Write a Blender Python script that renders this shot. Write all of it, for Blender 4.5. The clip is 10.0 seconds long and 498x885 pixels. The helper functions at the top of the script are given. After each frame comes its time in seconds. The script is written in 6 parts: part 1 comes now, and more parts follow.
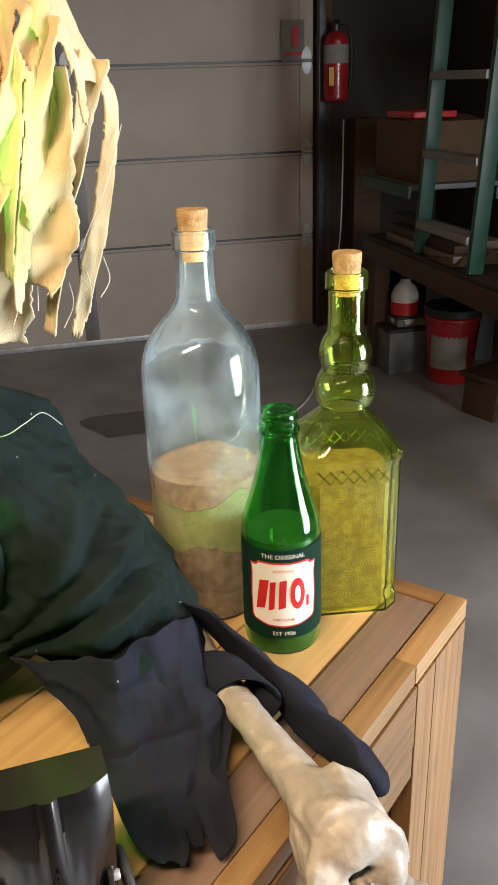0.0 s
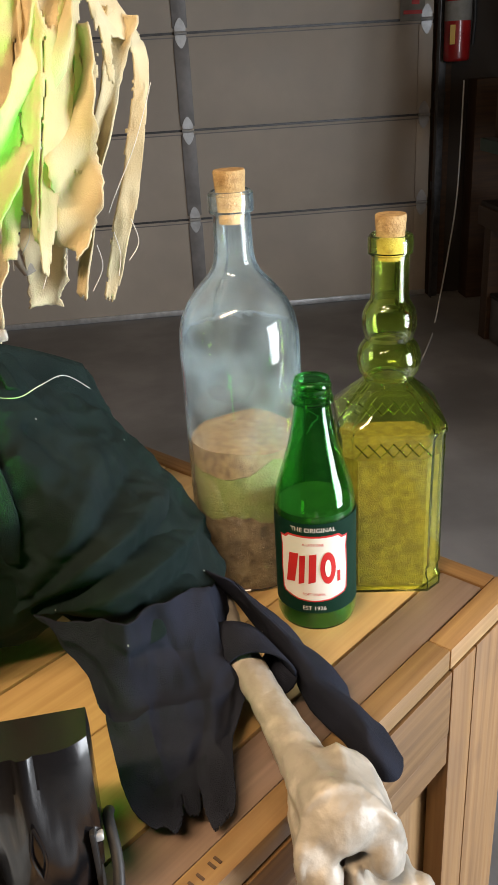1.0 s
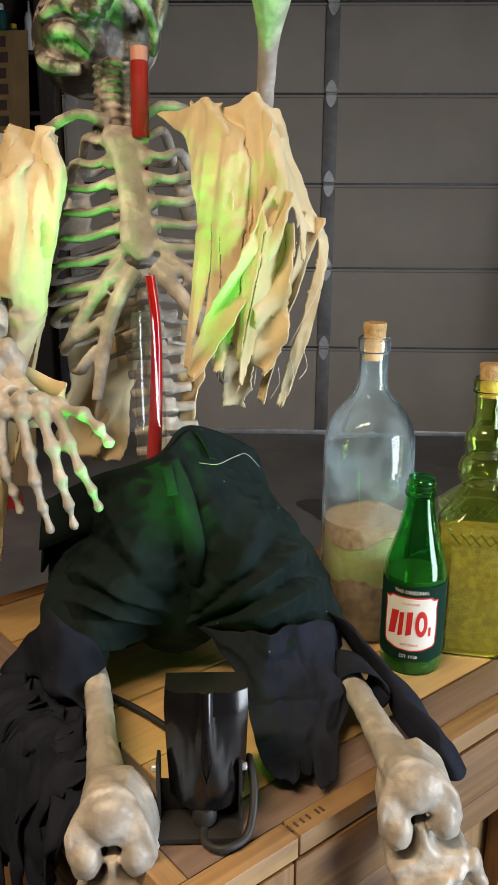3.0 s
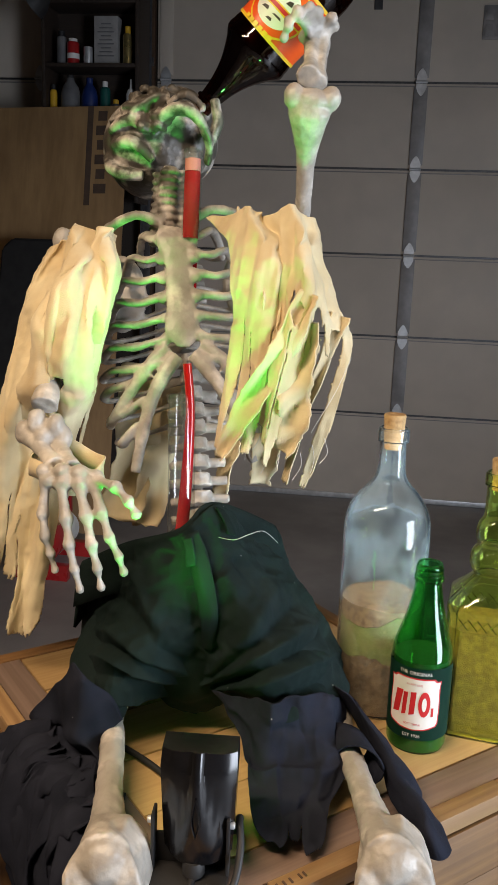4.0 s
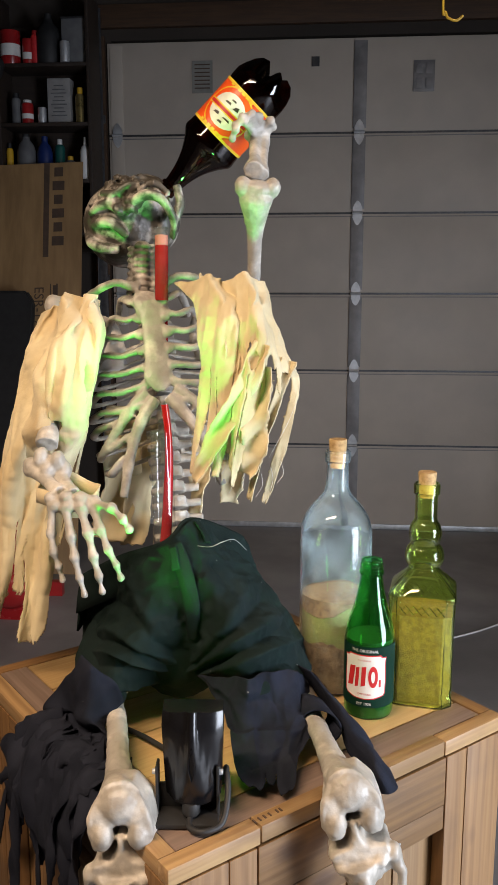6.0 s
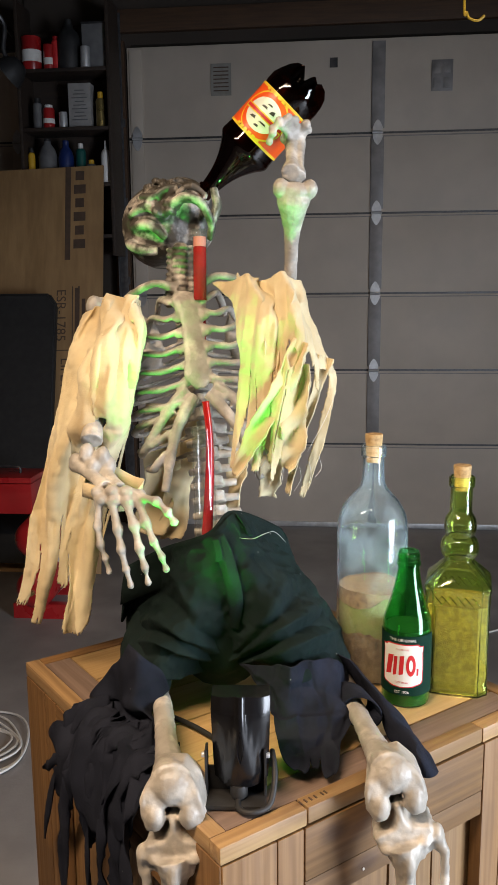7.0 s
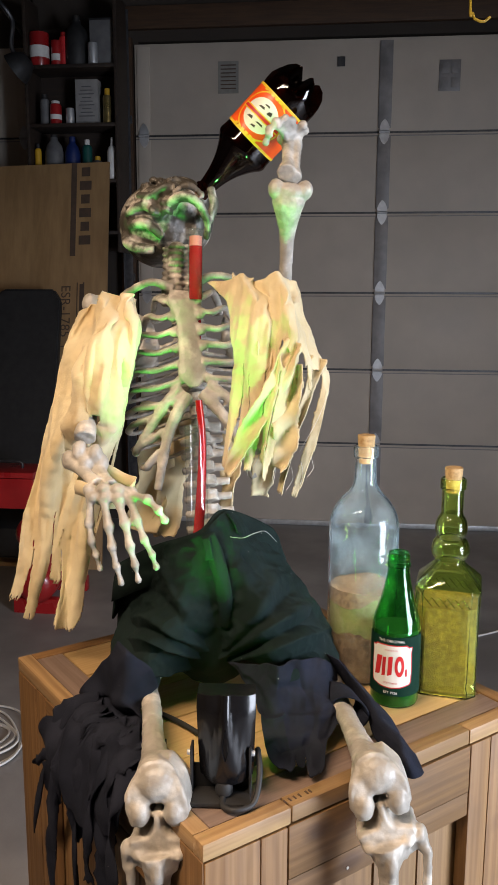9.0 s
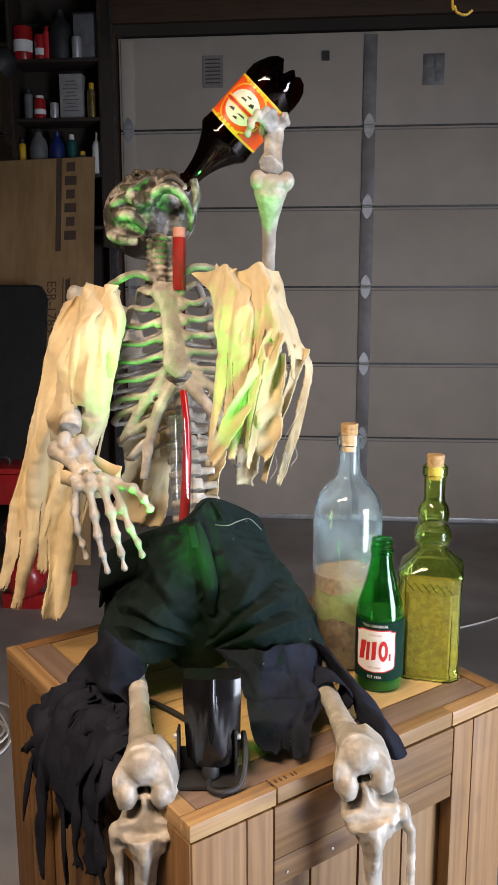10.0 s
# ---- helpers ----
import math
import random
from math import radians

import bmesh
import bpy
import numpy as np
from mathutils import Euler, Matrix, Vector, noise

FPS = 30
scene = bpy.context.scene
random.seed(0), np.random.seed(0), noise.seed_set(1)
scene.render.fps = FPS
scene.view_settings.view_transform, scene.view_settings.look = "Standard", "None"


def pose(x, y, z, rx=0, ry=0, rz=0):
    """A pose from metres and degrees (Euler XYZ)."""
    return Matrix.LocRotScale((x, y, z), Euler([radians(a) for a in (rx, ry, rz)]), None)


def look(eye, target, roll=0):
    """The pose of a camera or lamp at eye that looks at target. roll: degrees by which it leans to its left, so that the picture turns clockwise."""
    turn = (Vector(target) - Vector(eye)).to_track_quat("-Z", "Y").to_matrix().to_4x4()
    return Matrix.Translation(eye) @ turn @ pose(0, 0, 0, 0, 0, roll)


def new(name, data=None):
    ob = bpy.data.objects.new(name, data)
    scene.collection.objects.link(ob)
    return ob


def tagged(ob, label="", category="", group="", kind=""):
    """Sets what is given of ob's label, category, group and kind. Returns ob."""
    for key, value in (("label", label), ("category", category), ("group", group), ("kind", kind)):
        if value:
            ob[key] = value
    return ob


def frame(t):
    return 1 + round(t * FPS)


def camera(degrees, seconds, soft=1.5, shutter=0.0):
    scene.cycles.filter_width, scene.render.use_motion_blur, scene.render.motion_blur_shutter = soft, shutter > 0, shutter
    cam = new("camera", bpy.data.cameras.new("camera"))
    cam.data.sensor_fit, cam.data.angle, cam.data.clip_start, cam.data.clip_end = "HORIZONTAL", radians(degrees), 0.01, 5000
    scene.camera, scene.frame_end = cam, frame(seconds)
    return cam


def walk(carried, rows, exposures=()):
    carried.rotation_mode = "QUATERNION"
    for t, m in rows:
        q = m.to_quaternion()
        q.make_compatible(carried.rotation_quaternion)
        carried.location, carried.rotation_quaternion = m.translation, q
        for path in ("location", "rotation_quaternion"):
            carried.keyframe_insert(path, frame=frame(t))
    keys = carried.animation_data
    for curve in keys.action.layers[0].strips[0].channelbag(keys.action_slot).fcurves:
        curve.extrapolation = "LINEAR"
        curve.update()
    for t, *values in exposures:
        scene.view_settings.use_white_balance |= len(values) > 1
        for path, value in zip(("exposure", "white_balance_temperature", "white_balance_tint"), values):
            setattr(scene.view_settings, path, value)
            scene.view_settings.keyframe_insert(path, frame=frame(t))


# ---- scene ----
cam = camera(33.0, 10.0)
PATH = [
    (0, (-0.175, -0.584, 1.536), (0.272, 1.197, 0.744), -1.8),
    (0.5, (-0.116, -0.58, 1.519), (0.214, 1.23, 0.735), -2.0),
    (1, (-0.108, -0.583, 1.526), (0.065, 1.221, 0.681), -3.5),
    (1.5, (-0.101, -0.605, 1.53), (-0.021, 1.207, 0.687), -4.2),
    (2, (-0.105, -0.645, 1.517), (-0.092, 1.206, 0.762), -3.3),
    (2.5, (-0.157, -0.735, 1.532), (-0.111, 1.149, 0.862), -0.9),
    (2.7, (-0.165, -0.78, 1.551), (-0.152, 1.119, 0.923), -0.4),
    (3.8, (-0.085, -0.845, 1.613), (-0.335, 1.085, 1.152), 1.9),
    (4, (-0.086, -0.872, 1.619), (-0.344, 1.062, 1.177), 2.1),
    (4.5, (-0.106, -0.988, 1.638), (-0.309, 0.961, 1.236), 1.6),
    (5, (-0.088, -1.054, 1.647), (-0.243, 0.901, 1.255), 0.9),
    (5.5, (-0.063, -1.066, 1.646), (-0.216, 0.894, 1.277), 0.4),
    (6.8, (-0.097, -1.086, 1.645), (-0.296, 0.874, 1.297), -0.4),
    (7, (-0.1, -1.102, 1.643), (-0.306, 0.857, 1.292), -0.5),
    (7.5, (-0.092, -1.089, 1.648), (-0.296, 0.863, 1.265), -1.0),
    (8, (-0.084, -1.09, 1.646), (-0.273, 0.863, 1.256), -0.5),
    (8.5, (-0.083, -1.09, 1.645), (-0.28, 0.864, 1.27), -0.0),
    (9, (-0.082, -1.104, 1.646), (-0.3, 0.852, 1.29), 0.2),
    (9.4, (-0.082, -1.109, 1.638), (-0.293, 0.847, 1.278), 0.3),
    (9.5, (-0.081, -1.11, 1.641), (-0.288, 0.845, 1.273), 0.2),
    (10, (-0.075, -1.117, 1.639), (-0.265, 0.84, 1.273), -0.1),
]
walk(cam, [(t, look(e, g, r)) for t, e, g, r in PATH], [(0.0, 0.26, 7500, 14), (0.7, 0.14, 7500, 13), (1.5, -0.24, 7400, 11), (2.7, -0.38, 7200, 10), (4.0, -0.24, 6800, 13), (5.5, -0.14, 6800, 15), (7.0, 0.0, 6800, 13), (7.6, 0.0, 6800, 13), (8.4, -0.05, 6780, 14), (10.0, 0.0, 6750, 16)])

# ---------- light ----------
world = bpy.data.worlds.new("world")
scene.world = world
world.use_nodes = True
wn = world.node_tree
sky = wn.nodes.new("ShaderNodeTexSky")
sky.sky_type = "NISHITA"
sky.sun_disc = False
sky.sun_elevation = radians(35)
sky.sun_rotation = radians(120)
wn.links.new(sky.outputs[0], wn.nodes["Background"].inputs[0])
wn.nodes["Background"].inputs[1].default_value = 0.08


def area(name, m, sx, sy, watts, colour):
    d = bpy.data.lights.new(name, "AREA")
    d.shape, d.size, d.size_y, d.energy, d.color = "RECTANGLE", sx, sy, watts, colour
    ob = new(name, d)
    ob.matrix_world = m
    return ob


# daylight through the open doorway in the right wall, and an overhead strip light
area("daylight", look((2.46, -1.15, 1.1), (0.6, 0.2, 0.0)), 1.1, 1.9, 172, (0.72, 0.84, 1.0))
area("strip_lamp", look((-0.75, -0.95, 2.56), (-0.75, -0.95, 0)), 1.15, 0.1, 44, (1.0, 0.775, 0.56))
# second strip lamp is an added, unseen fill for the door
area("strip_lamp", look((0.85, 1.7, 3.32), (0.85, 1.7, 0)), 1.15, 0.1, 4, (1.0, 0.775, 0.56))
# the green flood lamp on the crate shines up at the ribs
spot = bpy.data.lights.new("green_flood", "SPOT")
spot.energy, spot.color, spot.spot_size, spot.spot_blend, spot.shadow_soft_size = 25.0, (0.05, 1.0, 0.09), radians(50), 1.0, 0.03
new("green_flood", spot).matrix_world = look((-0.218, -0.192, 1.172), (-0.318, 0.01, 1.62))


# ---------- materials ----------
def nodes(name):
    m = bpy.data.materials.new(name)
    m.use_nodes = True
    t = m.node_tree
    return m, t, t.nodes["Principled BSDF"]


def surf(name, a, b, scale=20.0, rough=0.6, bump=0.15, stretch=(1, 1, 1), metal=0.0, c=None, cscale=2.0, camount=0.5, fine=6.0, lo=0.35, hi=0.65, rvar=0.12, coat=0.0, sheen=0.0, speck=0.0, spec=0.5):
    """Two colours mixed by a noise in object space, a third by a larger one, and a fine relief."""
    m, t, p = nodes(name)
    N, L = t.nodes, t.links
    tc = N.new("ShaderNodeTexCoord")
    info = N.new("ShaderNodeObjectInfo")
    off = N.new("ShaderNodeVectorMath")
    off.operation = "MULTIPLY_ADD"
    L.new(info.outputs["Random"], off.inputs[0])
    off.inputs[1].default_value = (7.3, 3.1, 5.7)
    L.new(tc.outputs["Object"], off.inputs[2])
    mp = N.new("ShaderNodeMapping")
    mp.inputs["Scale"].default_value = stretch
    L.new(off.outputs[0], mp.inputs[0])
    n1 = N.new("ShaderNodeTexNoise")
    n1.inputs["Scale"].default_value, n1.inputs["Detail"].default_value = scale, 6
    L.new(mp.outputs[0], n1.inputs["Vector"])
    r = N.new("ShaderNodeMapRange")
    r.inputs[1].default_value, r.inputs[2].default_value = lo, hi
    L.new(n1.outputs[0], r.inputs[0])
    mix = N.new("ShaderNodeMix")
    mix.data_type = "RGBA"
    mix.inputs[6].default_value, mix.inputs[7].default_value = (*a, 1), (*b, 1)
    L.new(r.outputs[0], mix.inputs[0])
    col = mix.outputs[2]
    if c:
        n2 = N.new("ShaderNodeTexNoise")
        n2.inputs["Scale"].default_value, n2.inputs["Detail"].default_value = cscale, 4
        L.new(off.outputs[0], n2.inputs["Vector"])
        r2 = N.new("ShaderNodeMapRange")
        r2.inputs[1].default_value, r2.inputs[2].default_value, r2.inputs[4].default_value = 0.45, 0.7, camount
        L.new(n2.outputs[0], r2.inputs[0])
        m2 = N.new("ShaderNodeMix")
        m2.data_type = "RGBA"
        L.new(r2.outputs[0], m2.inputs[0])
        L.new(col, m2.inputs[6])
        m2.inputs[7].default_value = (*c, 1)
        col = m2.outputs[2]
    if speck:
        n5 = N.new("ShaderNodeTexNoise")
        n5.inputs["Scale"].default_value, n5.inputs["Detail"].default_value = 170, 1.5
        L.new(off.outputs[0], n5.inputs["Vector"])
        r5 = N.new("ShaderNodeMapRange")
        r5.inputs[1].default_value, r5.inputs[2].default_value, r5.inputs[4].default_value = 0.80, 0.81, speck
        L.new(n5.outputs[0], r5.inputs[0])
        m5 = N.new("ShaderNodeMix")
        m5.data_type = "RGBA"
        L.new(r5.outputs[0], m5.inputs[0])
        L.new(col, m5.inputs[6])
        m5.inputs[7].default_value = (0.6, 0.58, 0.54, 1)
        col = m5.outputs[2]
    L.new(col, p.inputs["Base Color"])
    rr = N.new("ShaderNodeMapRange")
    rr.inputs[3].default_value, rr.inputs[4].default_value = max(0.02, rough - rvar), min(1, rough + rvar)
    L.new(n1.outputs[0], rr.inputs[0])
    L.new(rr.outputs[0], p.inputs["Roughness"])
    p.inputs["Metallic"].default_value = metal
    p.inputs["Coat Weight"].default_value = coat
    p.inputs["Specular IOR Level"].default_value = spec
    p.inputs["Sheen Weight"].default_value = sheen
    if bump:
        n3 = N.new("ShaderNodeTexNoise")
        n3.inputs["Scale"].default_value, n3.inputs["Detail"].default_value = scale * fine, 3
        L.new(mp.outputs[0], n3.inputs["Vector"])
        bp = N.new("ShaderNodeBump")
        bp.inputs["Strength"].default_value, bp.inputs["Distance"].default_value = bump, 0.003
        L.new(n3.outputs[0], bp.inputs["Height"])
        L.new(bp.outputs[0], p.inputs["Normal"])
    return m


def glass(name, colour, rough=0.02, film=0.0, film_colour=(0.7, 0.75, 0.75)):
    """Thin-walled clear or tinted glass; film paints a patchy pale haze on it."""
    m, t, p = nodes(name)
    N, L = t.nodes, t.links
    N.remove(p)
    tr_ = N.new("ShaderNodeBsdfTransparent")
    tr_.inputs[0].default_value = (*colour, 1)
    gl = N.new("ShaderNodeBsdfGlossy")
    gl.inputs["Roughness"].default_value = rough
    lw = N.new("ShaderNodeLayerWeight")
    lw.inputs[0].default_value = 0.5
    pw = N.new("ShaderNodeMath")
    pw.operation, pw.inputs[1].default_value = "POWER", 4.0
    L.new(lw.outputs["Facing"], pw.inputs[0])
    fr = N.new("ShaderNodeMath")
    fr.operation, fr.inputs[1].default_value, fr.inputs[2].default_value = "MULTIPLY_ADD", 0.62, 0.07
    L.new(pw.outputs[0], fr.inputs[0])
    tc, n = N.new("ShaderNodeTexCoord"), N.new("ShaderNodeTexNoise")
    n.inputs["Scale"].default_value, n.inputs["Detail"].default_value = 30, 6
    L.new(tc.outputs["Object"], n.inputs["Vector"])
    n4 = N.new("ShaderNodeTexNoise")
    n4.inputs["Scale"].default_value = 45
    L.new(tc.outputs["Object"], n4.inputs["Vector"])
    bp = N.new("ShaderNodeBump")
    bp.inputs["Strength"].default_value, bp.inputs["Distance"].default_value = 0.25, 0.002
    L.new(n4.outputs[0], bp.inputs["Height"])
    L.new(bp.outputs[0], gl.inputs["Normal"])
    mx = N.new("ShaderNodeMixShader")
    L.new(fr.outputs[0], mx.inputs[0])
    L.new(tr_.outputs[0], mx.inputs[1])
    L.new(gl.outputs[0], mx.inputs[2])
    last = mx
    if film:
        d = N.new("ShaderNodeBsdfDiffuse")
        d.inputs[0].default_value = (*film_colour, 1)
        r = N.new("ShaderNodeMapRange")
        r.inputs[1].default_value, r.inputs[2].default_value, r.inputs[3].default_value, r.inputs[4].default_value = 0.36, 0.68, 0.2 * film, film
        L.new(n.outputs[0], r.inputs[0])
        m2 = N.new("ShaderNodeMixShader")
        fac = r.outputs[0]
        L.new(fac, m2.inputs[0])
        L.new(mx.outputs[0], m2.inputs[1])
        L.new(d.outputs[0], m2.inputs[2])
        last = m2
    L.new(last.outputs[0], N["Material Output"].inputs[0])
    return m


def thick_glass(name, colour, film=0.0, film_colour=(0.7, 0.75, 0.75), dust=0.0):
    """Glass with a real wall: light bends at both of its faces; film is a patchy mix of residue and painted sheen on
    it, heaviest above the height dust.
    """
    m, t, p = nodes(name)
    N, L = t.nodes, t.links
    p.inputs["Base Color"].default_value = (*colour, 1)
    p.inputs["Transmission Weight"].default_value = 1.0
    p.inputs["IOR"].default_value = 1.45
    p.inputs["Roughness"].default_value = 0.015
    tc, ripple = N.new("ShaderNodeTexCoord"), N.new("ShaderNodeTexNoise")
    ripple.inputs["Scale"].default_value, ripple.inputs["Detail"].default_value = 38, 2
    L.new(tc.outputs["Object"], ripple.inputs["Vector"])
    bp = N.new("ShaderNodeBump")
    bp.inputs["Strength"].default_value, bp.inputs["Distance"].default_value = 0.18, 0.002
    L.new(ripple.outputs[0], bp.inputs["Height"])
    L.new(bp.outputs[0], p.inputs["Normal"])
    if film:
        blot, r = N.new("ShaderNodeTexNoise"), N.new("ShaderNodeMapRange")
        blot.inputs["Scale"].default_value, blot.inputs["Detail"].default_value = 30, 7
        L.new(tc.outputs["Object"], blot.inputs["Vector"])
        for k, v in ((1, 0.40), (2, 0.62), (3, 0.22 * film), (4, film)):
            r.inputs[k].default_value = v
        L.new(blot.outputs[0], r.inputs[0])
        fac = r.outputs[0]
        if dust:
            sx, rz_, mu = N.new("ShaderNodeSeparateXYZ"), N.new("ShaderNodeMapRange"), N.new("ShaderNodeMath")
            L.new(tc.outputs["Object"], sx.inputs[0])
            for k, v in ((1, dust - 0.01), (2, dust + 0.015), (3, 0.3)):
                rz_.inputs[k].default_value = v
            L.new(sx.outputs[2], rz_.inputs[0])
            mu.operation = "MULTIPLY"
            L.new(fac, mu.inputs[0])
            L.new(rz_.outputs[0], mu.inputs[1])
            fac = mu.outputs[0]
        d, mx = N.new("ShaderNodeBsdfDiffuse"), N.new("ShaderNodeMixShader")
        d.inputs[0].default_value = (*film_colour, 1)
        L.new(fac, mx.inputs[0])
        L.new(p.outputs[0], mx.inputs[1])
        L.new(d.outputs[0], mx.inputs[2])
        L.new(mx.outputs[0], N["Material Output"].inputs[0])
    return m


def glow(name, colour, power):
    m, t, p = nodes(name)
    p.inputs["Base Color"].default_value = (*colour, 1)
    p.inputs["Emission Color"].default_value = (*colour, 1)
    p.inputs["Emission Strength"].default_value = power
    return m


CONCRETE = surf("concrete", (0.225, 0.212, 0.205), (0.34, 0.322, 0.312), 3.0, 0.5, 0.25, c=(0.12, 0.112, 0.108), cscale=0.9, camount=0.7, fine=30)
DOORPAINT = surf("door_paint", (0.46, 0.40, 0.335), (0.51, 0.445, 0.372), 5, 0.55, 0.25, c=(0.38, 0.33, 0.275), cscale=1.2, camount=0.5, fine=60)
STILE = surf("grey_stile_paint", (0.20, 0.19, 0.185), (0.26, 0.245, 0.24), 18, 0.5, 0.1, metal=0.2, c=(0.12, 0.11, 0.11), cscale=6)
STEEL = surf("galvanised_steel", (0.50, 0.51, 0.52), (0.62, 0.63, 0.64), 30, 0.42, 0.08, metal=0.55, c=(0.25, 0.24, 0.23), cscale=8)
DARKSTEEL = surf("dark_steel", (0.06, 0.06, 0.065), (0.10, 0.10, 0.10), 25, 0.45, 0.1, metal=0.7)
RAIL = surf("rail_steel", (0.07, 0.07, 0.075), (0.11, 0.11, 0.115), 30, 0.45, 0.05, metal=0.6)
# wall and timber tones lowered so the shade of the unlit corners is in them
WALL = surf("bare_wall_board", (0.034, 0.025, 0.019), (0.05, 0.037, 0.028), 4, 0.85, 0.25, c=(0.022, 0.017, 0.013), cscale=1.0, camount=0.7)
DIMWOOD = surf("dim_wood", (0.022, 0.013, 0.009), (0.040, 0.025, 0.016), 14, 0.65, 0.3, (0.3, 6, 6), c=(0.014, 0.009, 0.007), cscale=3)
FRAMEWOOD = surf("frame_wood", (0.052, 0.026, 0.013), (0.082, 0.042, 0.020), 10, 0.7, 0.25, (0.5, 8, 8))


def wood(name, pale, dark, rough=0.5, stain=(0.10, 0.06, 0.035), amount=0.35, knots=1.0):
    """Sawn timber with its grain along the board's own x axis: fine streaks, broad rings, knots and a few stains."""
    m, t, p = nodes(name)
    N, L = t.nodes, t.links
    tc, info, off = N.new("ShaderNodeTexCoord"), N.new("ShaderNodeObjectInfo"), N.new("ShaderNodeVectorMath")
    off.operation = "MULTIPLY_ADD"
    L.new(info.outputs["Random"], off.inputs[0])
    off.inputs[1].default_value = (9.7, 4.3, 6.1)
    L.new(tc.outputs["Object"], off.inputs[2])

    def mapped(scale):
        mp = N.new("ShaderNodeMapping")
        mp.inputs["Scale"].default_value = scale
        L.new(off.outputs[0], mp.inputs[0])
        return mp.outputs[0]

    def ramp(value, lo, hi, a=0.0, b=1.0):
        r = N.new("ShaderNodeMapRange")
        for k, v in ((1, lo), (2, hi), (3, a), (4, b)):
            r.inputs[k].default_value = v
        L.new(value, r.inputs[0])
        return r.outputs[0]

    def mixed(fac, a, b):
        x = N.new("ShaderNodeMix")
        x.data_type = "RGBA"
        L.new(fac, x.inputs[0])
        for k, c in ((6, a), (7, b)):
            if isinstance(c, tuple):
                x.inputs[k].default_value = (*c, 1)
            else:
                L.new(c, x.inputs[k])
        return x.outputs[2]

    streak = N.new("ShaderNodeTexNoise")
    streak.inputs["Scale"].default_value, streak.inputs["Detail"].default_value = 6.0, 9
    L.new(mapped((0.7, 26, 26)), streak.inputs["Vector"])
    ring = N.new("ShaderNodeTexWave")
    ring.bands_direction = "Y"
    ring.inputs["Scale"].default_value, ring.inputs["Distortion"].default_value = 7.0, 7.0
    ring.inputs["Detail"].default_value, ring.inputs["Detail Scale"].default_value = 2.0, 0.6
    L.new(mapped((0.8, 2.4, 2.4)), ring.inputs["Vector"])
    blot = N.new("ShaderNodeTexNoise")
    blot.inputs["Scale"].default_value, blot.inputs["Detail"].default_value = 11.0, 5
    L.new(mapped((0.6, 1, 1)), blot.inputs["Vector"])
    knot = N.new("ShaderNodeTexVoronoi")
    knot.inputs["Scale"].default_value = 5.5
    L.new(mapped((0.7, 1.3, 1.3)), knot.inputs["Vector"])
    col = mixed(ramp(streak.outputs[0], 0.32, 0.72, 0.0, 0.75), pale, dark)
    col = mixed(ramp(ring.outputs["Fac"], 0.45, 1.0, 0.0, 0.42), col, dark)
    col = mixed(ramp(blot.outputs[0], 0.52, 0.74, 0.0, amount), col, stain)
    col = mixed(ramp(knot.outputs["Distance"], 0.045, 0.11, 0.75 * knots, 0.0), col, (0.075, 0.035, 0.016))
    hsv = N.new("ShaderNodeHueSaturation")
    L.new(col, hsv.inputs["Color"])
    L.new(ramp(info.outputs["Random"], 0, 1, 0.78, 1.18), hsv.inputs["Value"])
    L.new(hsv.outputs[0], p.inputs["Base Color"])
    L.new(ramp(streak.outputs[0], 0.3, 0.7, rough - 0.1, rough + 0.14), p.inputs["Roughness"])
    bp = N.new("ShaderNodeBump")
    bp.inputs["Strength"].default_value, bp.inputs["Distance"].default_value = 0.35, 0.0012
    L.new(streak.outputs[0], bp.inputs["Height"])
    L.new(bp.outputs[0], p.inputs["Normal"])
    return m


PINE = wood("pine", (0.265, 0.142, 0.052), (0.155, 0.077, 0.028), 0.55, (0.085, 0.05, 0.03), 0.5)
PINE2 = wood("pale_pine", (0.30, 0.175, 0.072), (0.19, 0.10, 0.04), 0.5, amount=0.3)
# paler than the side pine: the overhead light on the lid is in this colour
LIDPINE = wood("lit_lid_pine", (0.52, 0.345, 0.155), (0.40, 0.245, 0.10), 0.42, (0.25, 0.14, 0.06), 0.2, 0.7)
EDGEWOOD = wood("worn_edge_pine", (0.44, 0.28, 0.13), (0.24, 0.13, 0.058), 0.40, (0.12, 0.068, 0.038), 0.75)
GREYWOOD = wood("weathered_wood", (0.235, 0.165, 0.128), (0.15, 0.102, 0.078), 0.42, (0.085, 0.058, 0.046), 0.5, 0.3)
PLY = surf("plywood", (0.28, 0.165, 0.070), (0.37, 0.225, 0.10), 7, 0.65, 0.2, (3, 0.5, 1), c=(0.20, 0.11, 0.05), cscale=2.5, camount=0.5)
INK = surf("ink", (0.07, 0.045, 0.03), (0.10, 0.06, 0.04), 30, 0.8, 0)
BONE = surf("aged_bone", (0.53, 0.48, 0.405), (0.69, 0.64, 0.56), 24, 0.42, 0.3, c=(0.24, 0.195, 0.15), cscale=40, camount=0.4, fine=5, lo=0.25, hi=0.5)
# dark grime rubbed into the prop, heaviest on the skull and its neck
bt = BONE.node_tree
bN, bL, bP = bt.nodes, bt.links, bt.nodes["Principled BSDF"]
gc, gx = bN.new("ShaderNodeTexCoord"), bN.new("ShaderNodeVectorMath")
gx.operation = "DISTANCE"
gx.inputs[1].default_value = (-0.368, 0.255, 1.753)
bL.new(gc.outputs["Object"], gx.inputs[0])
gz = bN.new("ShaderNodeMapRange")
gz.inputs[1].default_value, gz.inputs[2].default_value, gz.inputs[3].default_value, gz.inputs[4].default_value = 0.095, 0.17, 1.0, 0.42
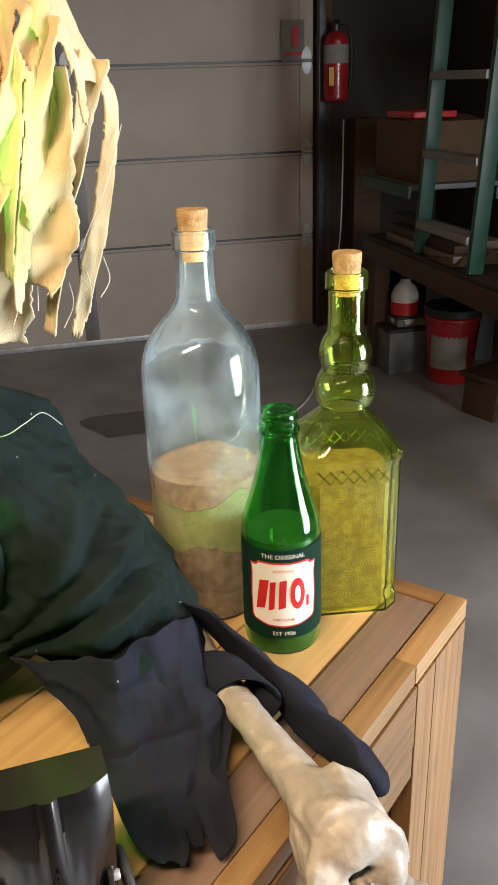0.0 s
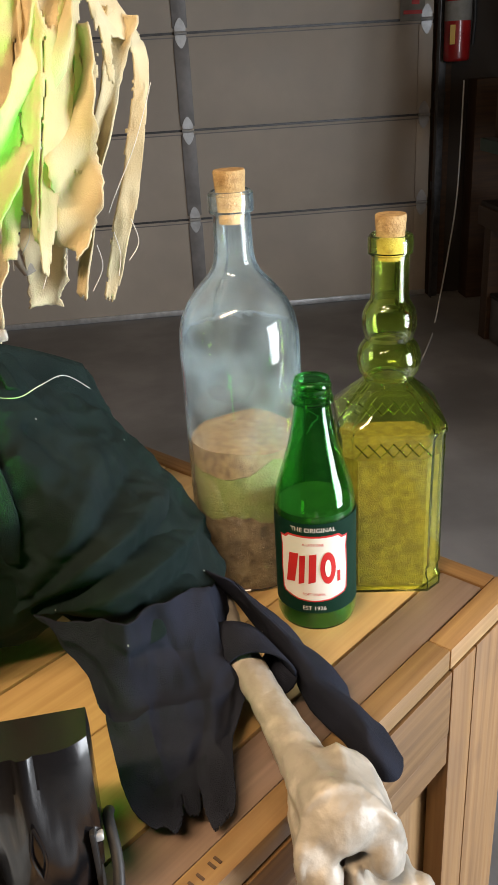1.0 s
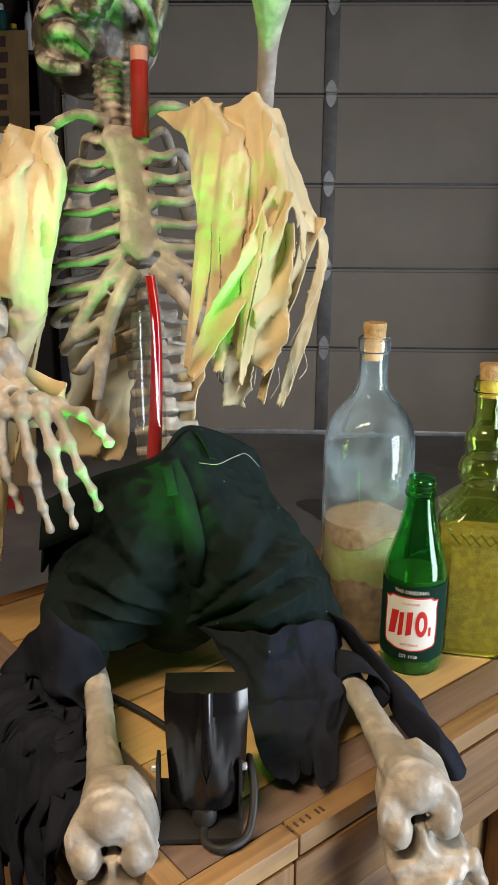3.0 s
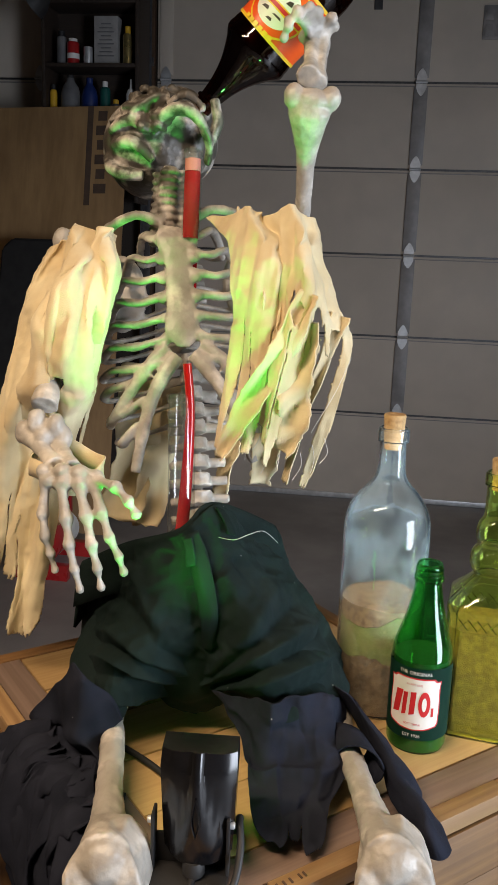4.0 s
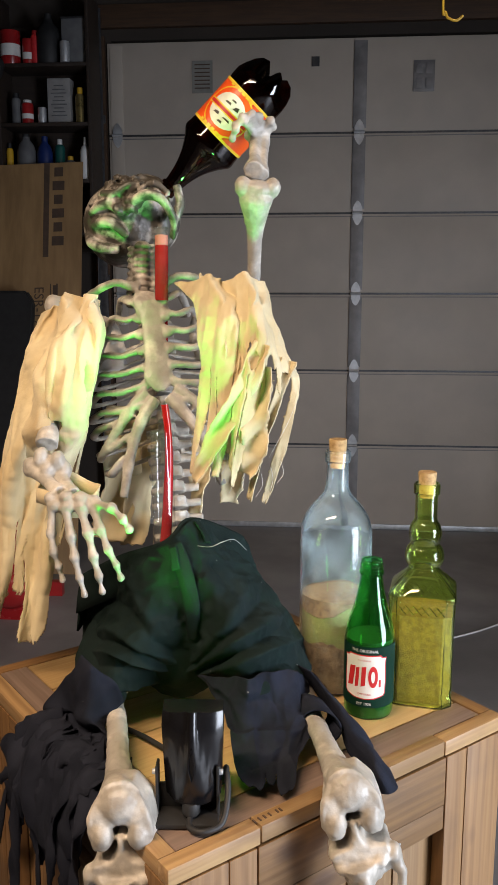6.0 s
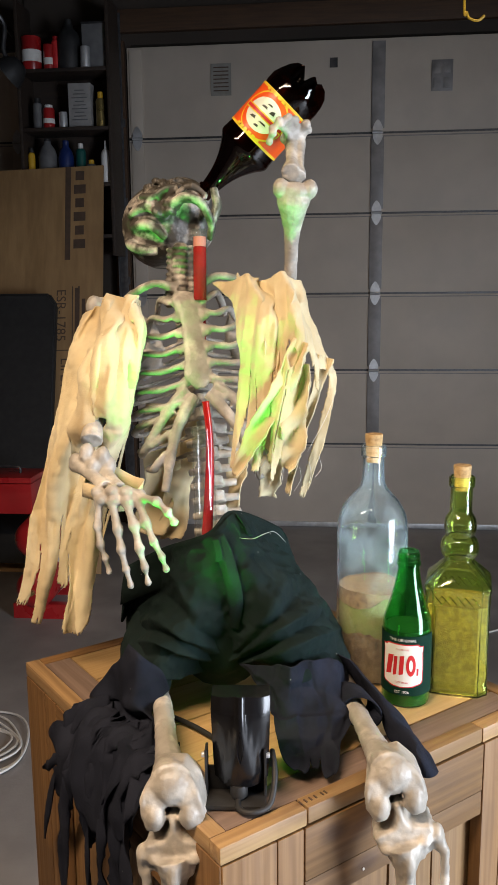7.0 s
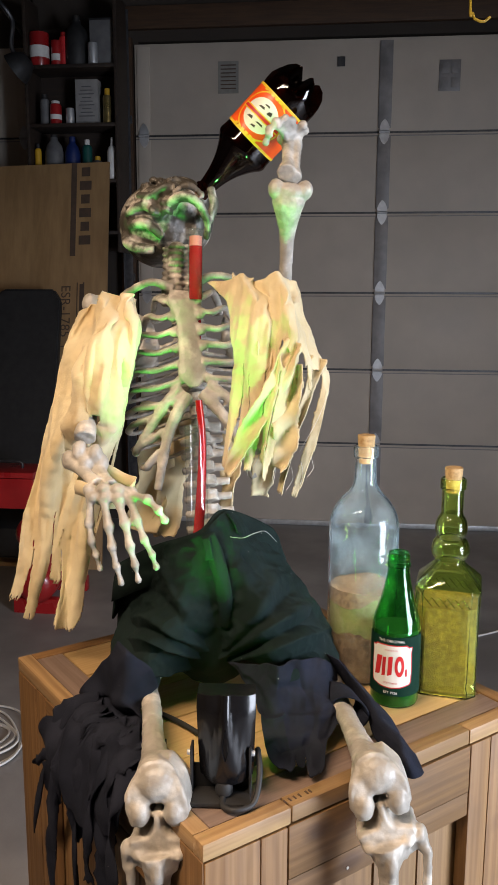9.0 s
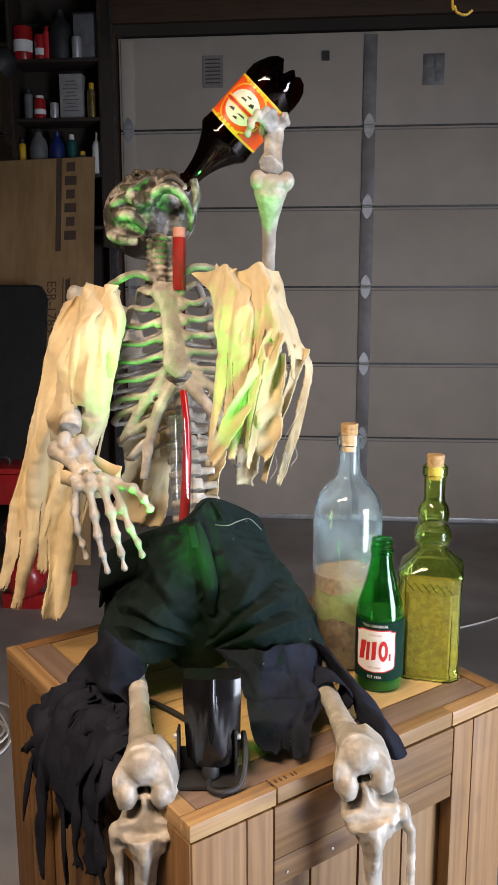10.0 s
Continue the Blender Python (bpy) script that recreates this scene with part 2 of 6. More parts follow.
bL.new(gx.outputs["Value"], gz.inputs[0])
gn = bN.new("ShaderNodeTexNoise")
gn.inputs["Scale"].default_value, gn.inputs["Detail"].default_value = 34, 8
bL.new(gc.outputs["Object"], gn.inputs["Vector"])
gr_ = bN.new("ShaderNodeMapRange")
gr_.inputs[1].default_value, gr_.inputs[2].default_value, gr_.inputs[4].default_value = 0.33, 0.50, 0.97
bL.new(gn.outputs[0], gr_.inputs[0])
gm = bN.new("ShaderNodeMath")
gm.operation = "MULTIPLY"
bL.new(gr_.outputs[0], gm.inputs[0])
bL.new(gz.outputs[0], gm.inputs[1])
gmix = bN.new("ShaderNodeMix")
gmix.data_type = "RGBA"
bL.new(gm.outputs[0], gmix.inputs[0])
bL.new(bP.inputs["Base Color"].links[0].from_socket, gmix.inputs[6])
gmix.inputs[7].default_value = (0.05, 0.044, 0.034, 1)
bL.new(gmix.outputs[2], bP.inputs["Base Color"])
CREAM = surf("cream_cotton", (0.66, 0.54, 0.32), (0.76, 0.66, 0.43), 14, 0.9, 0.25, c=(0.50, 0.36, 0.19), cscale=11, camount=0.7, fine=60, sheen=0.15, spec=0.15)
NAVY = surf("black_navy_twill", (0.0115, 0.0140, 0.023), (0.021, 0.0245, 0.039), 30, 0.85, 0.6, c=(0.032, 0.036, 0.053), cscale=12, camount=0.5, fine=40, speck=0.55, spec=0.12)
# near-black twill; part of the flood lamp's green is mixed into its colour
TWILL = surf("green_lit_twill", (0.0065, 0.0140, 0.0130), (0.0110, 0.0220, 0.0205), 30, 0.85, 0.6, c=(0.020, 0.030, 0.030), cscale=12, camount=0.5, fine=40, speck=0.55, spec=0.12)
FLUFF = surf("lint", (0.6, 0.58, 0.54), (0.7, 0.68, 0.62), 20, 0.9, 0)
BLACKGLOSS = surf("black_gloss_plastic", (0.004, 0.004, 0.005), (0.008, 0.008, 0.009), 20, 0.20, 0.04, rvar=0.06)
BLACKMAT = surf("black_rubber", (0.012, 0.012, 0.013), (0.02, 0.02, 0.02), 30, 0.6, 0.1)
CORK = surf("cork", (0.62, 0.43, 0.21), (0.50, 0.32, 0.14), 90, 0.85, 0.5, c=(0.25, 0.13, 0.05), cscale=160, camount=0.6)
# film: dust, plus bluish daylight sheen painted as a pale haze
GLASS_CLEAR = thick_glass("clear_dusty_glass", (0.93, 0.98, 1.0), 0.13, (0.38, 0.50, 0.56), dust=0.13)
GLASS_GREEN = thick_glass("green_glass", (0.13, 0.66, 0.23), 0.02, (0.06, 0.34, 0.08))
# film: a yellow-green haze painted in to lighten the glass
GLASS_OLIVE = thick_glass("olive_glass", (0.82, 0.95, 0.44), 0.02, (0.34, 0.50, 0.09))
GLASS_BROWN = glass("brown_plastic", (0.20, 0.06, 0.02), 0.04)
# the film stands in for the sheen that makes a clear tube show
TUBE = glass("clear_acrylic", (0.95, 0.96, 0.96), 0.04, 0.04, (0.75, 0.77, 0.77))
SAND = surf("olive_sand", (0.13, 0.085, 0.016), (0.26, 0.18, 0.038), 150, 0.95, 0.8, c=(0.08, 0.05, 0.013), cscale=300, camount=0.7, lo=0.3, hi=0.68)
MOSS = surf("green_powder", (0.115, 0.15, 0.035), (0.16, 0.19, 0.055), 90, 0.95, 0.5, c=(0.19, 0.14, 0.07), cscale=40, camount=0.5)
EARTH = surf("brown_earth", (0.10, 0.062, 0.030), (0.19, 0.13, 0.07), 120, 0.95, 0.6, c=(0.04, 0.025, 0.014), cscale=90, camount=0.8)
CHAFF = surf("tan_chaff", (0.24, 0.17, 0.085), (0.165, 0.11, 0.055), 150, 0.95, 0.5, c=(0.08, 0.05, 0.028), cscale=130, camount=0.7)
GREENDRINK = surf("green_drink", (0.026, 0.048, 0.014), (0.04, 0.066, 0.022), 60, 0.4, 0)
LABEL_GREEN = surf("green_label", (0.003, 0.024, 0.015), (0.005, 0.032, 0.021), 40, 0.65, 0.05, spec=0.08)
LABEL_WHITE = surf("white_print", (0.78, 0.78, 0.72), (0.82, 0.82, 0.78), 40, 0.45, 0)
LABEL_RED = surf("red_print", (0.55, 0.02, 0.025), (0.62, 0.03, 0.03), 40, 0.45, 0)
LABEL_ORANGE = surf("orange_label", (0.85, 0.09, 0.015), (0.9, 0.12, 0.02), 30, 0.35, 0.03)
LABEL_YELLOW = surf("yellow_print", (0.85, 0.55, 0.03), (0.9, 0.62, 0.05), 30, 0.4, 0)
LABEL_BLACK = surf("black_print", (0.03, 0.025, 0.02), (0.05, 0.04, 0.03), 30, 0.5, 0)
REDLIQ = surf("red_liquid", (0.34, 0.004, 0.006), (0.42, 0.007, 0.009), 25, 0.12, 0)
PINKLIQ = surf("pink_liquid", (0.75, 0.22, 0.2), (0.8, 0.3, 0.28), 25, 0.2, 0)
REDPAINT = surf("red_enamel", (0.34, 0.012, 0.014), (0.42, 0.02, 0.02), 8, 0.3, 0.05, c=(0.2, 0.01, 0.01), cscale=5, coat=0.3)
GREENFRP = surf("green_fibreglass", (0.004, 0.045, 0.026), (0.006, 0.06, 0.035), 20, 0.45, 0.15)
WHITEPL = surf("white_plastic", (0.7, 0.69, 0.66), (0.76, 0.75, 0.72), 15, 0.5, 0.05, c=(0.5, 0.47, 0.42), cscale=12)
GREYPL = surf("grey_plastic", (0.10, 0.10, 0.105), (0.15, 0.15, 0.15), 15, 0.55, 0.1)
BLUEPL = surf("blue_plastic", (0.009, 0.022, 0.11), (0.012, 0.032, 0.14), 15, 0.4, 0.05)
TEALPL = surf("teal_plastic", (0.006, 0.075, 0.065), (0.009, 0.095, 0.08), 15, 0.4, 0.05)
YELLOWPL = surf("yellow_plastic", (0.6, 0.34, 0.02), (0.7, 0.4, 0.03), 15, 0.45, 0.05)
BRASS = surf("brass_can", (0.42, 0.32, 0.12), (0.5, 0.38, 0.16), 20, 0.3, 0.05, metal=0.8)
CARD = surf("cardboard", (0.085, 0.047, 0.022), (0.11, 0.062, 0.030), 12, 0.85, 0.15, (1, 0.3, 1))
PAPER = surf("paper", (0.24, 0.23, 0.21), (0.29, 0.28, 0.25), 15, 0.8, 0, c=(0.16, 0.15, 0.13), cscale=30)
LAMP = glow("lamp_tube", (1.0, 0.84, 0.64), 8)
GREENLED = glow("green_led", (0.06, 1.0, 0.1), 2.5)


# ---------- building helpers ----------
def thing(name, label, category, at=(0, 0, 0), group="", kind="", rz=0.0):
    ob = new(name)
    ob.empty_display_size = 0.05
    ob.matrix_world = pose(*at, 0, 0, rz)
    return tagged(ob, label, category, group, kind)


def mesh_of(bm, name, material, smooth=True):
    bmesh.ops.recalc_face_normals(bm, faces=bm.faces)
    me = bpy.data.meshes.new(name)
    bm.to_mesh(me)
    bm.free()
    for m in material if isinstance(material, (list, tuple)) else [material]:
        me.materials.append(m)
    if smooth:
        me.polygons.foreach_set("use_smooth", [True] * len(me.polygons))
        me.set_sharp_from_angle(angle=radians(40))
    return me


def part(name, bm, material, parent=None, label="", m=None):
    """Links a bmesh as one mesh under a thing; its vertices are in the thing's own space."""
    ob = new(name, mesh_of(bm, name, material))
    if parent:
        ob.parent = parent
    if m is not None:
        ob.matrix_local = m
    return tagged(ob, label)


def box(bm, c, s, m=None, bevel=0.0):
    """A box of size s round c, turned by m, with softened edges."""
    r = bmesh.ops.create_cube(bm, size=1.0, matrix=Matrix.Translation(c) @ (m or Matrix()) @ Matrix.Diagonal((*s, 1)))
    if bevel:
        e = list({e for v in r["verts"] for e in v.link_edges})
        bmesh.ops.bevel(bm, geom=e, offset=bevel, segments=2, profile=0.6, affect="EDGES", clamp_overlap=True)
    return bm


def boxed(c, s, bevel=0.0, m=None):
    return box(bmesh.new(), c, s, m, bevel)


def spline(pts, n):
    """n points along a smooth line through pts."""
    P = [Vector(p) for p in pts]
    if len(P) < 2:
        return P
    out = []
    for i in range(n):
        u = i / (n - 1) * (len(P) - 1)
        k = min(int(u), len(P) - 2)
        f = u - k
        a, b, c, d = P[max(k - 1, 0)], P[k], P[k + 1], P[min(k + 2, len(P) - 1)]
        out.append(0.5 * ((2 * b) + (c - a) * f + (2 * a - 5 * b + 4 * c - d) * f * f + (3 * b - a - 3 * c + d) * f ** 3))
    return out


def lerp_list(v, n):
    if not isinstance(v, (list, tuple)):
        return [v] * n
    return [float(x) for x in np.interp(np.linspace(0, len(v) - 1, n), range(len(v)), v)]


def tube(bm, pts, r, n=24, seg=10, flat=1.0, smooth=True):
    """A capped round tube along pts; r may be a list of radii along it; flat squeezes it on one axis."""
    P = spline(pts, n) if smooth else [Vector(p) for p in pts]
    R = lerp_list(r, len(P))
    t0 = (P[1] - P[0]).normalized()
    side = t0.cross(Vector((0, 0, 1)))
    if side.length < 0.1:
        side = t0.cross(Vector((1, 0, 0)))
    side.normalize()
    rings = []
    for i, p in enumerate(P):
        t = (P[min(i + 1, len(P) - 1)] - P[max(i - 1, 0)]).normalized()
        side = (side - t * side.dot(t)).normalized()
        up = t.cross(side)
        rings.append([bm.verts.new(p + R[i] * (math.cos(a) * side + flat * math.sin(a) * up)) for a in (2 * math.pi * k / seg for k in range(seg))])
    for A, B in zip(rings, rings[1:]):
        for k in range(seg):
            bm.faces.new((A[k], A[(k + 1) % seg], B[(k + 1) % seg], B[k]))
    bm.faces.new(rings[0][::-1])
    bm.faces.new(rings[-1])
    return bm


def tubed(pts, r, n=24, seg=10, flat=1.0, smooth=True):
    return tube(bmesh.new(), pts, r, n, seg, flat, smooth)


def lathe(prof, n=40, bm=None, m=None, close=True):
    """Turns (radius, height) pairs round the z axis; a radius of 0 closes the end."""
    bm = bm or bmesh.new()
    m = m or Matrix()
    rings = []
    for r, z in prof:
        if r < 1e-5:
            rings.append([bm.verts.new(m @ Vector((0, 0, z)))])
        else:
            rings.append([bm.verts.new(m @ Vector((r * math.cos(a), r * math.sin(a), z))) for a in (2 * math.pi * k / n for k in range(n))])
    for A, B in zip(rings, rings[1:]):
        for k in range(n):
            q = [A[k % len(A)], A[(k + 1) % len(A)], B[(k + 1) % len(B)], B[k % len(B)]]
            q = list(dict.fromkeys(q))
            if len(q) > 2:
                bm.faces.new(q)
    return bm


def smooth_profile(pts, n):
    return [(max(0.0, p.x), p.y) for p in spline([(a, b, 0) for a, b in pts], n)]


def ball(bm, c, s, m=None, u=16, v=12):
    bmesh.ops.create_uvsphere(bm, u_segments=u, v_segments=v, radius=1.0, matrix=Matrix.Translation(c) @ (m or Matrix()) @ Matrix.Diagonal((*s, 1)))
    return bm


def grid_mesh(rows, bm=None):
    bm = bm or bmesh.new()
    V = [[bm.verts.new(p) for p in row] for row in rows]
    for A, B in zip(V, V[1:]):
        for k in range(len(A) - 1):
            bm.faces.new((A[k], A[k + 1], B[k + 1], B[k]))
    return bm


def cloth(name, bm, material, parent, label="", thick=0.0016, sub=1):
    ob = part(name, bm, material, parent, label)
    s = ob.modifiers.new("thickness", "SOLIDIFY")
    s.thickness = thick
    return ob


def drape(rows, nu=40, nv=40, wrinkle=0.004, freq=25.0, seed=0.0, fold=(1, 1, 0.4)):
    """A sheet through rows of control points, with wrinkles."""
    R = [spline(r, nu) for r in rows]
    C = [spline([r[k] for r in R], nv) for k in range(nu)]
    out = []
    for j in range(nv):
        line = []
        for k in range(nu):
            p = C[k][j]
            q = Vector((p.x * fold[0], p.y * fold[1], p.z * fold[2])) * freq + Vector((seed, seed * 1.7, -seed))
            d = wrinkle * Vector((noise.noise(q), 1.6 * noise.noise(q + Vector((9, 3, 1))), 0.5 * noise.noise(q + Vector((2, 8, 5)))))
            rg_ = 1 - 2 * abs(noise.noise(q * 0.8 + Vector((4, 1, 7)))) - 0.5
            line.append(p + d + Vector((0, -0.7, 0.5)) * (wrinkle * 0.8 * rg_))
        out.append(line)
    return out


def strip(pts, widths, across=(1, 0, 0), n=34, curl=0.35, seed=1, k=7, fray=0.12):
    """A torn band of cloth that hangs along pts: curled across, with ragged sides and a ragged end."""
    rnd = random.Random(seed)
    P, W = spline(pts, n), lerp_list(widths, n)
    ax = Vector(across).normalized()
    rows = []
    ph = rnd.random() * 6
    l, r = 0.0, 0.0
    for i, p in enumerate(P):
        t = (P[min(i + 1, n - 1)] - P[max(i - 1, 0)]).normalized()
        tw = 0.5 * math.sin(i * 0.13 + ph)
        a = (ax - t * ax.dot(t)).normalized()
        nrm = t.cross(a)
        a = a * math.cos(tw) + nrm * math.sin(tw)
        nrm = t.cross(a)
        l = 0.7 * l + fray * rnd.uniform(-1, 1)
        r = 0.7 * r + fray * rnd.uniform(-1, 1)
        row = []
        for j in range(k):
            u = j / (k - 1) * 2 - 1
            e = 1 + (r if u > 0 else l) * abs(u) ** 3
            row.append(p + a * (u * W[i] * 0.5 * e) + nrm * (curl * W[i] * (u * u - 0.4) + 0.15 * W[i] * math.sin(i * 0.4 + u * 2 + ph)))
        rows.append(row)
    end = [rnd.uniform(-0.3, 0.45) for _ in range(k)]
    step = P[-1] - P[-3]
    for j in range(k):
        rows[-1][j] = rows[-1][j] + step * end[j]
    return grid_mesh(rows)


def words(text, size, material, parent, m, name="lettering", bend=None, align="CENTER"):
    """Flat lettering in the built-in font, or bent round an upright cylinder of radius bend."""
    cu = bpy.data.curves.new("t", "FONT")
    cu.body, cu.size, cu.align_x, cu.align_y, cu.extrude = text, size, align, "CENTER", 0.0
    cu.resolution_u = 3
    tmp = bpy.data.objects.new("t", cu)
    me = bpy.data.meshes.new_from_object(tmp)
    bpy.data.objects.remove(tmp)
    bpy.data.curves.remove(cu)
    me.name = name
    if bend:
        for v in me.vertices:
            a = v.co.x / bend
            v.co = Vector((bend * math.sin(a), -bend * math.cos(a), v.co.y))
    me.materials.clear()
    me.materials.append(material)
    ob = new(name, me)
    ob.parent = parent
    ob.matrix_local = m
    return ob


# ---------- the garage ----------
XL, XR, YB, YD, ZC = -4.6, 2.5, -3.6, 4.72, 3.62
ZT = 1.081


def structure(name, bm, material, label, category):
    return tagged(part(name, bm, material), label, category, kind="structure")


structure("floor", boxed(((XL + XR) / 2, (YB + YD) / 2 + 0.2, -0.1), (XR - XL + 0.6, YD - YB + 0.8, 0.2)), CONCRETE, "grey stained concrete garage floor", "floor")
structure("ceiling", boxed(((XL + XR) / 2, (YB + YD) / 2, ZC + 0.06), (XR - XL + 0.6, YD - YB + 0.6, 0.12)), DIMWOOD, "dark unlit garage ceiling boards", "ceiling")
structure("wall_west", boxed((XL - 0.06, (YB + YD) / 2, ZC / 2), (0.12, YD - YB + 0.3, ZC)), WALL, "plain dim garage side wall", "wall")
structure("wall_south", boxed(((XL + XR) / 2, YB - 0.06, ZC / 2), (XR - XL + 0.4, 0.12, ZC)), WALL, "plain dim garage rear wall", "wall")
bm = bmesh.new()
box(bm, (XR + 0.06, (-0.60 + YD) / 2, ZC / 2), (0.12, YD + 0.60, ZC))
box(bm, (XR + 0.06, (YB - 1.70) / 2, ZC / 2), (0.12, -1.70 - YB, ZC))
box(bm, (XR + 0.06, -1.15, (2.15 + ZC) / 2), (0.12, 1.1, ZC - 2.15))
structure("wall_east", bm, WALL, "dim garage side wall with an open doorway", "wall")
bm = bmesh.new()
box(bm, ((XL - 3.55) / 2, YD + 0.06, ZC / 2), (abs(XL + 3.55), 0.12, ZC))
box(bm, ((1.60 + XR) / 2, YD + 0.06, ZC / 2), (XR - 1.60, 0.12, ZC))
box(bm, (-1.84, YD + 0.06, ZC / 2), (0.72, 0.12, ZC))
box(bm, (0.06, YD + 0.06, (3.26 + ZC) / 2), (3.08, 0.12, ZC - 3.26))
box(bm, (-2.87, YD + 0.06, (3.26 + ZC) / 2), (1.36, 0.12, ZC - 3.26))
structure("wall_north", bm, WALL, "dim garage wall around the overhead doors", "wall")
bm = bmesh.new()
box(bm, (0.06, YD - 0.02, 3.40), (3.4, 0.045, 0.14), bevel=0.004)
box(bm, (-1.565, YD - 0.02, 1.64), (0.10, 0.045, 3.28), bevel=0.004)
box(bm, (1.685, YD - 0.02, 1.64), (0.10, 0.045, 3.28), bevel=0.004)
structure("trim", bm, FRAMEWOOD, "brown timber framing round the overhead door", "trim")


# ---------- overhead doors ----------
def hinge_plates(parent, x, z):
    bm = bmesh.new()
    for s in (-1, 1):
        pts = [(0.030, 0.010), (0.032, 0.030), (0.020, 0.058), (0.006, 0.076), (0.0, 0.078)]
        ring = [(x + a, YD - 0.037, z + s * b) for a, b in pts] + [(x - a, YD - 0.037, z + s * b) for a, b in reversed(pts[:-1])]
        f = bm.faces.new([bm.verts.new(p) for p in ring])
        g = bmesh.ops.extrude_face_region(bm, geom=[f])
        bmesh.ops.translate(bm, verts=[v for v in g["geom"] if isinstance(v, bmesh.types.BMVert)], vec=(0, -0.006, 0))
    tube(bm, [(x - 0.035, YD - 0.045, z), (x + 0.035, YD - 0.045, z)], 0.009, 2, 8, smooth=False)
    part("hinge", bm, STEEL, parent)


def overhead_door(name, x0, x1, stiles, label):
    door = thing(name, label, "garage door", (0, 0, 0), kind="structure")
    zs = [0.012, 0.60, 1.115, 1.632, 2.155, 2.662, 3.245]
    for a, b in zip(zs, zs[1:]):
        bm = bmesh.new()
        box(bm, ((x0 + x1) / 2, YD + 0.0, (a + b) / 2), (x1 - x0, 0.045, b - a - 0.012), bevel=0.005)
        part("door_panel", bm, DOORPAINT, door)
    for z in zs[1:-1]:
        # dark strip set behind each joint to draw the shade in the gap
        part("seam_strip", boxed(((x0 + x1) / 2, YD - 0.004, z), (x1 - x0, 0.03, 0.016)), DARKSTEEL, door, "dark backing strip for the shaded gap between panels")
        part("seam_lip", boxed(((x0 + x1) / 2, YD - 0.0245, z - 0.022), (x1 - x0 - 0.004, 0.006, 0.006), 0.001), STILE, door)
    for x in stiles:
        for a, b in zip(zs, zs[1:]):
            part("stile", boxed((x, YD - 0.029, (a + b) / 2), (0.085, 0.012, b - a - 0.05), 0.003), STILE if abs(x) < 1 else DOORPAINT, door)
        for z in zs[1:-1]:
            hinge_plates(door, x, z)
    bm = boxed(((x0 + x1) / 2, YD - 0.026, 0.022), (x1 - x0, 0.02, 0.035), 0.004)
    part("bottom_seal", bm, STEEL, door)
    return door


big = overhead_door("garage_door", -1.50, 1.62, (-1.44, 0.15, 1.575), "closed beige sectional overhead garage door with steel hinges")
overhead_door("garage_door", -3.55, -2.20, (-2.27, -3.45), "closed beige sectional overhead garage door behind shelves")
part("sticker", boxed((-0.873, YD - 0.027, 3.02), (0.135, 0.003, 0.20)), PAPER, big, "paper warning sticker")
for k in range(7):
    part("print_bar", boxed((-0.873, YD - 0.030, 3.095 - 0.024 * k), (0.10, 0.002, 0.007)), INK, big)
bm = boxed((0.552, YD - 0.027, 3.0), (0.135, 0.006, 0.19), 0.002)
for dx in (-0.032, 0.032):
    for dz in (-0.045, 0.045):
        box(bm, (0.552 + dx, YD - 0.032, 3.0 + dz), (0.045, 0.006, 0.065), bevel=0.002)
part("lock_plate", bm, STILE, big)
part("sticker", boxed((-0.138, YD - 0.027, 3.10), (0.05, 0.003, 0.06)), DARKSTEEL, big)
warn = part("warning_sign", boxed((1.49, YD - 0.040, 1.74), (0.145, 0.003, 0.225)), PAPER, big, "white sign with a red panel")
part("print_bar", boxed((1.505, YD - 0.044, 1.765), (0.045, 0.003, 0.11)), LABEL_RED, big)
part("print_bar", boxed((1.49, YD - 0.044, 1.67), (0.11, 0.003, 0.02)), LABEL_RED, big)


def door_track(x):
    t = thing("door_track", "vertical steel door track with rollers", "door track", (0, 0, 0), "door tracks")
    bm = bmesh.new()
    box(bm, (x, YD - 0.075, 1.72), (0.05, 0.012, 3.44), bevel=0.002)
    box(bm, (x - 0.027, YD - 0.095, 1.72), (0.006, 0.05, 3.44), bevel=0.002)
    part("rail", bm, RAIL, t)
    for z in (0.6, 1.115, 1.632, 2.155, 2.662):
        part("bracket", boxed((x, YD - 0.06, z + 0.1), (0.07, 0.02, 0.05), 0.003), DARKSTEEL, t)
    return t


door_track(-1.55)
door_track(1.66)

# ---------- the crate ----------
CF, CA = (-0.214, -0.334), 41.2
LU, LV = 0.527, 0.55
crate = thing("crate", "tall pine crate pedestal with framed plank sides", "crate", (*CF, 0.0), rz=CA)


def plank(name, a, b, w, t, out, material, parent, jitter=0.0):
    """A board from a to b (middle of its outer face), w wide along the face, t thick, its face towards out."""
    a, b, out = Vector(a), Vector(b), Vector(out).normalized()
    x = (b - a).normalized()
    y = out.cross(x)
    L = (b - a).length
    bm = bmesh.new()
    box(bm, (0, 0, 0), (L, w, t), bevel=min(0.0014, t * 0.2, w * 0.2))
    m = Matrix((x, y, out)).transposed().to_4x4()
    m.translation = (a + b) / 2 - out * (t / 2 - jitter)
    return part(name, bm, material, parent, m=m)


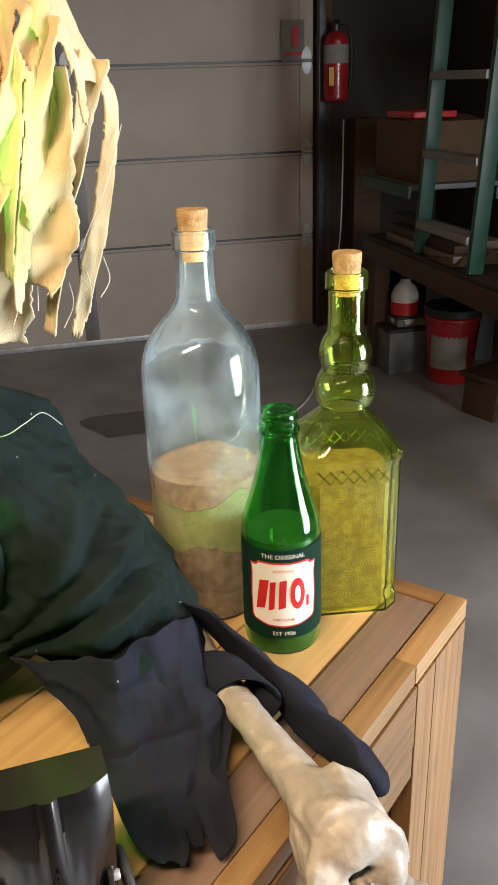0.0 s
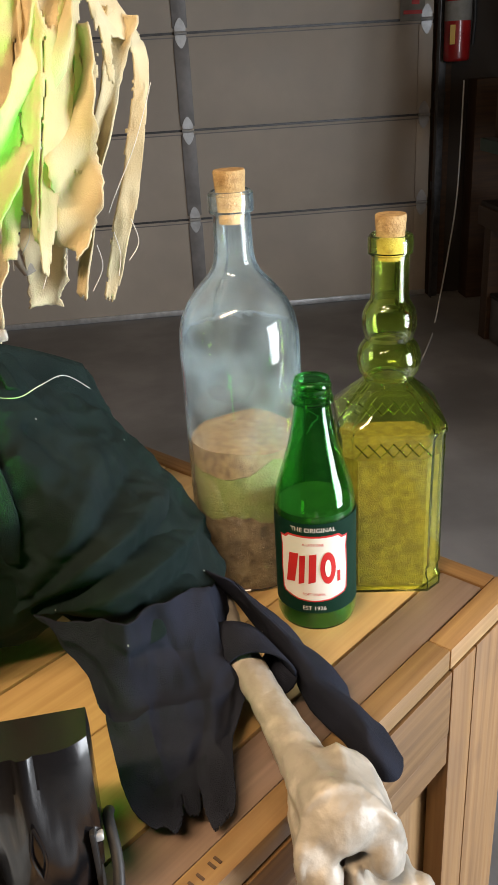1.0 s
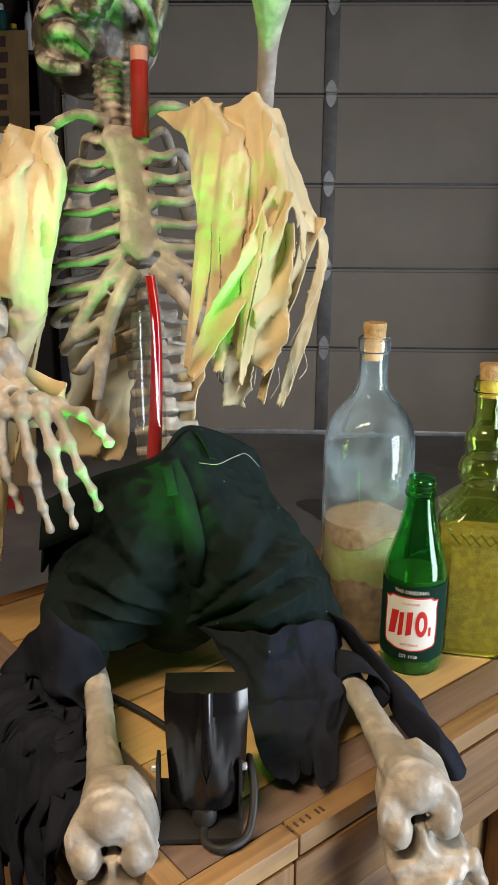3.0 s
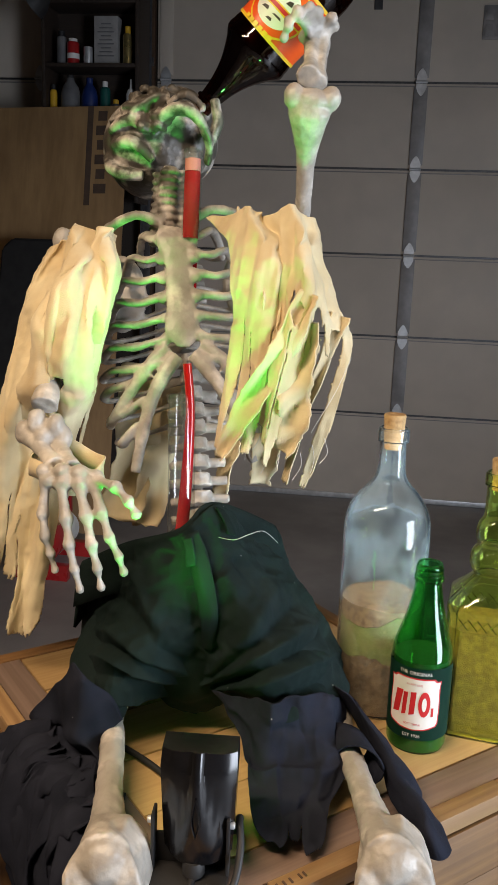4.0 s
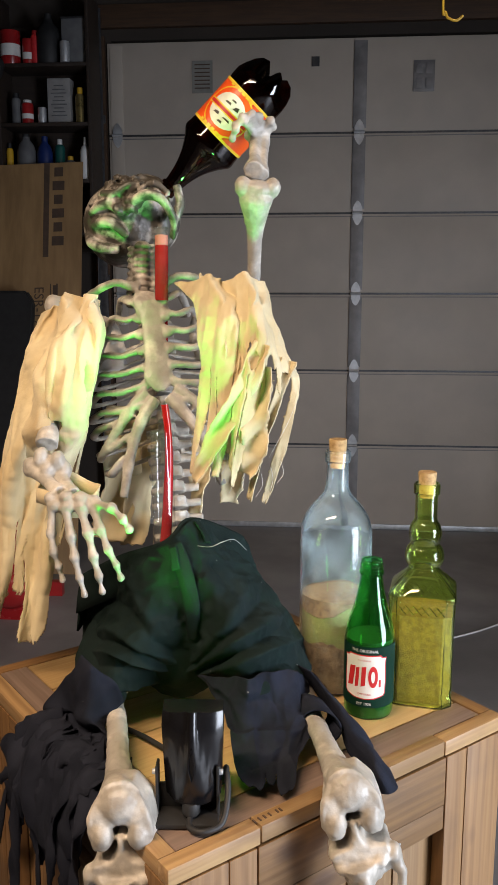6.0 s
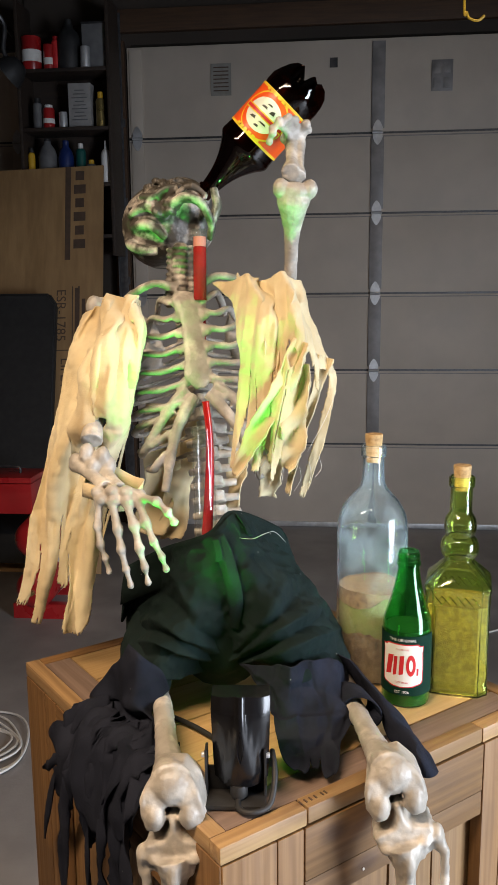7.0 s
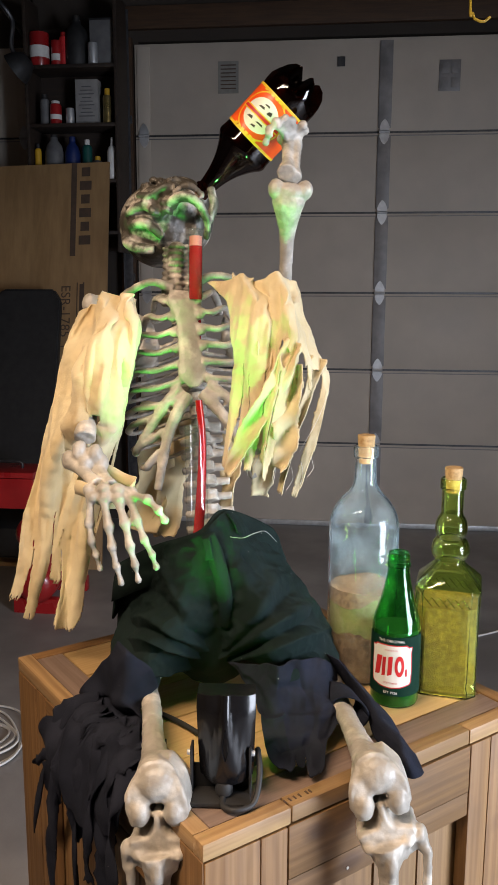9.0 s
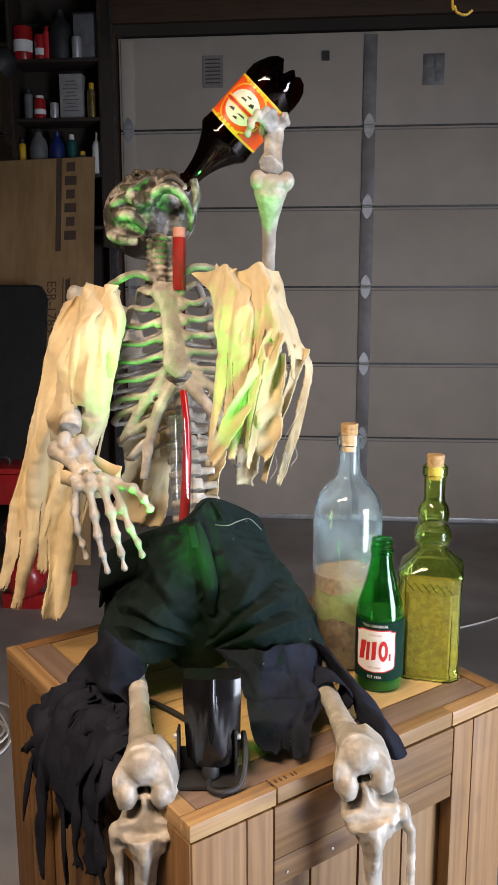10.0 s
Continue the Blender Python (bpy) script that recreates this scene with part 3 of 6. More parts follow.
def crate_side(along, out, origin, length, seed):
    """One framed side: two boards a stile, a top and bottom rail, upright planks set back between them."""
    rnd = random.Random(seed)
    A, O, Z = Vector(along), Vector(out), Vector((0, 0, 1))
    o = Vector(origin)
    at = lambda u, z, d=0.0: o + A * u + Z * z + O * d
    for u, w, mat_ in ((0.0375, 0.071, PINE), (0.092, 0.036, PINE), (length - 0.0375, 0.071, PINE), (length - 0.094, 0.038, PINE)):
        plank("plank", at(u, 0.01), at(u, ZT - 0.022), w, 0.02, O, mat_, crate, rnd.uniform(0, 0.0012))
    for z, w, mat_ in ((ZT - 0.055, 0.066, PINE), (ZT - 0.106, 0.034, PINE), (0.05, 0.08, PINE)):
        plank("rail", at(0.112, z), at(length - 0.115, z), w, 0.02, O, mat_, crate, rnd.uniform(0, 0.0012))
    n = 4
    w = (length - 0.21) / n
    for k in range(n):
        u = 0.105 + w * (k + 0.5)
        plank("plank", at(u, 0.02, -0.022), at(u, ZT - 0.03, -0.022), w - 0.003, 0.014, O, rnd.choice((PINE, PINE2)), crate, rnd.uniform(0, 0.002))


crate_side((1, 0, 0), (0, -1, 0), (0, 0, 0), LU, 3)
crate_side((0, 1, 0), (-1, 0, 0), (0, 0, 0), LV, 4)
crate_side((1, 0, 0), (0, 1, 0), (0, LV, 0), LU, 5)
crate_side((0, 1, 0), (1, 0, 0), (LU, 0, 0), LV, 6)
# lid: pale edging strips, a weathered border board, planks between
E1 = 0.022
plank("edging", (0.0, E1 / 2, ZT), (0.115, E1 / 2, ZT), E1 - 0.001, 0.02, (0, 0, 1), EDGEWOOD, crate)
plank("edging", (0.117, E1 / 2, ZT), (LU - 0.118, E1 / 2, ZT), E1 - 0.001, 0.02, (0, 0, 1), EDGEWOOD, crate, 0.001)
plank("edging", (LU - 0.116, E1 / 2, ZT), (LU, E1 / 2, ZT), E1 - 0.001, 0.02, (0, 0, 1), EDGEWOOD, crate)
plank("edging", (0.0 + E1 / 2, E1, ZT), (E1 / 2, LV, ZT), E1 - 0.001, 0.02, (0, 0, 1), EDGEWOOD, crate)
plank("edging", (LU - E1 / 2, E1, ZT), (LU - E1 / 2, LV, ZT), E1 - 0.001, 0.02, (0, 0, 1), PINE, crate)
plank("edging", (E1, LV - E1 / 2, ZT), (LU - E1, LV - E1 / 2, ZT), E1 - 0.001, 0.02, (0, 0, 1), PINE, crate)
plank("border_board", (E1 + 0.001, 0.0435, ZT), (LU - E1 - 0.001, 0.0435, ZT), 0.041, 0.018, (0, 0, 1), GREYWOOD, crate, -0.001)
plank("border_board", (0.0435, 0.0655, ZT), (0.0435, LV - E1, ZT), 0.041, 0.018, (0, 0, 1), GREYWOOD, crate, -0.001)
rnd = random.Random(8)
w = (LV - E1 - 0.066) / 5
for k in range(5):
    v = 0.066 + w * (k + 0.5)
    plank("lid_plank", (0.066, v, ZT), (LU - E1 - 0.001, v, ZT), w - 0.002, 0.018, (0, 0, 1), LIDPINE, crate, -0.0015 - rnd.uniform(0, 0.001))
bm = bmesh.new()
for u in (0.065, 0.072, 0.079, 0.086, 0.096, 0.101):
    box(bm, (u + 0.05, 0.012, ZT + 0.0015), (0.0018, 0.006, 0.001))
part("stamp_bars", bm, INK, crate, "dark ink stamp on the edge")
for u in (0.13, 0.2, 0.27, 0.33):
    part("nail_head", lathe([(0, 0.001), (0.0016, 0.001), (0.002, 0)], 10, None, Matrix.Translation((u, -0.0008, ZT - 0.11)) @ pose(0, 0, 0, 90)), STEEL, crate)


# ---------- bottles ----------
def shell(prof):
    """The outer face of a bottle from its profile, closed at the foot and open at the lip."""
    return [(0, prof[0][1])] + prof


def ring_band(parent, name, r, z0, z1, a0, a1, material, label="", n=36):
    """A strip of label on a round bottle between the angles a0 and a1, 0 towards the viewer's side."""
    rows = []
    for z in np.linspace(z0, z1, 4):
        rows.append([(r * math.sin(a), -r * math.cos(a), z) for a in np.linspace(a0, a1, n)])
    return part(name, grid_mesh(rows), material, parent, label)


def bent(parent, name, r, shape, material, m=None, steps=1):
    """A flat outline (x along the label, y up) bent round a bottle of radius r."""
    bm = bmesh.new()
    f = bm.faces.new([bm.verts.new((x, y, 0)) for x, y in shape])
    bmesh.ops.triangulate(bm, faces=[f])
    for _ in range(3):
        long = [e for e in bm.edges if abs(e.verts[0].co.x - e.verts[1].co.x) > 0.004]
        if long:
            bmesh.ops.subdivide_edges(bm, edges=long, cuts=1)
            bmesh.ops.triangulate(bm, faces=bm.faces)
    for v in bm.verts:
        a = v.co.x / r
        v.co = Vector((r * math.sin(a), -r * math.cos(a), v.co.y))
    return part(name, bm, material, parent, m=m)


def glass_wall(ob, t):
    """Gives a bottle's outer face an inner one, and lets daylight in to what it holds."""
    w = ob.modifiers.new("wall", "SOLIDIFY")
    w.thickness, w.offset = t, -1.0
    ob.visible_shadow = False


# green soda bottle
sb = thing("soda_bottle", "green glass soda bottle with a dark green label, half full", "bottle", (0, 0.012, ZT), rz=-14)
R = 0.0335
prof = [(0.026, 0.0), (0.0315, 0.002), (R, 0.008), (R, 0.05), (R, 0.098)] + smooth_profile([(R, 0.102), (0.0315, 0.118), (0.0255, 0.137), (0.0195, 0.158), (0.0155, 0.178), (0.0142, 0.188)], 16) + [(0.0165, 0.1895), (0.0165, 0.193), (0.0145, 0.1945), (0.0155, 0.197), (0.0145, 0.199), (0.0155, 0.202), (0.0142, 0.2045), (0.0135, 0.208)]
glass_wall(part("glass", lathe(shell(prof)), GLASS_GREEN, sb, "green glass"), 0.0022)
part("contents", lathe([(0, 0.004), (0.030, 0.004), (0.0308, 0.012), (0.0308, 0.106), (0, 0.106)]), GREENDRINK, sb, "green contents")
ring_band(sb, "label", R + 0.0004, 0.016, 0.098, -2.3, 2.3, LABEL_GREEN, "dark green printed label")
emblem = [(-0.0255, 0.033), (-0.0235, 0.030), (-0.012, 0.0265), (0, 0.0255), (0.012, 0.0265), (0.0235, 0.030), (0.0255, 0.033), (0.0262, 0.05), (0.0255, 0.072), (0.0265, 0.080), (0.022, 0.080), (0.019, 0.083), (-0.019, 0.083), (-0.022, 0.080), (-0.0265, 0.080), (-0.0255, 0.072), (-0.0262, 0.05)]
emblem = [(x * 1.10, y + 0.003) for x, y in emblem]
bent(sb, "emblem_edge", R + 0.0007, [(x * 1.05, 0.057 + (y - 0.057) * 1.05) for x, y in emblem], LABEL_RED)
bent(sb, "emblem", R + 0.0010, emblem, LABEL_WHITE)


def mark_blocks(parent, r, z):
    """The maker's mark as plain red shapes."""
    for x, w, lo, hi, lean in ((-0.0205, 0.0085, -0.0155, 0.013, 0.004), (-0.0105, 0.0050, -0.0155, 0.012, 0.0015), (-0.0015, 0.0060, -0.0140, 0.0135, 0.0012)):
        bent(parent, "mark", r, [(x - w / 2, z + lo), (x + w / 2, z + lo + 0.002), (x + w / 2 + lean, z + hi), (x - w / 2 + lean, z + hi - 0.001)], LABEL_RED)
    ring = [(0.0120 + 0.0066 * math.cos(2 * math.pi * k / 20), z + 0.0145 * math.sin(2 * math.pi * k / 20)) for k in range(20)]
    bent(parent, "mark", r, ring, LABEL_RED)
    bent(parent, "mark", r + 0.0003, [(0.0120 + (x - 0.0120) * 0.4, z + (y - z) * 0.55) for x, y in ring], LABEL_WHITE)
    bent(parent, "mark", r, [(0.0200, z - 0.014), (0.0228, z - 0.014), (0.0228, z - 0.004), (0.0200, z - 0.004)], LABEL_RED)


mark_blocks(sb, R + 0.0013, 0.0585)
words("THE ORIGINAL", 0.0056, LABEL_WHITE, sb, pose(0, 0, 0.0925), bend=R + 0.0009)
words("A LATE ONE", 0.0032, LABEL_RED, sb, pose(0, 0, 0.0800), bend=R + 0.0014)
words("SOFT DRINK", 0.0034, LABEL_RED, sb, pose(0, 0, 0.0345), bend=R + 0.0014)
words("EST 1926", 0.0052, LABEL_WHITE, sb, pose(0, 0, 0.0210), bend=R + 0.0009)

sb.scale.z = 1.037
for piece in sb.children:
    if piece.name.split(".")[0] in ("label", "emblem", "emblem_edge", "mark", "lettering"):
        piece.location.z += 0.0035

# large clear bottle with layered earth
ab = thing("glass_bottle", "large clear dusty glass bottle with layered earth and cork", "bottle", (-0.046, 0.094, ZT), rz=5)
ab.scale.z = 1.054
R = 0.051
prof = [(0.040, 0.0), (0.0485, 0.003), (R, 0.012), (R, 0.10), (R, 0.19)] + smooth_profile([(R, 0.20), (0.0500, 0.222), (0.0445, 0.240), (0.0330, 0.256), (0.0215, 0.268), (0.0165, 0.280), (0.0155, 0.300), (0.0150, 0.312)], 20) + [(0.0178, 0.3135), (0.0182, 0.320), (0.0178, 0.327), (0.0155, 0.329)]
glass_wall(part("glass", lathe(shell(prof), 48), GLASS_CLEAR, ab, "dusty clear glass"), 0.0025)


def layer(lo, hi, seed, r=0.0472):
    """One uneven layer of loose fill between two heights."""
    f = lambda x, y, s: 0.020 * noise.noise(Vector((x * 26, y * 26, s))) + 0.003 * noise.noise(Vector((x * 160, y * 160, s)))
    bm = bmesh.new()
    rings = []
    for q in (0.0, 0.35, 0.7, 1.0):
        for h_, s in ((hi, seed + 1),):
            rings.append([(q * r * math.cos(a), q * r * math.sin(a)) for a in np.linspace(0, 2 * math.pi, 40, endpoint=False)])
    top = [[bm.verts.new((x, y, hi + (f(x, y, seed + 1) if hi < 0.125 else 0.2 * f(x, y, seed + 1)))) for x, y in ring] for ring in rings]
    low = [[bm.verts.new((x, y, lo + (f(x, y, seed) if lo > 0.01 else 0))) for x, y in ring] for ring in rings]
    n = 40
    for V in (top, low):
        for A, B in zip(V, V[1:]):
            for k in range(n):
                bm.faces.new((A[k], A[(k + 1) % n], B[(k + 1) % n], B[k]))
    for k in range(n):
        bm.faces.new((low[-1][k], low[-1][(k + 1) % n], top[-1][(k + 1) % n], top[-1][k]))
    return bm


part("earth_layer", layer(0.004, 0.072, 1.0), EARTH, ab, "dark brown earth layer")
part("green_layer", layer(0.0725, 0.112, 2.0), MOSS, ab, "green powder layer")
part("chaff_layer", layer(0.1125, 0.132, 3.0), CHAFF, ab, "tan chaff layer")
part("cork", lathe([(0, 0.305), (0.0100, 0.305), (0.0118, 0.3285), (0.0128, 0.342), (0.0122, 0.3435), (0, 0.3435)], 28), CORK, ab, "pale cork stopper")

# square olive bottle
ob_ = thing("decanter_bottle", "square olive green glass bottle with yellow sand and cork", "bottle", (0.075, 0.064, ZT), rz=-9)
ob_.scale.z = 1.010


def octagon(w, c):
    h_ = w / 2
    return [(-h_ + c, -h_), (h_ - c, -h_), (h_, -h_ + c), (h_, h_ - c), (h_ - c, h_), (-h_ + c, h_), (-h_, h_ - c), (-h_, -h_ + c)]


def blend_ring(w, c, r, f, n=40):
    """A ring between a chamfered square (f = 0) and a circle (f = 1)."""
    o = octagon(w, c)
    out = []
    for p, q in zip(o, o[1:] + o[:1]):
        for k in range(n // 8):
            v = Vector(p).lerp(Vector(q), k / (n // 8))
            d = v.normalized()
            s = v.length * (1 - f) + r * f
            out.append((d.x * s, d.y * s))
    return out


def rings_mesh(rings):
    """Joins (outline, height) rings and closes both ends."""
    bm = bmesh.new()
    V = [[bm.verts.new((x, y, z)) for x, y in o] for o, z in rings]
    n = len(V[0])
    for A, B in zip(V, V[1:]):
        for k in range(n):
            bm.faces.new((A[k], A[(k + 1) % n], B[(k + 1) % n], B[k]))
    bm.faces.new(V[0][::-1])
    bm.faces.new(V[-1])
    return bm


W8 = 0.089
spec = [(0.92, 0, 0, 0), (1.0, 0, 0, 0.003), (1.0, 0, 0, 0.014), (0.96, 0, 0, 0.018), (0.96, 0, 0, 0.024), (0.985, 0, 0, 0.027), (0.985, 0, 0, 0.148), (1.02, 0, 0, 0.151), (1.02, 0, 0, 0.156), (0.98, 0, 0, 0.160), (0.70, 0.3, 0.026, 0.176), (0.5, 1, 0.0205, 0.187)]
outer = [(blend_ring(W8 * a, 0.012 * a, r, f), z) for a, f, r, z in spec]
for r, z in smooth_profile([(0.0205, 0.189), (0.0245, 0.194), (0.0268, 0.204), (0.0245, 0.215), (0.0195, 0.2215)], 10) + smooth_profile([(0.0195, 0.2225), (0.0215, 0.228), (0.0225, 0.237), (0.0205, 0.247), (0.0160, 0.254)], 9) + [(0.0152, 0.258), (0.0150, 0.290), (0.0178, 0.2915), (0.0180, 0.298), (0.0178, 0.304), (0.0160, 0.306)]:
    outer.append((blend_ring(W8, 0.012, r, 1), z))
bm = rings_mesh(outer)
bmesh.ops.delete(bm, geom=[max(bm.faces, key=lambda f: f.calc_center_median().z)], context="FACES_ONLY")
glass_wall(part("glass", bm, GLASS_OLIVE, ob_, "olive green glass"), 0.003)
part("contents", rings_mesh([(blend_ring(0.0770, 0.010, 0, 0), 0.006), (blend_ring(0.0770, 0.010, 0, 0), 0.130)]), SAND, ob_, "yellow olive sand")
part("cork", lathe([(0, 0.286), (0.0095, 0.286), (0.0112, 0.304), (0.0124, 0.3195), (0.0118, 0.321), (0, 0.321)], 28), CORK, ob_, "pale cork stopper")
bm = bmesh.new()
for s in range(4):
    m4 = Matrix.Rotation(s * math.pi / 2, 4, "Z")
    for k in range(6):
        x = -0.026 + k * 0.0104
        for d in (-1, 1):
            tube(bm, [m4 @ Vector((x - d * 0.0052, -W8 * 0.4935, 0.134)), m4 @ Vector((x + d * 0.0052, -W8 * 0.4935, 0.146))], 0.0007, 2, 5, smooth=False)
part("pressed_lattice", bm, GLASS_OLIVE, ob_)

# ---------- green flood lamp ----------
fl = thing("flood_lamp", "small black flood lamp shining green, on a bracket", "flood lamp", (-0.209, -0.236, ZT), rz=4)
tilt = pose(0.006, 0, 0.066, 6)
bm = bmesh.new()
NX = 36
for z, w, y0, y1, b, hgt in ((-0.046, 0.054, -0.012, 0.016, 0.0250, 0.009), (-0.043, 0.060, -0.014, 0.018, 0.0265, 0.011), (-0.026, 0.062, -0.015, 0.019, 0.0255, 0.011), (-0.010, 0.063, -0.015, 0.020, 0.0200, 0.010), (0.008, 0.064, -0.016, 0.020, 0.0130, 0.009), (0.026, 0.065, -0.016, 0.021, 0.0075, 0.007), (0.044, 0.066, -0.016, 0.022, 0.0050, 0.005), (0.057, 0.065, -0.008, 0.022, 0.0050, 0.003)):
    ring = [(-w / 2, y1)]
    for k in range(NX + 1):
        x = (k / NX - 0.5) * w
        f = max(0.0, 1 - (x / b) ** 2)
        ring.append((x, y0 + 0.010 * abs(2 * x / w) ** 3 - hgt * f ** 0.7))
    ring.append((w / 2, y1))
    for x, y in ring:
        bm.verts.new(tilt @ Vector((x, y, z + (0.005 * (1 - abs(x) / w * 2) if z > 0.05 else 0))))
bm.verts.ensure_lookup_table()
NR = NX + 3
for a in range(7):
    for k in range(NR):
        bm.faces.new((bm.verts[a * NR + k], bm.verts[a * NR + (k + 1) % NR], bm.verts[a * NR + NR + (k + 1) % NR], bm.verts[a * NR + NR + k]))
bm.faces.new([bm.verts[k] for k in range(NR)][::-1])
bm.faces.new([bm.verts[7 * NR + k] for k in range(NR)])
part("housing", bm, BLACKGLOSS, fl, "glossy black housing with a moulded rear barrel")
bm = bmesh.new()
for x in (-1, 1):
    tube(bm, [tilt @ Vector((0, -0.0268, -0.014)), tilt @ Vector((x * 0.0034, -0.0266, 0.000)), tilt @ Vector((x * 0.0030, -0.0258, 0.012)), tilt @ Vector((0, -0.0240, 0.026))], 0.0010, 14, 6)
part("rib", bm, BLACKGLOSS, fl)
part("lens", box(bmesh.new(), tilt @ Vector((0, 0.0240, 0.004)), (0.054, 0.002, 0.080), tilt.to_3x3().to_4x4()), GREENLED, fl, "glowing green lens")
part("base_plate", boxed((0, -0.016, 0.0035), (0.068, 0.034, 0.005), 0.001), BLACKMAT, fl, "black steel base plate")
part("rear_plate", boxed((0, 0.004, 0.018), (0.066, 0.004, 0.030), 0.001), BLACKMAT, fl)
for s in (-1, 1):
    part("bracket_arm", boxed((s * 0.0330, -0.004, 0.032), (0.003, 0.018, 0.058), 0.001), BLACKMAT, fl)
for s in (-1, 1):
    part("knob", lathe([(0, 0.004), (0.0026, 0.004), (0.0032, 0.003), (0.0032, 0.0), (0, 0)], 12, None, Matrix.Translation((s * 0.0345, -0.006, 0.052)) @ pose(0, 0, 0, 0, s * 90)), STEEL, fl, "steel thumb screw")
bm = lathe([(0, 0.0), (0.009, 0.0), (0.010, 0.003), (0.010, 0.013), (0.0075, 0.015), (0.0075, 0.022), (0, 0.022)], 14, None, Matrix.Translation((0.004, -0.014, 0.022)) @ pose(0, 0, 0, 180))
part("cable_gland", bm, BLACKMAT, fl)
part("cable", tubed([(0.004, -0.014, 0.008), (0.004, -0.034, 0.005), (0.018, -0.044, 0.006), (0.038, -0.032, 0.008), (0.044, -0.012, 0.030), (0.041, 0.010, 0.046), (0.040, 0.03, 0.03), (0.03, 0.05, 0.005), (-0.02, 0.10, 0.004), (-0.07, 0.15, 0.004), (-0.14, 0.20, 0.004)], 0.0034, 60, 10), BLACKMAT, fl, "black power cable")


# ---------- the skeleton prop ----------
# the upper body sways on its hips; it stands here in the middle of its swing
HIPS = Vector((-0.28, 0.075, 1.29))
SWAY = Matrix.Translation(HIPS) @ Matrix.Rotation(radians(7.5), 4, "Y") @ Matrix.Translation(-HIPS)
O_ = Vector((-0.28, 0.075, 1.293))
N_ = Vector((-0.394, 0.225, 1.639))
A_ = (N_ - O_).normalized()
S_ = Vector((0.925, 0.20, 0.30))
S_ = (S_ - A_ * S_.dot(A_)).normalized()
F_ = S_.cross(A_)
LA = (N_ - O_).length


def T(s, f, a):
    """A point of the chest: s across, f forward, a up along the spine, a = 1 at the neck."""
    return O_ + S_ * float(s + 0.012) + F_ * float(f) + A_ * float(a * LA)


def long_bone(bm, p, q, r, knob0=1.7, knob1=1.7, n=16):
    p, q = Vector(p), Vector(q)
    pts = [p.lerp(q, t) for t in (0, 0.12, 0.3, 0.5, 0.7, 0.88, 1)]
    tube(bm, pts, [r * knob0, r * knob0 * 0.85, r * 1.05, r, r * 1.05, r * knob1 * 0.85, r * knob1], n, 12)


def finger(bm, pts, r):
    P = [Vector(p) for p in pts]
    for i, (p, q) in enumerate(zip(P, P[1:])):
        k = r * (1.0 - 0.12 * i)
        tube(bm, [p, p.lerp(q, 0.3), p.lerp(q, 0.5), p.lerp(q, 0.75), q], [k * 1.15, k * 0.80, k * 0.68, k * 0.80, k * 1.1], 9, 8)
        ball(bm, q, (k * 1.08,) * 3, None, 8, 6)


bm = bmesh.new()
# spine
for i in range(17):
    a = 0.02 + i * 0.057
    r = 0.0165 - 0.0004 * i
    f = -0.035 + 0.010 * math.sin(i * 0.35)
    tube(bm, [T(0, f, a), T(0, f, a + 0.020), T(0, f, a + 0.042)], [r * 1.1, r * 0.9, r * 1.1], 6, 10)
    for s in (-1, 1):
        tube(bm, [T(s * 0.008, f - 0.01, a + 0.02), T(s * (0.038 - 0.0008 * i), f - 0.012, a + 0.018)], [0.007, 0.006], 3, 8, smooth=False)
    tube(bm, [T(0, f - 0.01, a + 0.02), T(0, f - 0.035, a)], [0.006, 0.004], 3, 6, smooth=False)
NB, SKB = Vector((-0.381, 0.17, 1.618)), Vector((-0.392, 0.185, 1.705))
ND = (SKB - NB).normalized()
for i in range(10):
    c = NB.lerp(SKB, i / 9.5)
    r = 0.0148 - 0.0002 * i
    tube(bm, [c - ND * 0.0034, c - ND * 0.0022, c + ND * 0.0010, c + ND * 0.0026], [r * 0.8, r, r * 0.92, r * 0.72], 6, 14)
    tube(bm, [c - ND * 0.006, c + ND * 0.006], [0.0085, 0.0085], 2, 10, smooth=False)
    for s in (-1, 1):
        ball(bm, c + S_ * (s * 0.0160) - ND * 0.002 + Vector((0, 0.006, 0)), (0.0085, 0.007, 0.0040), None, 10, 8)
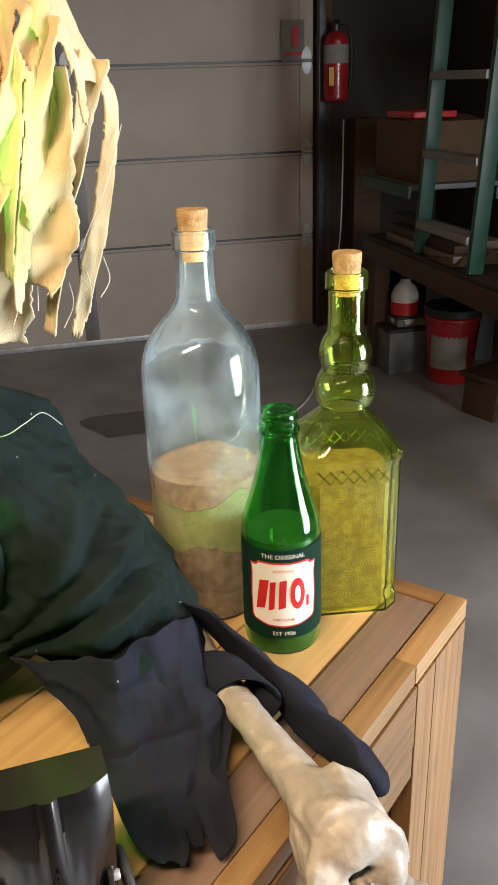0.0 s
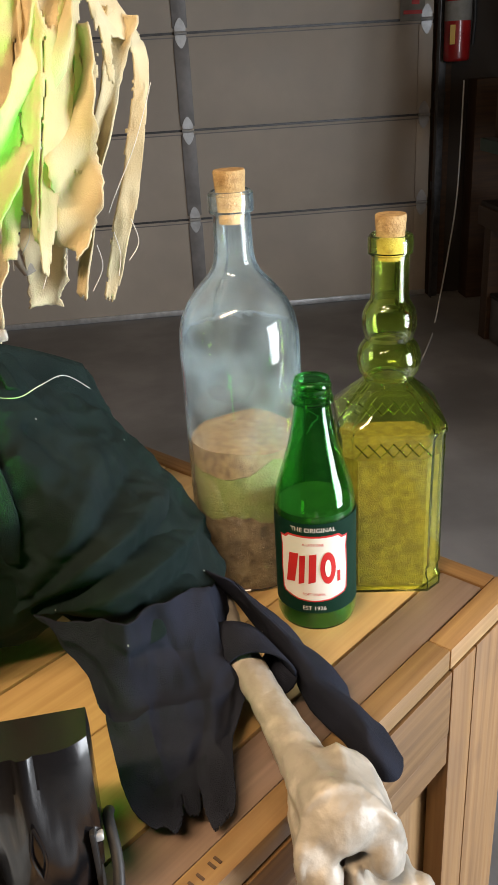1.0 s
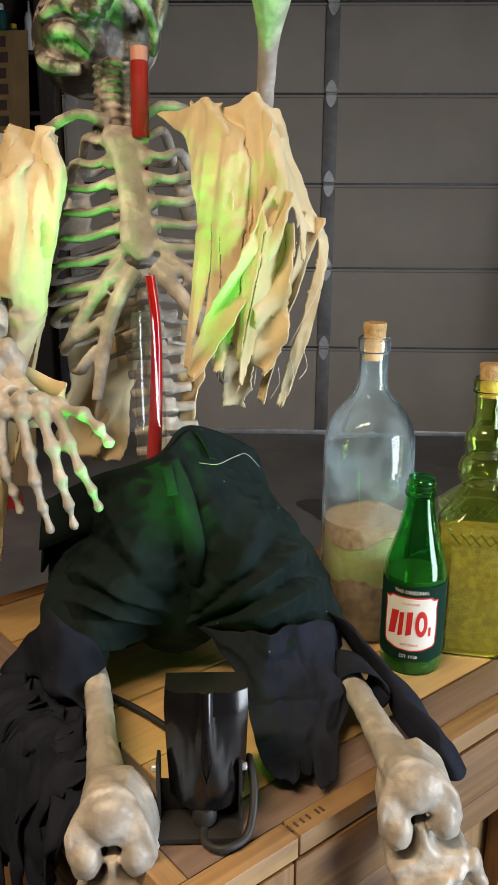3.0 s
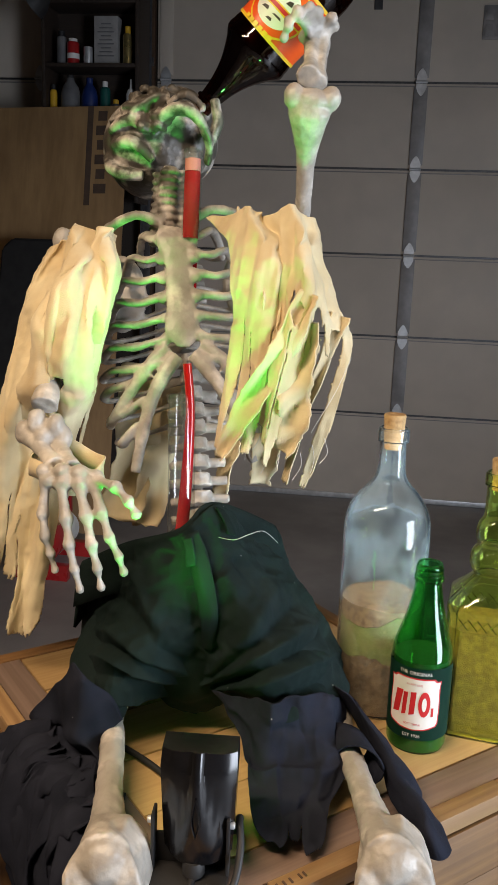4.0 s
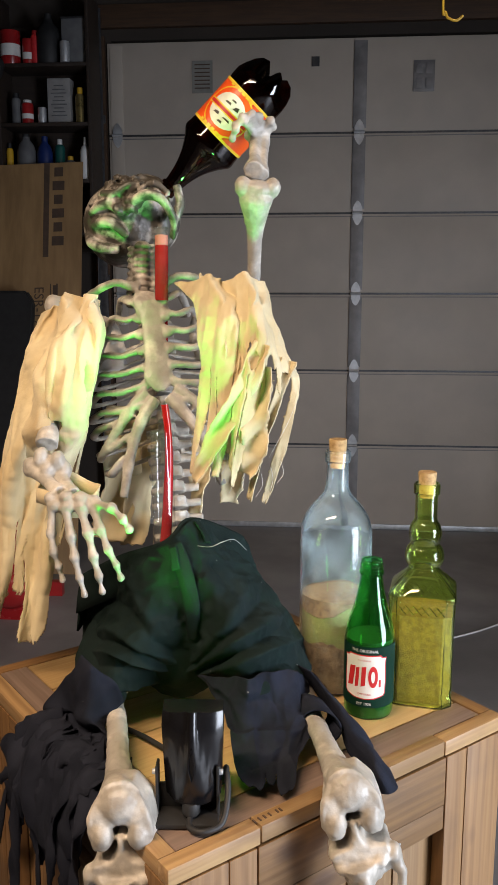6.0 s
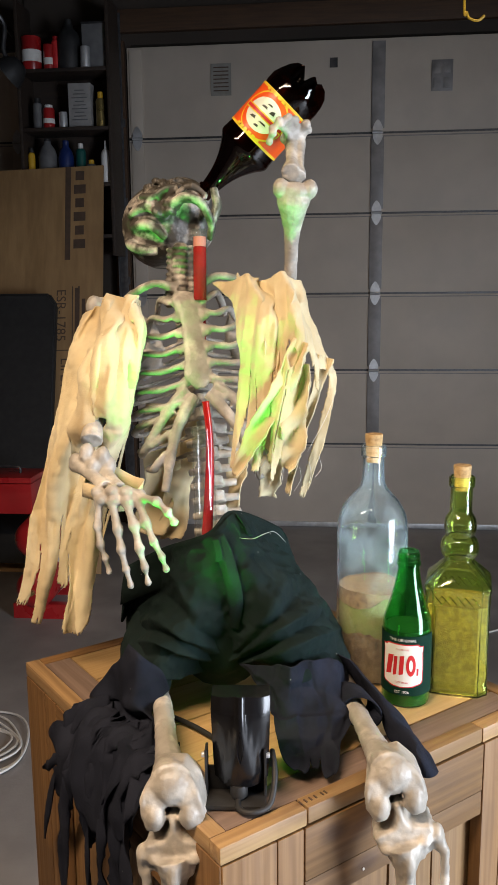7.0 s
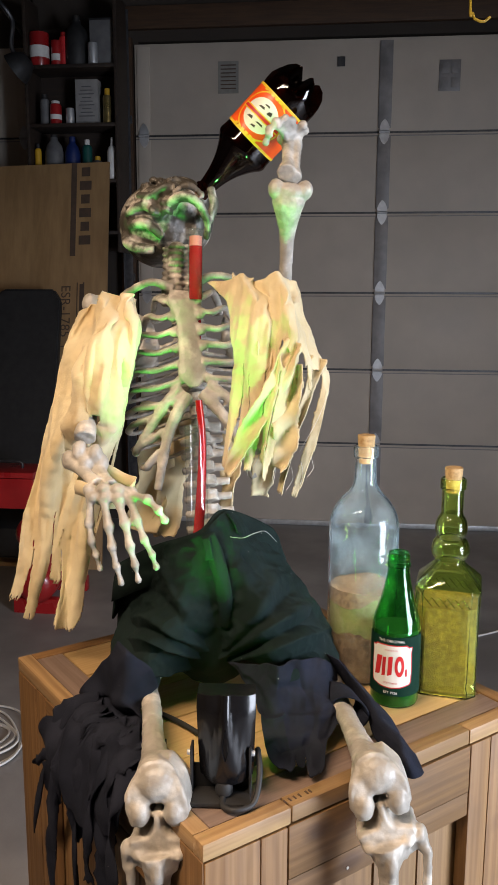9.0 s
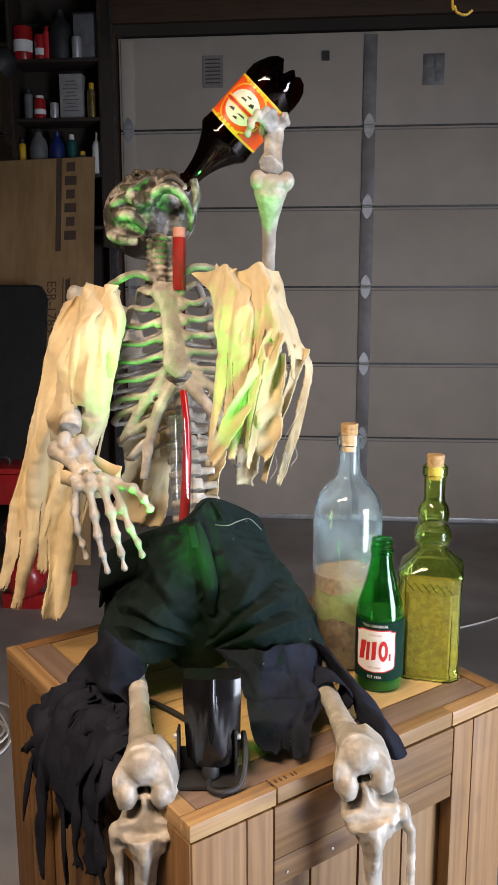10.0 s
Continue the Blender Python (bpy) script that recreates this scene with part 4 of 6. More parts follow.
# ribs and breastbone
WR = [0.054, 0.074, 0.088, 0.097, 0.104, 0.109, 0.111, 0.109, 0.103, 0.094]
for s in (-1, 1):
    for i in range(10):
        ab = 0.95 - 0.066 * i
        if i < 7:
            af = 0.885 - 0.068 * i
            end = [T(s * WR[i] * 0.80, 0.035, af + 0.035 - 0.004 * i), T(s * WR[i] * 0.5, 0.058, af - 0.004), T(s * 0.014, 0.062, af + 0.012)]
        else:
            af = 0.42 - 0.085 * (i - 7)
            end = [T(s * WR[i] * 0.88, 0.030, af + 0.01), T(s * (0.070 + 0.004 * (i - 7)), 0.045, af + 0.015), T(s * (0.040 + 0.010 * (i - 7)), 0.056 - 0.004 * (i - 7), 0.455 - 0.075 * (i - 7))]
        pts = [T(s * 0.014, -0.042, ab), T(s * WR[i] * 0.62, -0.055, ab - 0.02), T(s * WR[i] * 0.98, -0.022, ab - 0.055)] + end
        tube(bm, pts, [0.0052, 0.0052, 0.0060, 0.0070, 0.0078, 0.0080], 30, 8, flat=0.66)
    # rising edge of the ribcage
    tube(bm, [T(s * 0.010, 0.062, 0.50), T(s * 0.026, 0.062, 0.445), T(s * 0.044, 0.056, 0.37), T(s * 0.058, 0.047, 0.27), T(s * 0.070, 0.035, 0.17)], [0.0100, 0.0095, 0.0085, 0.0075, 0.0060], 20, 8)
    tube(bm, [T(s * 0.020, 0.062, 0.53), T(s * 0.045, 0.060, 0.475), T(s * 0.070, 0.050, 0.40), T(s * 0.092, 0.034, 0.34), T(s * 0.100, 0.010, 0.33)], [0.0085, 0.0080, 0.0075, 0.0065, 0.0055], 20, 8)
    # collar bone, shoulder blade
    tube(bm, [T(s * 0.014, 0.056, 0.93), T(s * 0.045, 0.058, 0.965), T(s * 0.075, 0.040, 0.965), T(s * 0.100, 0.012, 0.955)], [0.0085, 0.006, 0.006, 0.008], 16, 8)
    ball(bm, T(s * 0.085, -0.050, 0.82), (0.035, 0.010, 0.055), Matrix((S_, F_, A_)).transposed().to_4x4())
    ball(bm, T(s * 0.112, -0.002, 0.935), (0.018, 0.018, 0.018))
    # hip bone
    ball(bm, T(s * 0.030, 0.0, -0.22), (0.035, 0.02, 0.03), Matrix((S_, F_, A_)).transposed().to_4x4())
tube(bm, [T(0, 0.056, 0.905), T(0, 0.064, 0.86), T(0, 0.067, 0.77), T(0, 0.068, 0.66), T(0, 0.068, 0.57), T(0, 0.067, 0.52)], [0.0225, 0.0275, 0.0165, 0.0180, 0.0225, 0.007], 26, 14, flat=0.34)
for k in range(6):
    for s in (-1, 1):
        ball(bm, T(s * 0.019, 0.064, 0.865 - 0.062 * k), (0.0085, 0.0075, 0.0075), None, 8, 6)

# skull, tipped far back with the jaw open: a smooth braincase behind, knotted bone and the jaw in front
HC, HP = Vector((-0.422, 0.25, 1.742)), 0.00093


def K(x, z, y=0.0):
    """A point by x across, z up and y back from the middle of the head, in units of 0.93 mm."""
    return HC + Vector((float(x), float(y), float(z))) * HP


ball(bm, K(-16, -12, 14), (0.066, 0.070, 0.066), None, 32, 24)
ball(bm, K(14, 22, 6), (0.050, 0.056, 0.047), None, 24, 16)
ball(bm, K(42, 0, 10), (0.030, 0.046, 0.046), None, 20, 14)
# chin and lower jaw
tube(bm, [K(4, 8, -62), K(14, 22, -72), K(32, 33, -78), K(50, 33, -78), K(66, 20, -70), K(76, -2, -55), K(74, -26, -40)], [0.0050, 0.0085, 0.0105, 0.0105, 0.0085, 0.0070, 0.0055], 34, 12, flat=0.7)
tube(bm, [K(76, 0, -48), K(80, 30, -40), K(70, 58, -38)], [0.007, 0.008, 0.006], 14, 9)
tube(bm, [K(6, 6, -60), K(-14, 16, -64), K(-40, 10, -60), K(-62, -4, -44)], [0.0050, 0.0070, 0.0080, 0.0065], 24, 9)
# ridges under the cheeks
tube(bm, [K(-66, -36, -30), K(-52, -52, -48), K(-28, -56, -58), K(-6, -54, -58)], [0.007, 0.0085, 0.0085, 0.006], 22, 9)
tube(bm, [K(-44, 28, -56), K(-22, 30, -66), K(-4, 44, -64), K(16, 50, -60)], [0.0065, 0.006, 0.006, 0.005], 20, 8)
tube(bm, [K(-54, -22, -48), K(-30, -14, -64), K(-12, -20, -66), K(6, -34, -62)], [0.0075, 0.0085, 0.0075, 0.005], 20, 8)
for k in range(9):
    t = k / 8
    ball(bm, K(18 + 46 * t, 41 + 12 * math.sin(math.pi * t), -72 + 8 * abs(t - 0.5)), (0.0032, 0.0036, 0.0062), None, 8, 6)
rk = random.Random(5)
for k in range(80):
    t, ph = rk.uniform(0.25, 0.95) * math.pi, rk.uniform(0.15, 1.20)
    d = Vector((math.cos(t) * math.sin(ph), -math.cos(ph), math.sin(t) * math.sin(ph)))
    c = K(2, -2, 6) + Vector((d.x * 0.064, d.y * 0.068, d.z * 0.062)) * rk.uniform(0.96, 1.08)
    e = Vector((rk.uniform(-1, 1), rk.uniform(-0.4, 0.4), rk.uniform(-1, 1))).normalized() * rk.uniform(0.003, 0.010)
    tube(bm, [c - e, c + d * rk.uniform(0.001, 0.007), c + e], [0.0030, rk.uniform(0.0040, 0.0070), 0.0026], 7, 7)

# raised arm
SR, ER = Vector((-0.216, 0.165, 1.64)), Vector((-0.224, 0.075, 1.777))
tube(bm, [SR, SR.lerp(ER, 0.2), SR.lerp(ER, 0.5), SR.lerp(ER, 0.72), SR.lerp(ER, 0.88), ER, ER + Vector((0, -0.002, 0.008))], [0.012, 0.0095, 0.0095, 0.012, 0.018, 0.024, 0.018], 26, 14, flat=0.72)
for p in ((-0.242, 0.07, 1.79), (-0.204, 0.075, 1.793)):
    ball(bm, p, (0.0115, 0.013, 0.0135))
ball(bm, (-0.223, 0.070, 1.788), (0.020, 0.013, 0.013))
WRIST = Vector((-0.243, 0.165, 1.866))
long_bone(bm, (-0.233, 0.09, 1.814), WRIST, 0.0075, 1.9, 1.5)
long_bone(bm, (-0.221, 0.095, 1.811), WRIST + Vector((0.012, 0.004, 0.0)), 0.0065, 1.6, 1.5)
for dx, dz in ((0, 0), (0.012, 0.004), (-0.010, 0.004), (0.004, 0.012), (-0.006, 0.014), (0.014, 0.014)):
    ball(bm, WRIST + Vector((dx, 0, dz)), (0.008, 0.008, 0.008), None, 8, 6)
finger(bm, [(-0.245, 0.155, 1.871), (-0.259, 0.135, 1.883), (-0.268, 0.125, 1.874), (-0.271, 0.128, 1.857)], 0.0070)
finger(bm, [(-0.241, 0.158, 1.875), (-0.252, 0.135, 1.889), (-0.26, 0.122, 1.885), (-0.267, 0.122, 1.868)], 0.0070)
finger(bm, [(-0.237, 0.16, 1.877), (-0.24, 0.145, 1.892), (-0.248, 0.128, 1.892), (-0.256, 0.122, 1.88)], 0.0065)
finger(bm, [(-0.236, 0.162, 1.875), (-0.225, 0.155, 1.89), (-0.221, 0.165, 1.885)], 0.0070)

# hanging arm and hand
SL, EL = T(-0.130, 0.005, 0.955), Vector((-0.454, 0.01, 1.422))
long_bone(bm, SL, EL, 0.0125, 1.8, 1.3)
ball(bm, SL + Vector((-0.012, -0.02, 0.0)), (0.013, 0.013, 0.016))
for p in ((-0.47, 0.0, 1.391), (-0.443, -0.012, 1.393), (-0.423, -0.005, 1.394), (-0.454, -0.008, 1.408), (-0.432, -0.008, 1.407)):
    ball(bm, p, (0.0105, 0.011, 0.0145))
WL = Vector((-0.399, -0.055, 1.374))
long_bone(bm, (-0.463, 0.0, 1.389), (-0.414, -0.045, 1.373), 0.0085, 1.6, 1.5)
long_bone(bm, (-0.431, 0.0, 1.39), (-0.396, -0.045, 1.375), 0.0075, 1.6, 1.5)
for i in range(4):
    ball(bm, (-0.421, -0.055, 1.369) if i == 0 else (-0.401, -0.058, 1.374) if i == 1 else (-0.383, -0.058, 1.376) if i == 2 else (-0.368, -0.055, 1.374), (0.011, 0.010, 0.009), None, 10, 8)
    ball(bm, (-0.413, -0.062, 1.362) if i == 0 else (-0.396, -0.064, 1.364) if i == 1 else (-0.379, -0.064, 1.367) if i == 2 else (-0.365, -0.06, 1.367), (0.010, 0.009, 0.008), None, 10, 8)
finger(bm, [(-0.418, -0.06, 1.363), (-0.413, -0.07, 1.328), (-0.406, -0.076, 1.306), (-0.398, -0.076, 1.289), (-0.392, -0.074, 1.271)], 0.0072)
finger(bm, [(-0.4, -0.064, 1.364), (-0.385, -0.078, 1.331), (-0.376, -0.086, 1.307), (-0.367, -0.088, 1.283), (-0.359, -0.086, 1.261)], 0.0076)
finger(bm, [(-0.381, -0.064, 1.366), (-0.364, -0.08, 1.339), (-0.352, -0.09, 1.314), (-0.342, -0.092, 1.291), (-0.336, -0.09, 1.27)], 0.0076)
finger(bm, [(-0.367, -0.06, 1.369), (-0.349, -0.078, 1.345), (-0.335, -0.088, 1.325), (-0.322, -0.09, 1.307), (-0.315, -0.088, 1.291)], 0.0072)
finger(bm, [(-0.366, -0.058, 1.373), (-0.339, -0.074, 1.374), (-0.322, -0.082, 1.365), (-0.312, -0.082, 1.353)], 0.0072)

bmesh.ops.transform(bm, matrix=SWAY, verts=bm.verts)

# legs
CONDYLES = [(20, 36), (30, 24), (44, 6), (51, -22), (53, -54), (47, -68), (27, -70), (18, -63), (15.5, -50), (15, -33), (9, -25)]
PLATEAU = [(5, -37), (8.5, -42), (9, -66), (17, -80), (50, -87), (55, -95), (49, -112), (38, -130), (30, -150)]


def slab(bm, o, X, U, D, half, unit, depth, most=9.0):
    """A symmetric outline swept back from the front, its rim rounded over."""
    out = [(x, u) for x, u in half] + [(-x, u) for x, u in half[::-1]]
    n = len(out)
    loops = []
    for inset, d in ((10.0, 0.0105), (6.0, 0.009), (2.5, 0.005), (0.0, -0.002), (0.0, -depth + 0.008), (6.0, -depth)):
        ring = []
        for k in range(n):
            p, q, r = Vector(out[k - 1]), Vector(out[k]), Vector(out[(k + 1) % n])
            nrm = Vector(((r - p).y, -(r - p).x)).normalized()
            w = q + nrm * min(inset, most)
            ring.append(bm.verts.new(o + X * (w.x * unit) + U * (w.y * unit) + D * d))
        loops.append(ring)
    for A, B in zip(loops, loops[1:]):
        for k in range(n):
            bm.faces.new((A[k], A[(k + 1) % n], B[(k + 1) % n], B[k]))
    bm.faces.new(loops[0][::-1])
    bm.faces.new(loops[-1])


for hip, mid, knee, side in ((Vector((-0.316, 0.045, 1.158)), (-0.318, -0.115, 1.12), (-0.274, -0.274, 1.112), -1), (Vector((-0.196, 0.045, 1.169)), (-0.082, -0.063, 1.122), (-0.034, -0.230, 1.112), 1)):
    mid, knee = Vector(mid), Vector(knee)
    d = (knee - mid).normalized()
    acr = Vector((0.994, 0.04, 0.075)) if side < 0 else Vector((0.965, 0.12, 0.20))
    upk = Vector((-0.075, 0.10, 0.99)) if side < 0 else Vector((-0.20, 0.10, 0.97))
    fro = Vector((0.0, -1.0, 0.06))
    ku = 0.00063
    kc = knee + Vector((0, -0.010, 0))
    tube(bm, [hip, mid + (mid - kc) * 0.35, mid, mid.lerp(kc, 0.40), mid.lerp(kc, 0.70), kc + upk * 0.010], [0.0170, 0.0135, 0.0128, 0.0132, 0.0165, 0.0240], 26, 14, flat=0.85)
    slab(bm, kc, acr, upk, fro, CONDYLES, ku, 0.046)
    slab(bm, kc - fro * 0.001, acr, upk, fro, PLATEAU, ku, 0.036, 4.0)
    for c in (-1, 1):
        ball(bm, kc + acr * (c * 0.0190) - upk * 0.026 + fro * 0.004, (0.0115, 0.013, 0.0165), None, 18, 14)
        ball(bm, kc + acr * (c * 0.021) - upk * 0.0715 + fro * 0.002, (0.0105, 0.015, 0.0080), None, 14, 10)
        tube(bm, [kc + acr * (c * 0.018) + upk * 0.014, kc + acr * (c * 0.029) - upk * 0.004 + fro * 0.006, kc + acr * (c * 0.032) - upk * 0.030 + fro * 0.002], [0.005, 0.005, 0.0035], 12, 8)
    ball(bm, kc + upk * 0.004 - fro * 0.002, (0.024, 0.018, 0.022), None, 18, 12)
    top = kc - upk * 0.070 + fro * 0.004
    low = Vector((top.x + 0.016 * side, top.y - 0.002, 0.73))
    tube(bm, [top, top - upk * 0.014, top.lerp(low, 0.12), top.lerp(low, 0.3), top.lerp(low, 0.6), low], [0.026, 0.0215, 0.0150, 0.0112, 0.0105, 0.014], 34, 14, flat=0.75)
    tube(bm, [top - upk * 0.002 + fro * 0.016, top - upk * 0.020 + fro * 0.016, top.lerp(low, 0.2) + fro * 0.009], [0.005, 0.0075, 0.003], 14, 8)
    fo = acr * (0.0365 * side)
    fh = top + fo - fro * 0.004
    ball(bm, fh, (0.0085, 0.0105, 0.0115), None, 14, 10)
    tube(bm, [fh, fh - upk * 0.018 + acr * (0.002 * side), fh - upk * 0.05, low + fo * 0.75], [0.0085, 0.0065, 0.0052, 0.0065], 26, 10)
    tube(bm, [fh - upk * 0.008, fh - upk * 0.016 - fo * 0.35, top - upk * 0.018 + fo * 0.35], [0.0055, 0.004, 0.005], 10, 8)
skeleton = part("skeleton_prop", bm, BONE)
rem = skeleton.modifiers.new("fuse", "REMESH")
rem.mode, rem.voxel_size, rem.use_smooth_shade = "VOXEL", 0.0021, True
sm = skeleton.modifiers.new("soften", "SMOOTH")
sm.factor, sm.iterations = 0.5, 2
gr = bpy.data.textures.new("gnarl", "CLOUDS")
gr.noise_scale, gr.noise_depth = 0.012, 2
gd = skeleton.modifiers.new("gnarl", "DISPLACE")
gd.texture, gd.strength, gd.mid_level = gr, 0.0024, 0.5
tagged(skeleton, "aged plastic bone skeleton prop seated on the crate, drinking", "skeleton")

def torn(rows, start, tongues, nu=130, nv=120, wrinkle=0.008, seed=1.0, holes=(), folds=()):
    """A draped sheet whose lower part is torn into tongues: (from, to, end) along its width; start is where the tears begin."""
    R_ = drape(rows, nu, nv, wrinkle, 22, seed, (2.2, 1, 0.35))
    for j, line in enumerate(R_):
        for i, p in enumerate(line):
            p.y += 0.0022 * noise.noise(Vector((p.x * 130, seed, p.z * 16))) + 0.0012 * noise.noise(p * 90)
    R_ = folded(R_, folds, 0.0007)
    bm = bmesh.new()
    V = [[bm.verts.new(p) for p in line] for line in R_]

    def kept(u, v):
        for hu, hv, ru, rv in holes:
            if ((u - hu) / ru) ** 2 + ((v - hv) / rv) ** 2 < 1 + 0.7 * noise.noise(Vector((u * 20, v * 20, seed))):
                return False
        if v < start + 0.10 * noise.noise(Vector((u * 7, seed, 0))):
            return True
        w_ = u + 0.012 * noise.noise(Vector((v * 9, seed, u * 2))) + 0.004 * noise.noise(Vector((v * 60, seed, 5)))
        for a, b, e in tongues:
            if a <= w_ <= b and v < e:
                k_ = max(0.0, (v - start) / max(0.05, e - start))
                c, h_ = (a + b) / 2, (b - a) / 2 * (1 - 0.55 * k_ ** 3)
                return abs(w_ - c) < h_ and v < e - 0.03 * abs(noise.noise(Vector((u * 70, seed, 2))))
        return False

    for j in range(nv - 1):
        for i in range(nu - 1):
            if kept((i + 0.5) / (nu - 1), (j + 0.5) / (nv - 1)):
                bm.faces.new((V[j][i], V[j][i + 1], V[j + 1][i + 1], V[j + 1][i]))
    bmesh.ops.delete(bm, geom=[v for v in bm.verts if not v.link_faces], context="VERTS")
    return bm


# ---------- trousers ----------
tr = thing("trousers", "torn near-black trousers draped over the crate, green lamplight in their colour", "trousers", (0, 0, 0))
bm = bmesh.new()
tube(bm, [(-0.27, 0.05, 1.282), (-0.262, 0.05, 1.235), (-0.256, 0.05, 1.187), (-0.259, 0.07, 1.148)], [0.092, 0.102, 0.112, 0.098], 20, 28, flat=0.66)
tube(bm, [(-0.334, 0.03, 1.186), (-0.354, -0.03, 1.156), (-0.344, -0.066, 1.14), (-0.328, -0.091, 1.126)], [0.052, 0.042, 0.028, 0.019], 18, 18, flat=0.85)
tube(bm, [(-0.195, 0.03, 1.202), (-0.154, -0.02, 1.181), (-0.121, -0.013, 1.15), (-0.095, -0.027, 1.13)], [0.072, 0.060, 0.044, 0.028], 18, 18, flat=0.85)
body = part("body", bm, TWILL, tr, "near-black twill body with green lamplight in its colour")
rem = body.modifiers.new("fuse", "REMESH")
rem.mode, rem.voxel_size, rem.use_smooth_shade = "VOXEL", 0.005, True
sm = body.modifiers.new("soften", "SMOOTH")
sm.factor, sm.iterations = 0.5, 8
tex = bpy.data.textures.new("folds", "CLOUDS")
tex.noise_scale, tex.noise_depth = 0.055, 2
dis = body.modifiers.new("folds", "DISPLACE")
dis.texture, dis.strength, dis.mid_level = tex, 0.010, 0.5
tex2 = bpy.data.textures.new("creases", "MARBLE")
tex2.noise_scale, tex2.turbulence = 0.045, 12
dis2 = body.modifiers.new("creases", "DISPLACE")
dis2.texture, dis2.strength, dis2.mid_level = tex2, 0.003, 0.5
wb = [(-0.392, 0.0, 1.262), (-0.331, -0.030, 1.300), (-0.267, -0.053, 1.328), (-0.232, -0.032, 1.354), (-0.172, 0.05, 1.306), (-0.226, 0.12, 1.291), (-0.317, 0.13, 1.257), (-0.386, 0.09, 1.238), (-0.392, 0.0, 1.237)]
rows = [[Vector(p) + Vector((0, 0, dz)) + (Vector(p) - Vector((-0.28, 0.04, p[2]))) * k for p in spline(wb, 60)] for dz, k in ((0.006, -0.02), (0.0, 0.0), (-0.014, 0.03), (-0.028, 0.05), (-0.05, 0.07))]
cloth("waistband", grid_mesh(rows), TWILL, tr, "folded waistband", 0.003)
FRONT = [
    [(-0.396, 0.03, 1.218), (-0.332, -0.02, 1.298), (-0.295, -0.045, 1.315), (-0.263, -0.055, 1.331), (-0.232, -0.035, 1.357), (-0.203, 0.015, 1.332), (-0.172, 0.05, 1.306)],
    [(-0.399, 0.03, 1.192), (-0.336, -0.03, 1.267), (-0.292, -0.062, 1.283), (-0.252, -0.068, 1.294), (-0.211, -0.05, 1.317), (-0.182, 0.0, 1.291), (-0.154, 0.06, 1.257)],
    [(-0.397, 0.02, 1.17), (-0.337, -0.045, 1.232), (-0.285, -0.08, 1.247), (-0.242, -0.07, 1.249), (-0.194, -0.072, 1.271), (-0.153, -0.02, 1.255), (-0.121, 0.05, 1.215)],
    [(-0.394, 0.0, 1.153), (-0.339, -0.065, 1.203), (-0.287, -0.092, 1.213), (-0.237, -0.055, 1.2), (-0.177, -0.09, 1.229), (-0.128, -0.045, 1.221), (-0.098, 0.04, 1.185)],
    [(-0.389, -0.03, 1.132), (-0.338, -0.085, 1.176), (-0.296, -0.085, 1.178), (-0.239, -0.04, 1.161), (-0.161, -0.1, 1.196), (-0.116, -0.062, 1.189), (-0.088, 0.02, 1.152)],
    [(-0.372, -0.05, 1.109), (-0.331, -0.1, 1.139), (-0.308, -0.07, 1.139), (-0.244, -0.01, 1.139), (-0.157, -0.1, 1.153), (-0.111, -0.07, 1.154), (-0.082, 0.0, 1.131)]]
# folds that run from the crotch to the hips and across the thighs: ends over the sheet, height, half width
FOLDS = [(0.50, 0.78, 0.05, 0.42, 0.011, 0.032), (0.48, 0.86, 0.04, 0.62, 0.012, 0.036), (0.46, 0.70, 0.10, 0.22, -0.009, 0.036), (0.48, 0.84, 0.06, 0.52, -0.010, 0.026), (0.46, 0.93, 0.10, 0.76, -0.011, 0.030), (0.42, 1.0, 0.16, 0.90, 0.009, 0.034),
         (0.53, 0.78, 0.95, 0.46, 0.012, 0.034), (0.54, 0.72, 0.86, 0.26, 0.010, 0.032), (0.55, 0.86, 0.98, 0.66, 0.012, 0.036), (0.53, 0.75, 0.92, 0.36, -0.011, 0.026), (0.55, 0.82, 0.97, 0.56, -0.011, 0.026), (0.60, 0.95, 0.98, 0.80, -0.010, 0.032), (0.62, 0.30, 0.72, 0.62, 0.008, 0.030), (0.68, 0.25, 0.80, 0.58, -0.008, 0.026), (0.22, 0.18, 0.40, 0.52, 0.006, 0.030), (0.90, 0.20, 0.99, 0.5, 0.008, 0.026)]


def folded(rows, folds, fine=0.0016):
    """Raises and sinks a sheet along its folds, with small creases over all of it."""
    nv, nu = len(rows), len(rows[0])
    out = []
    for j in range(nv):
        line = []
        for i in range(nu):
            u, v = i / (nu - 1), j / (nv - 1)
            a, b = rows[j][min(i + 1, nu - 1)] - rows[j][max(i - 1, 0)], rows[min(j + 1, nv - 1)][i] - rows[max(j - 1, 0)][i]
            nrm = b.cross(a).normalized()
            if nrm.y > 0.2:
                nrm = -nrm
            d = 0.0
            for u0, v0, u1, v1, h_, w_ in folds:
                du, dv = u1 - u0, v1 - v0
                k_ = max(0.0, min(1.0, ((u - u0) * du + (v - v0) * dv) / (du * du + dv * dv)))
                bend_ = 0.018 * math.sin(5 * k_ + 40 * h_)
                q = math.hypot(u - u0 - k_ * du, v - v0 - k_ * dv + bend_) / w_
                d += h_ * math.exp(-abs(q) ** 1.5) * (1 - 0.75 * k_ * k_)
            p = rows[j][i]
            d += fine * (1 - 3 * abs(noise.noise(p * 55))) + 0.6 * fine * noise.noise(p * 130)
            line.append(p + nrm * d)
        out.append(line)
    return out


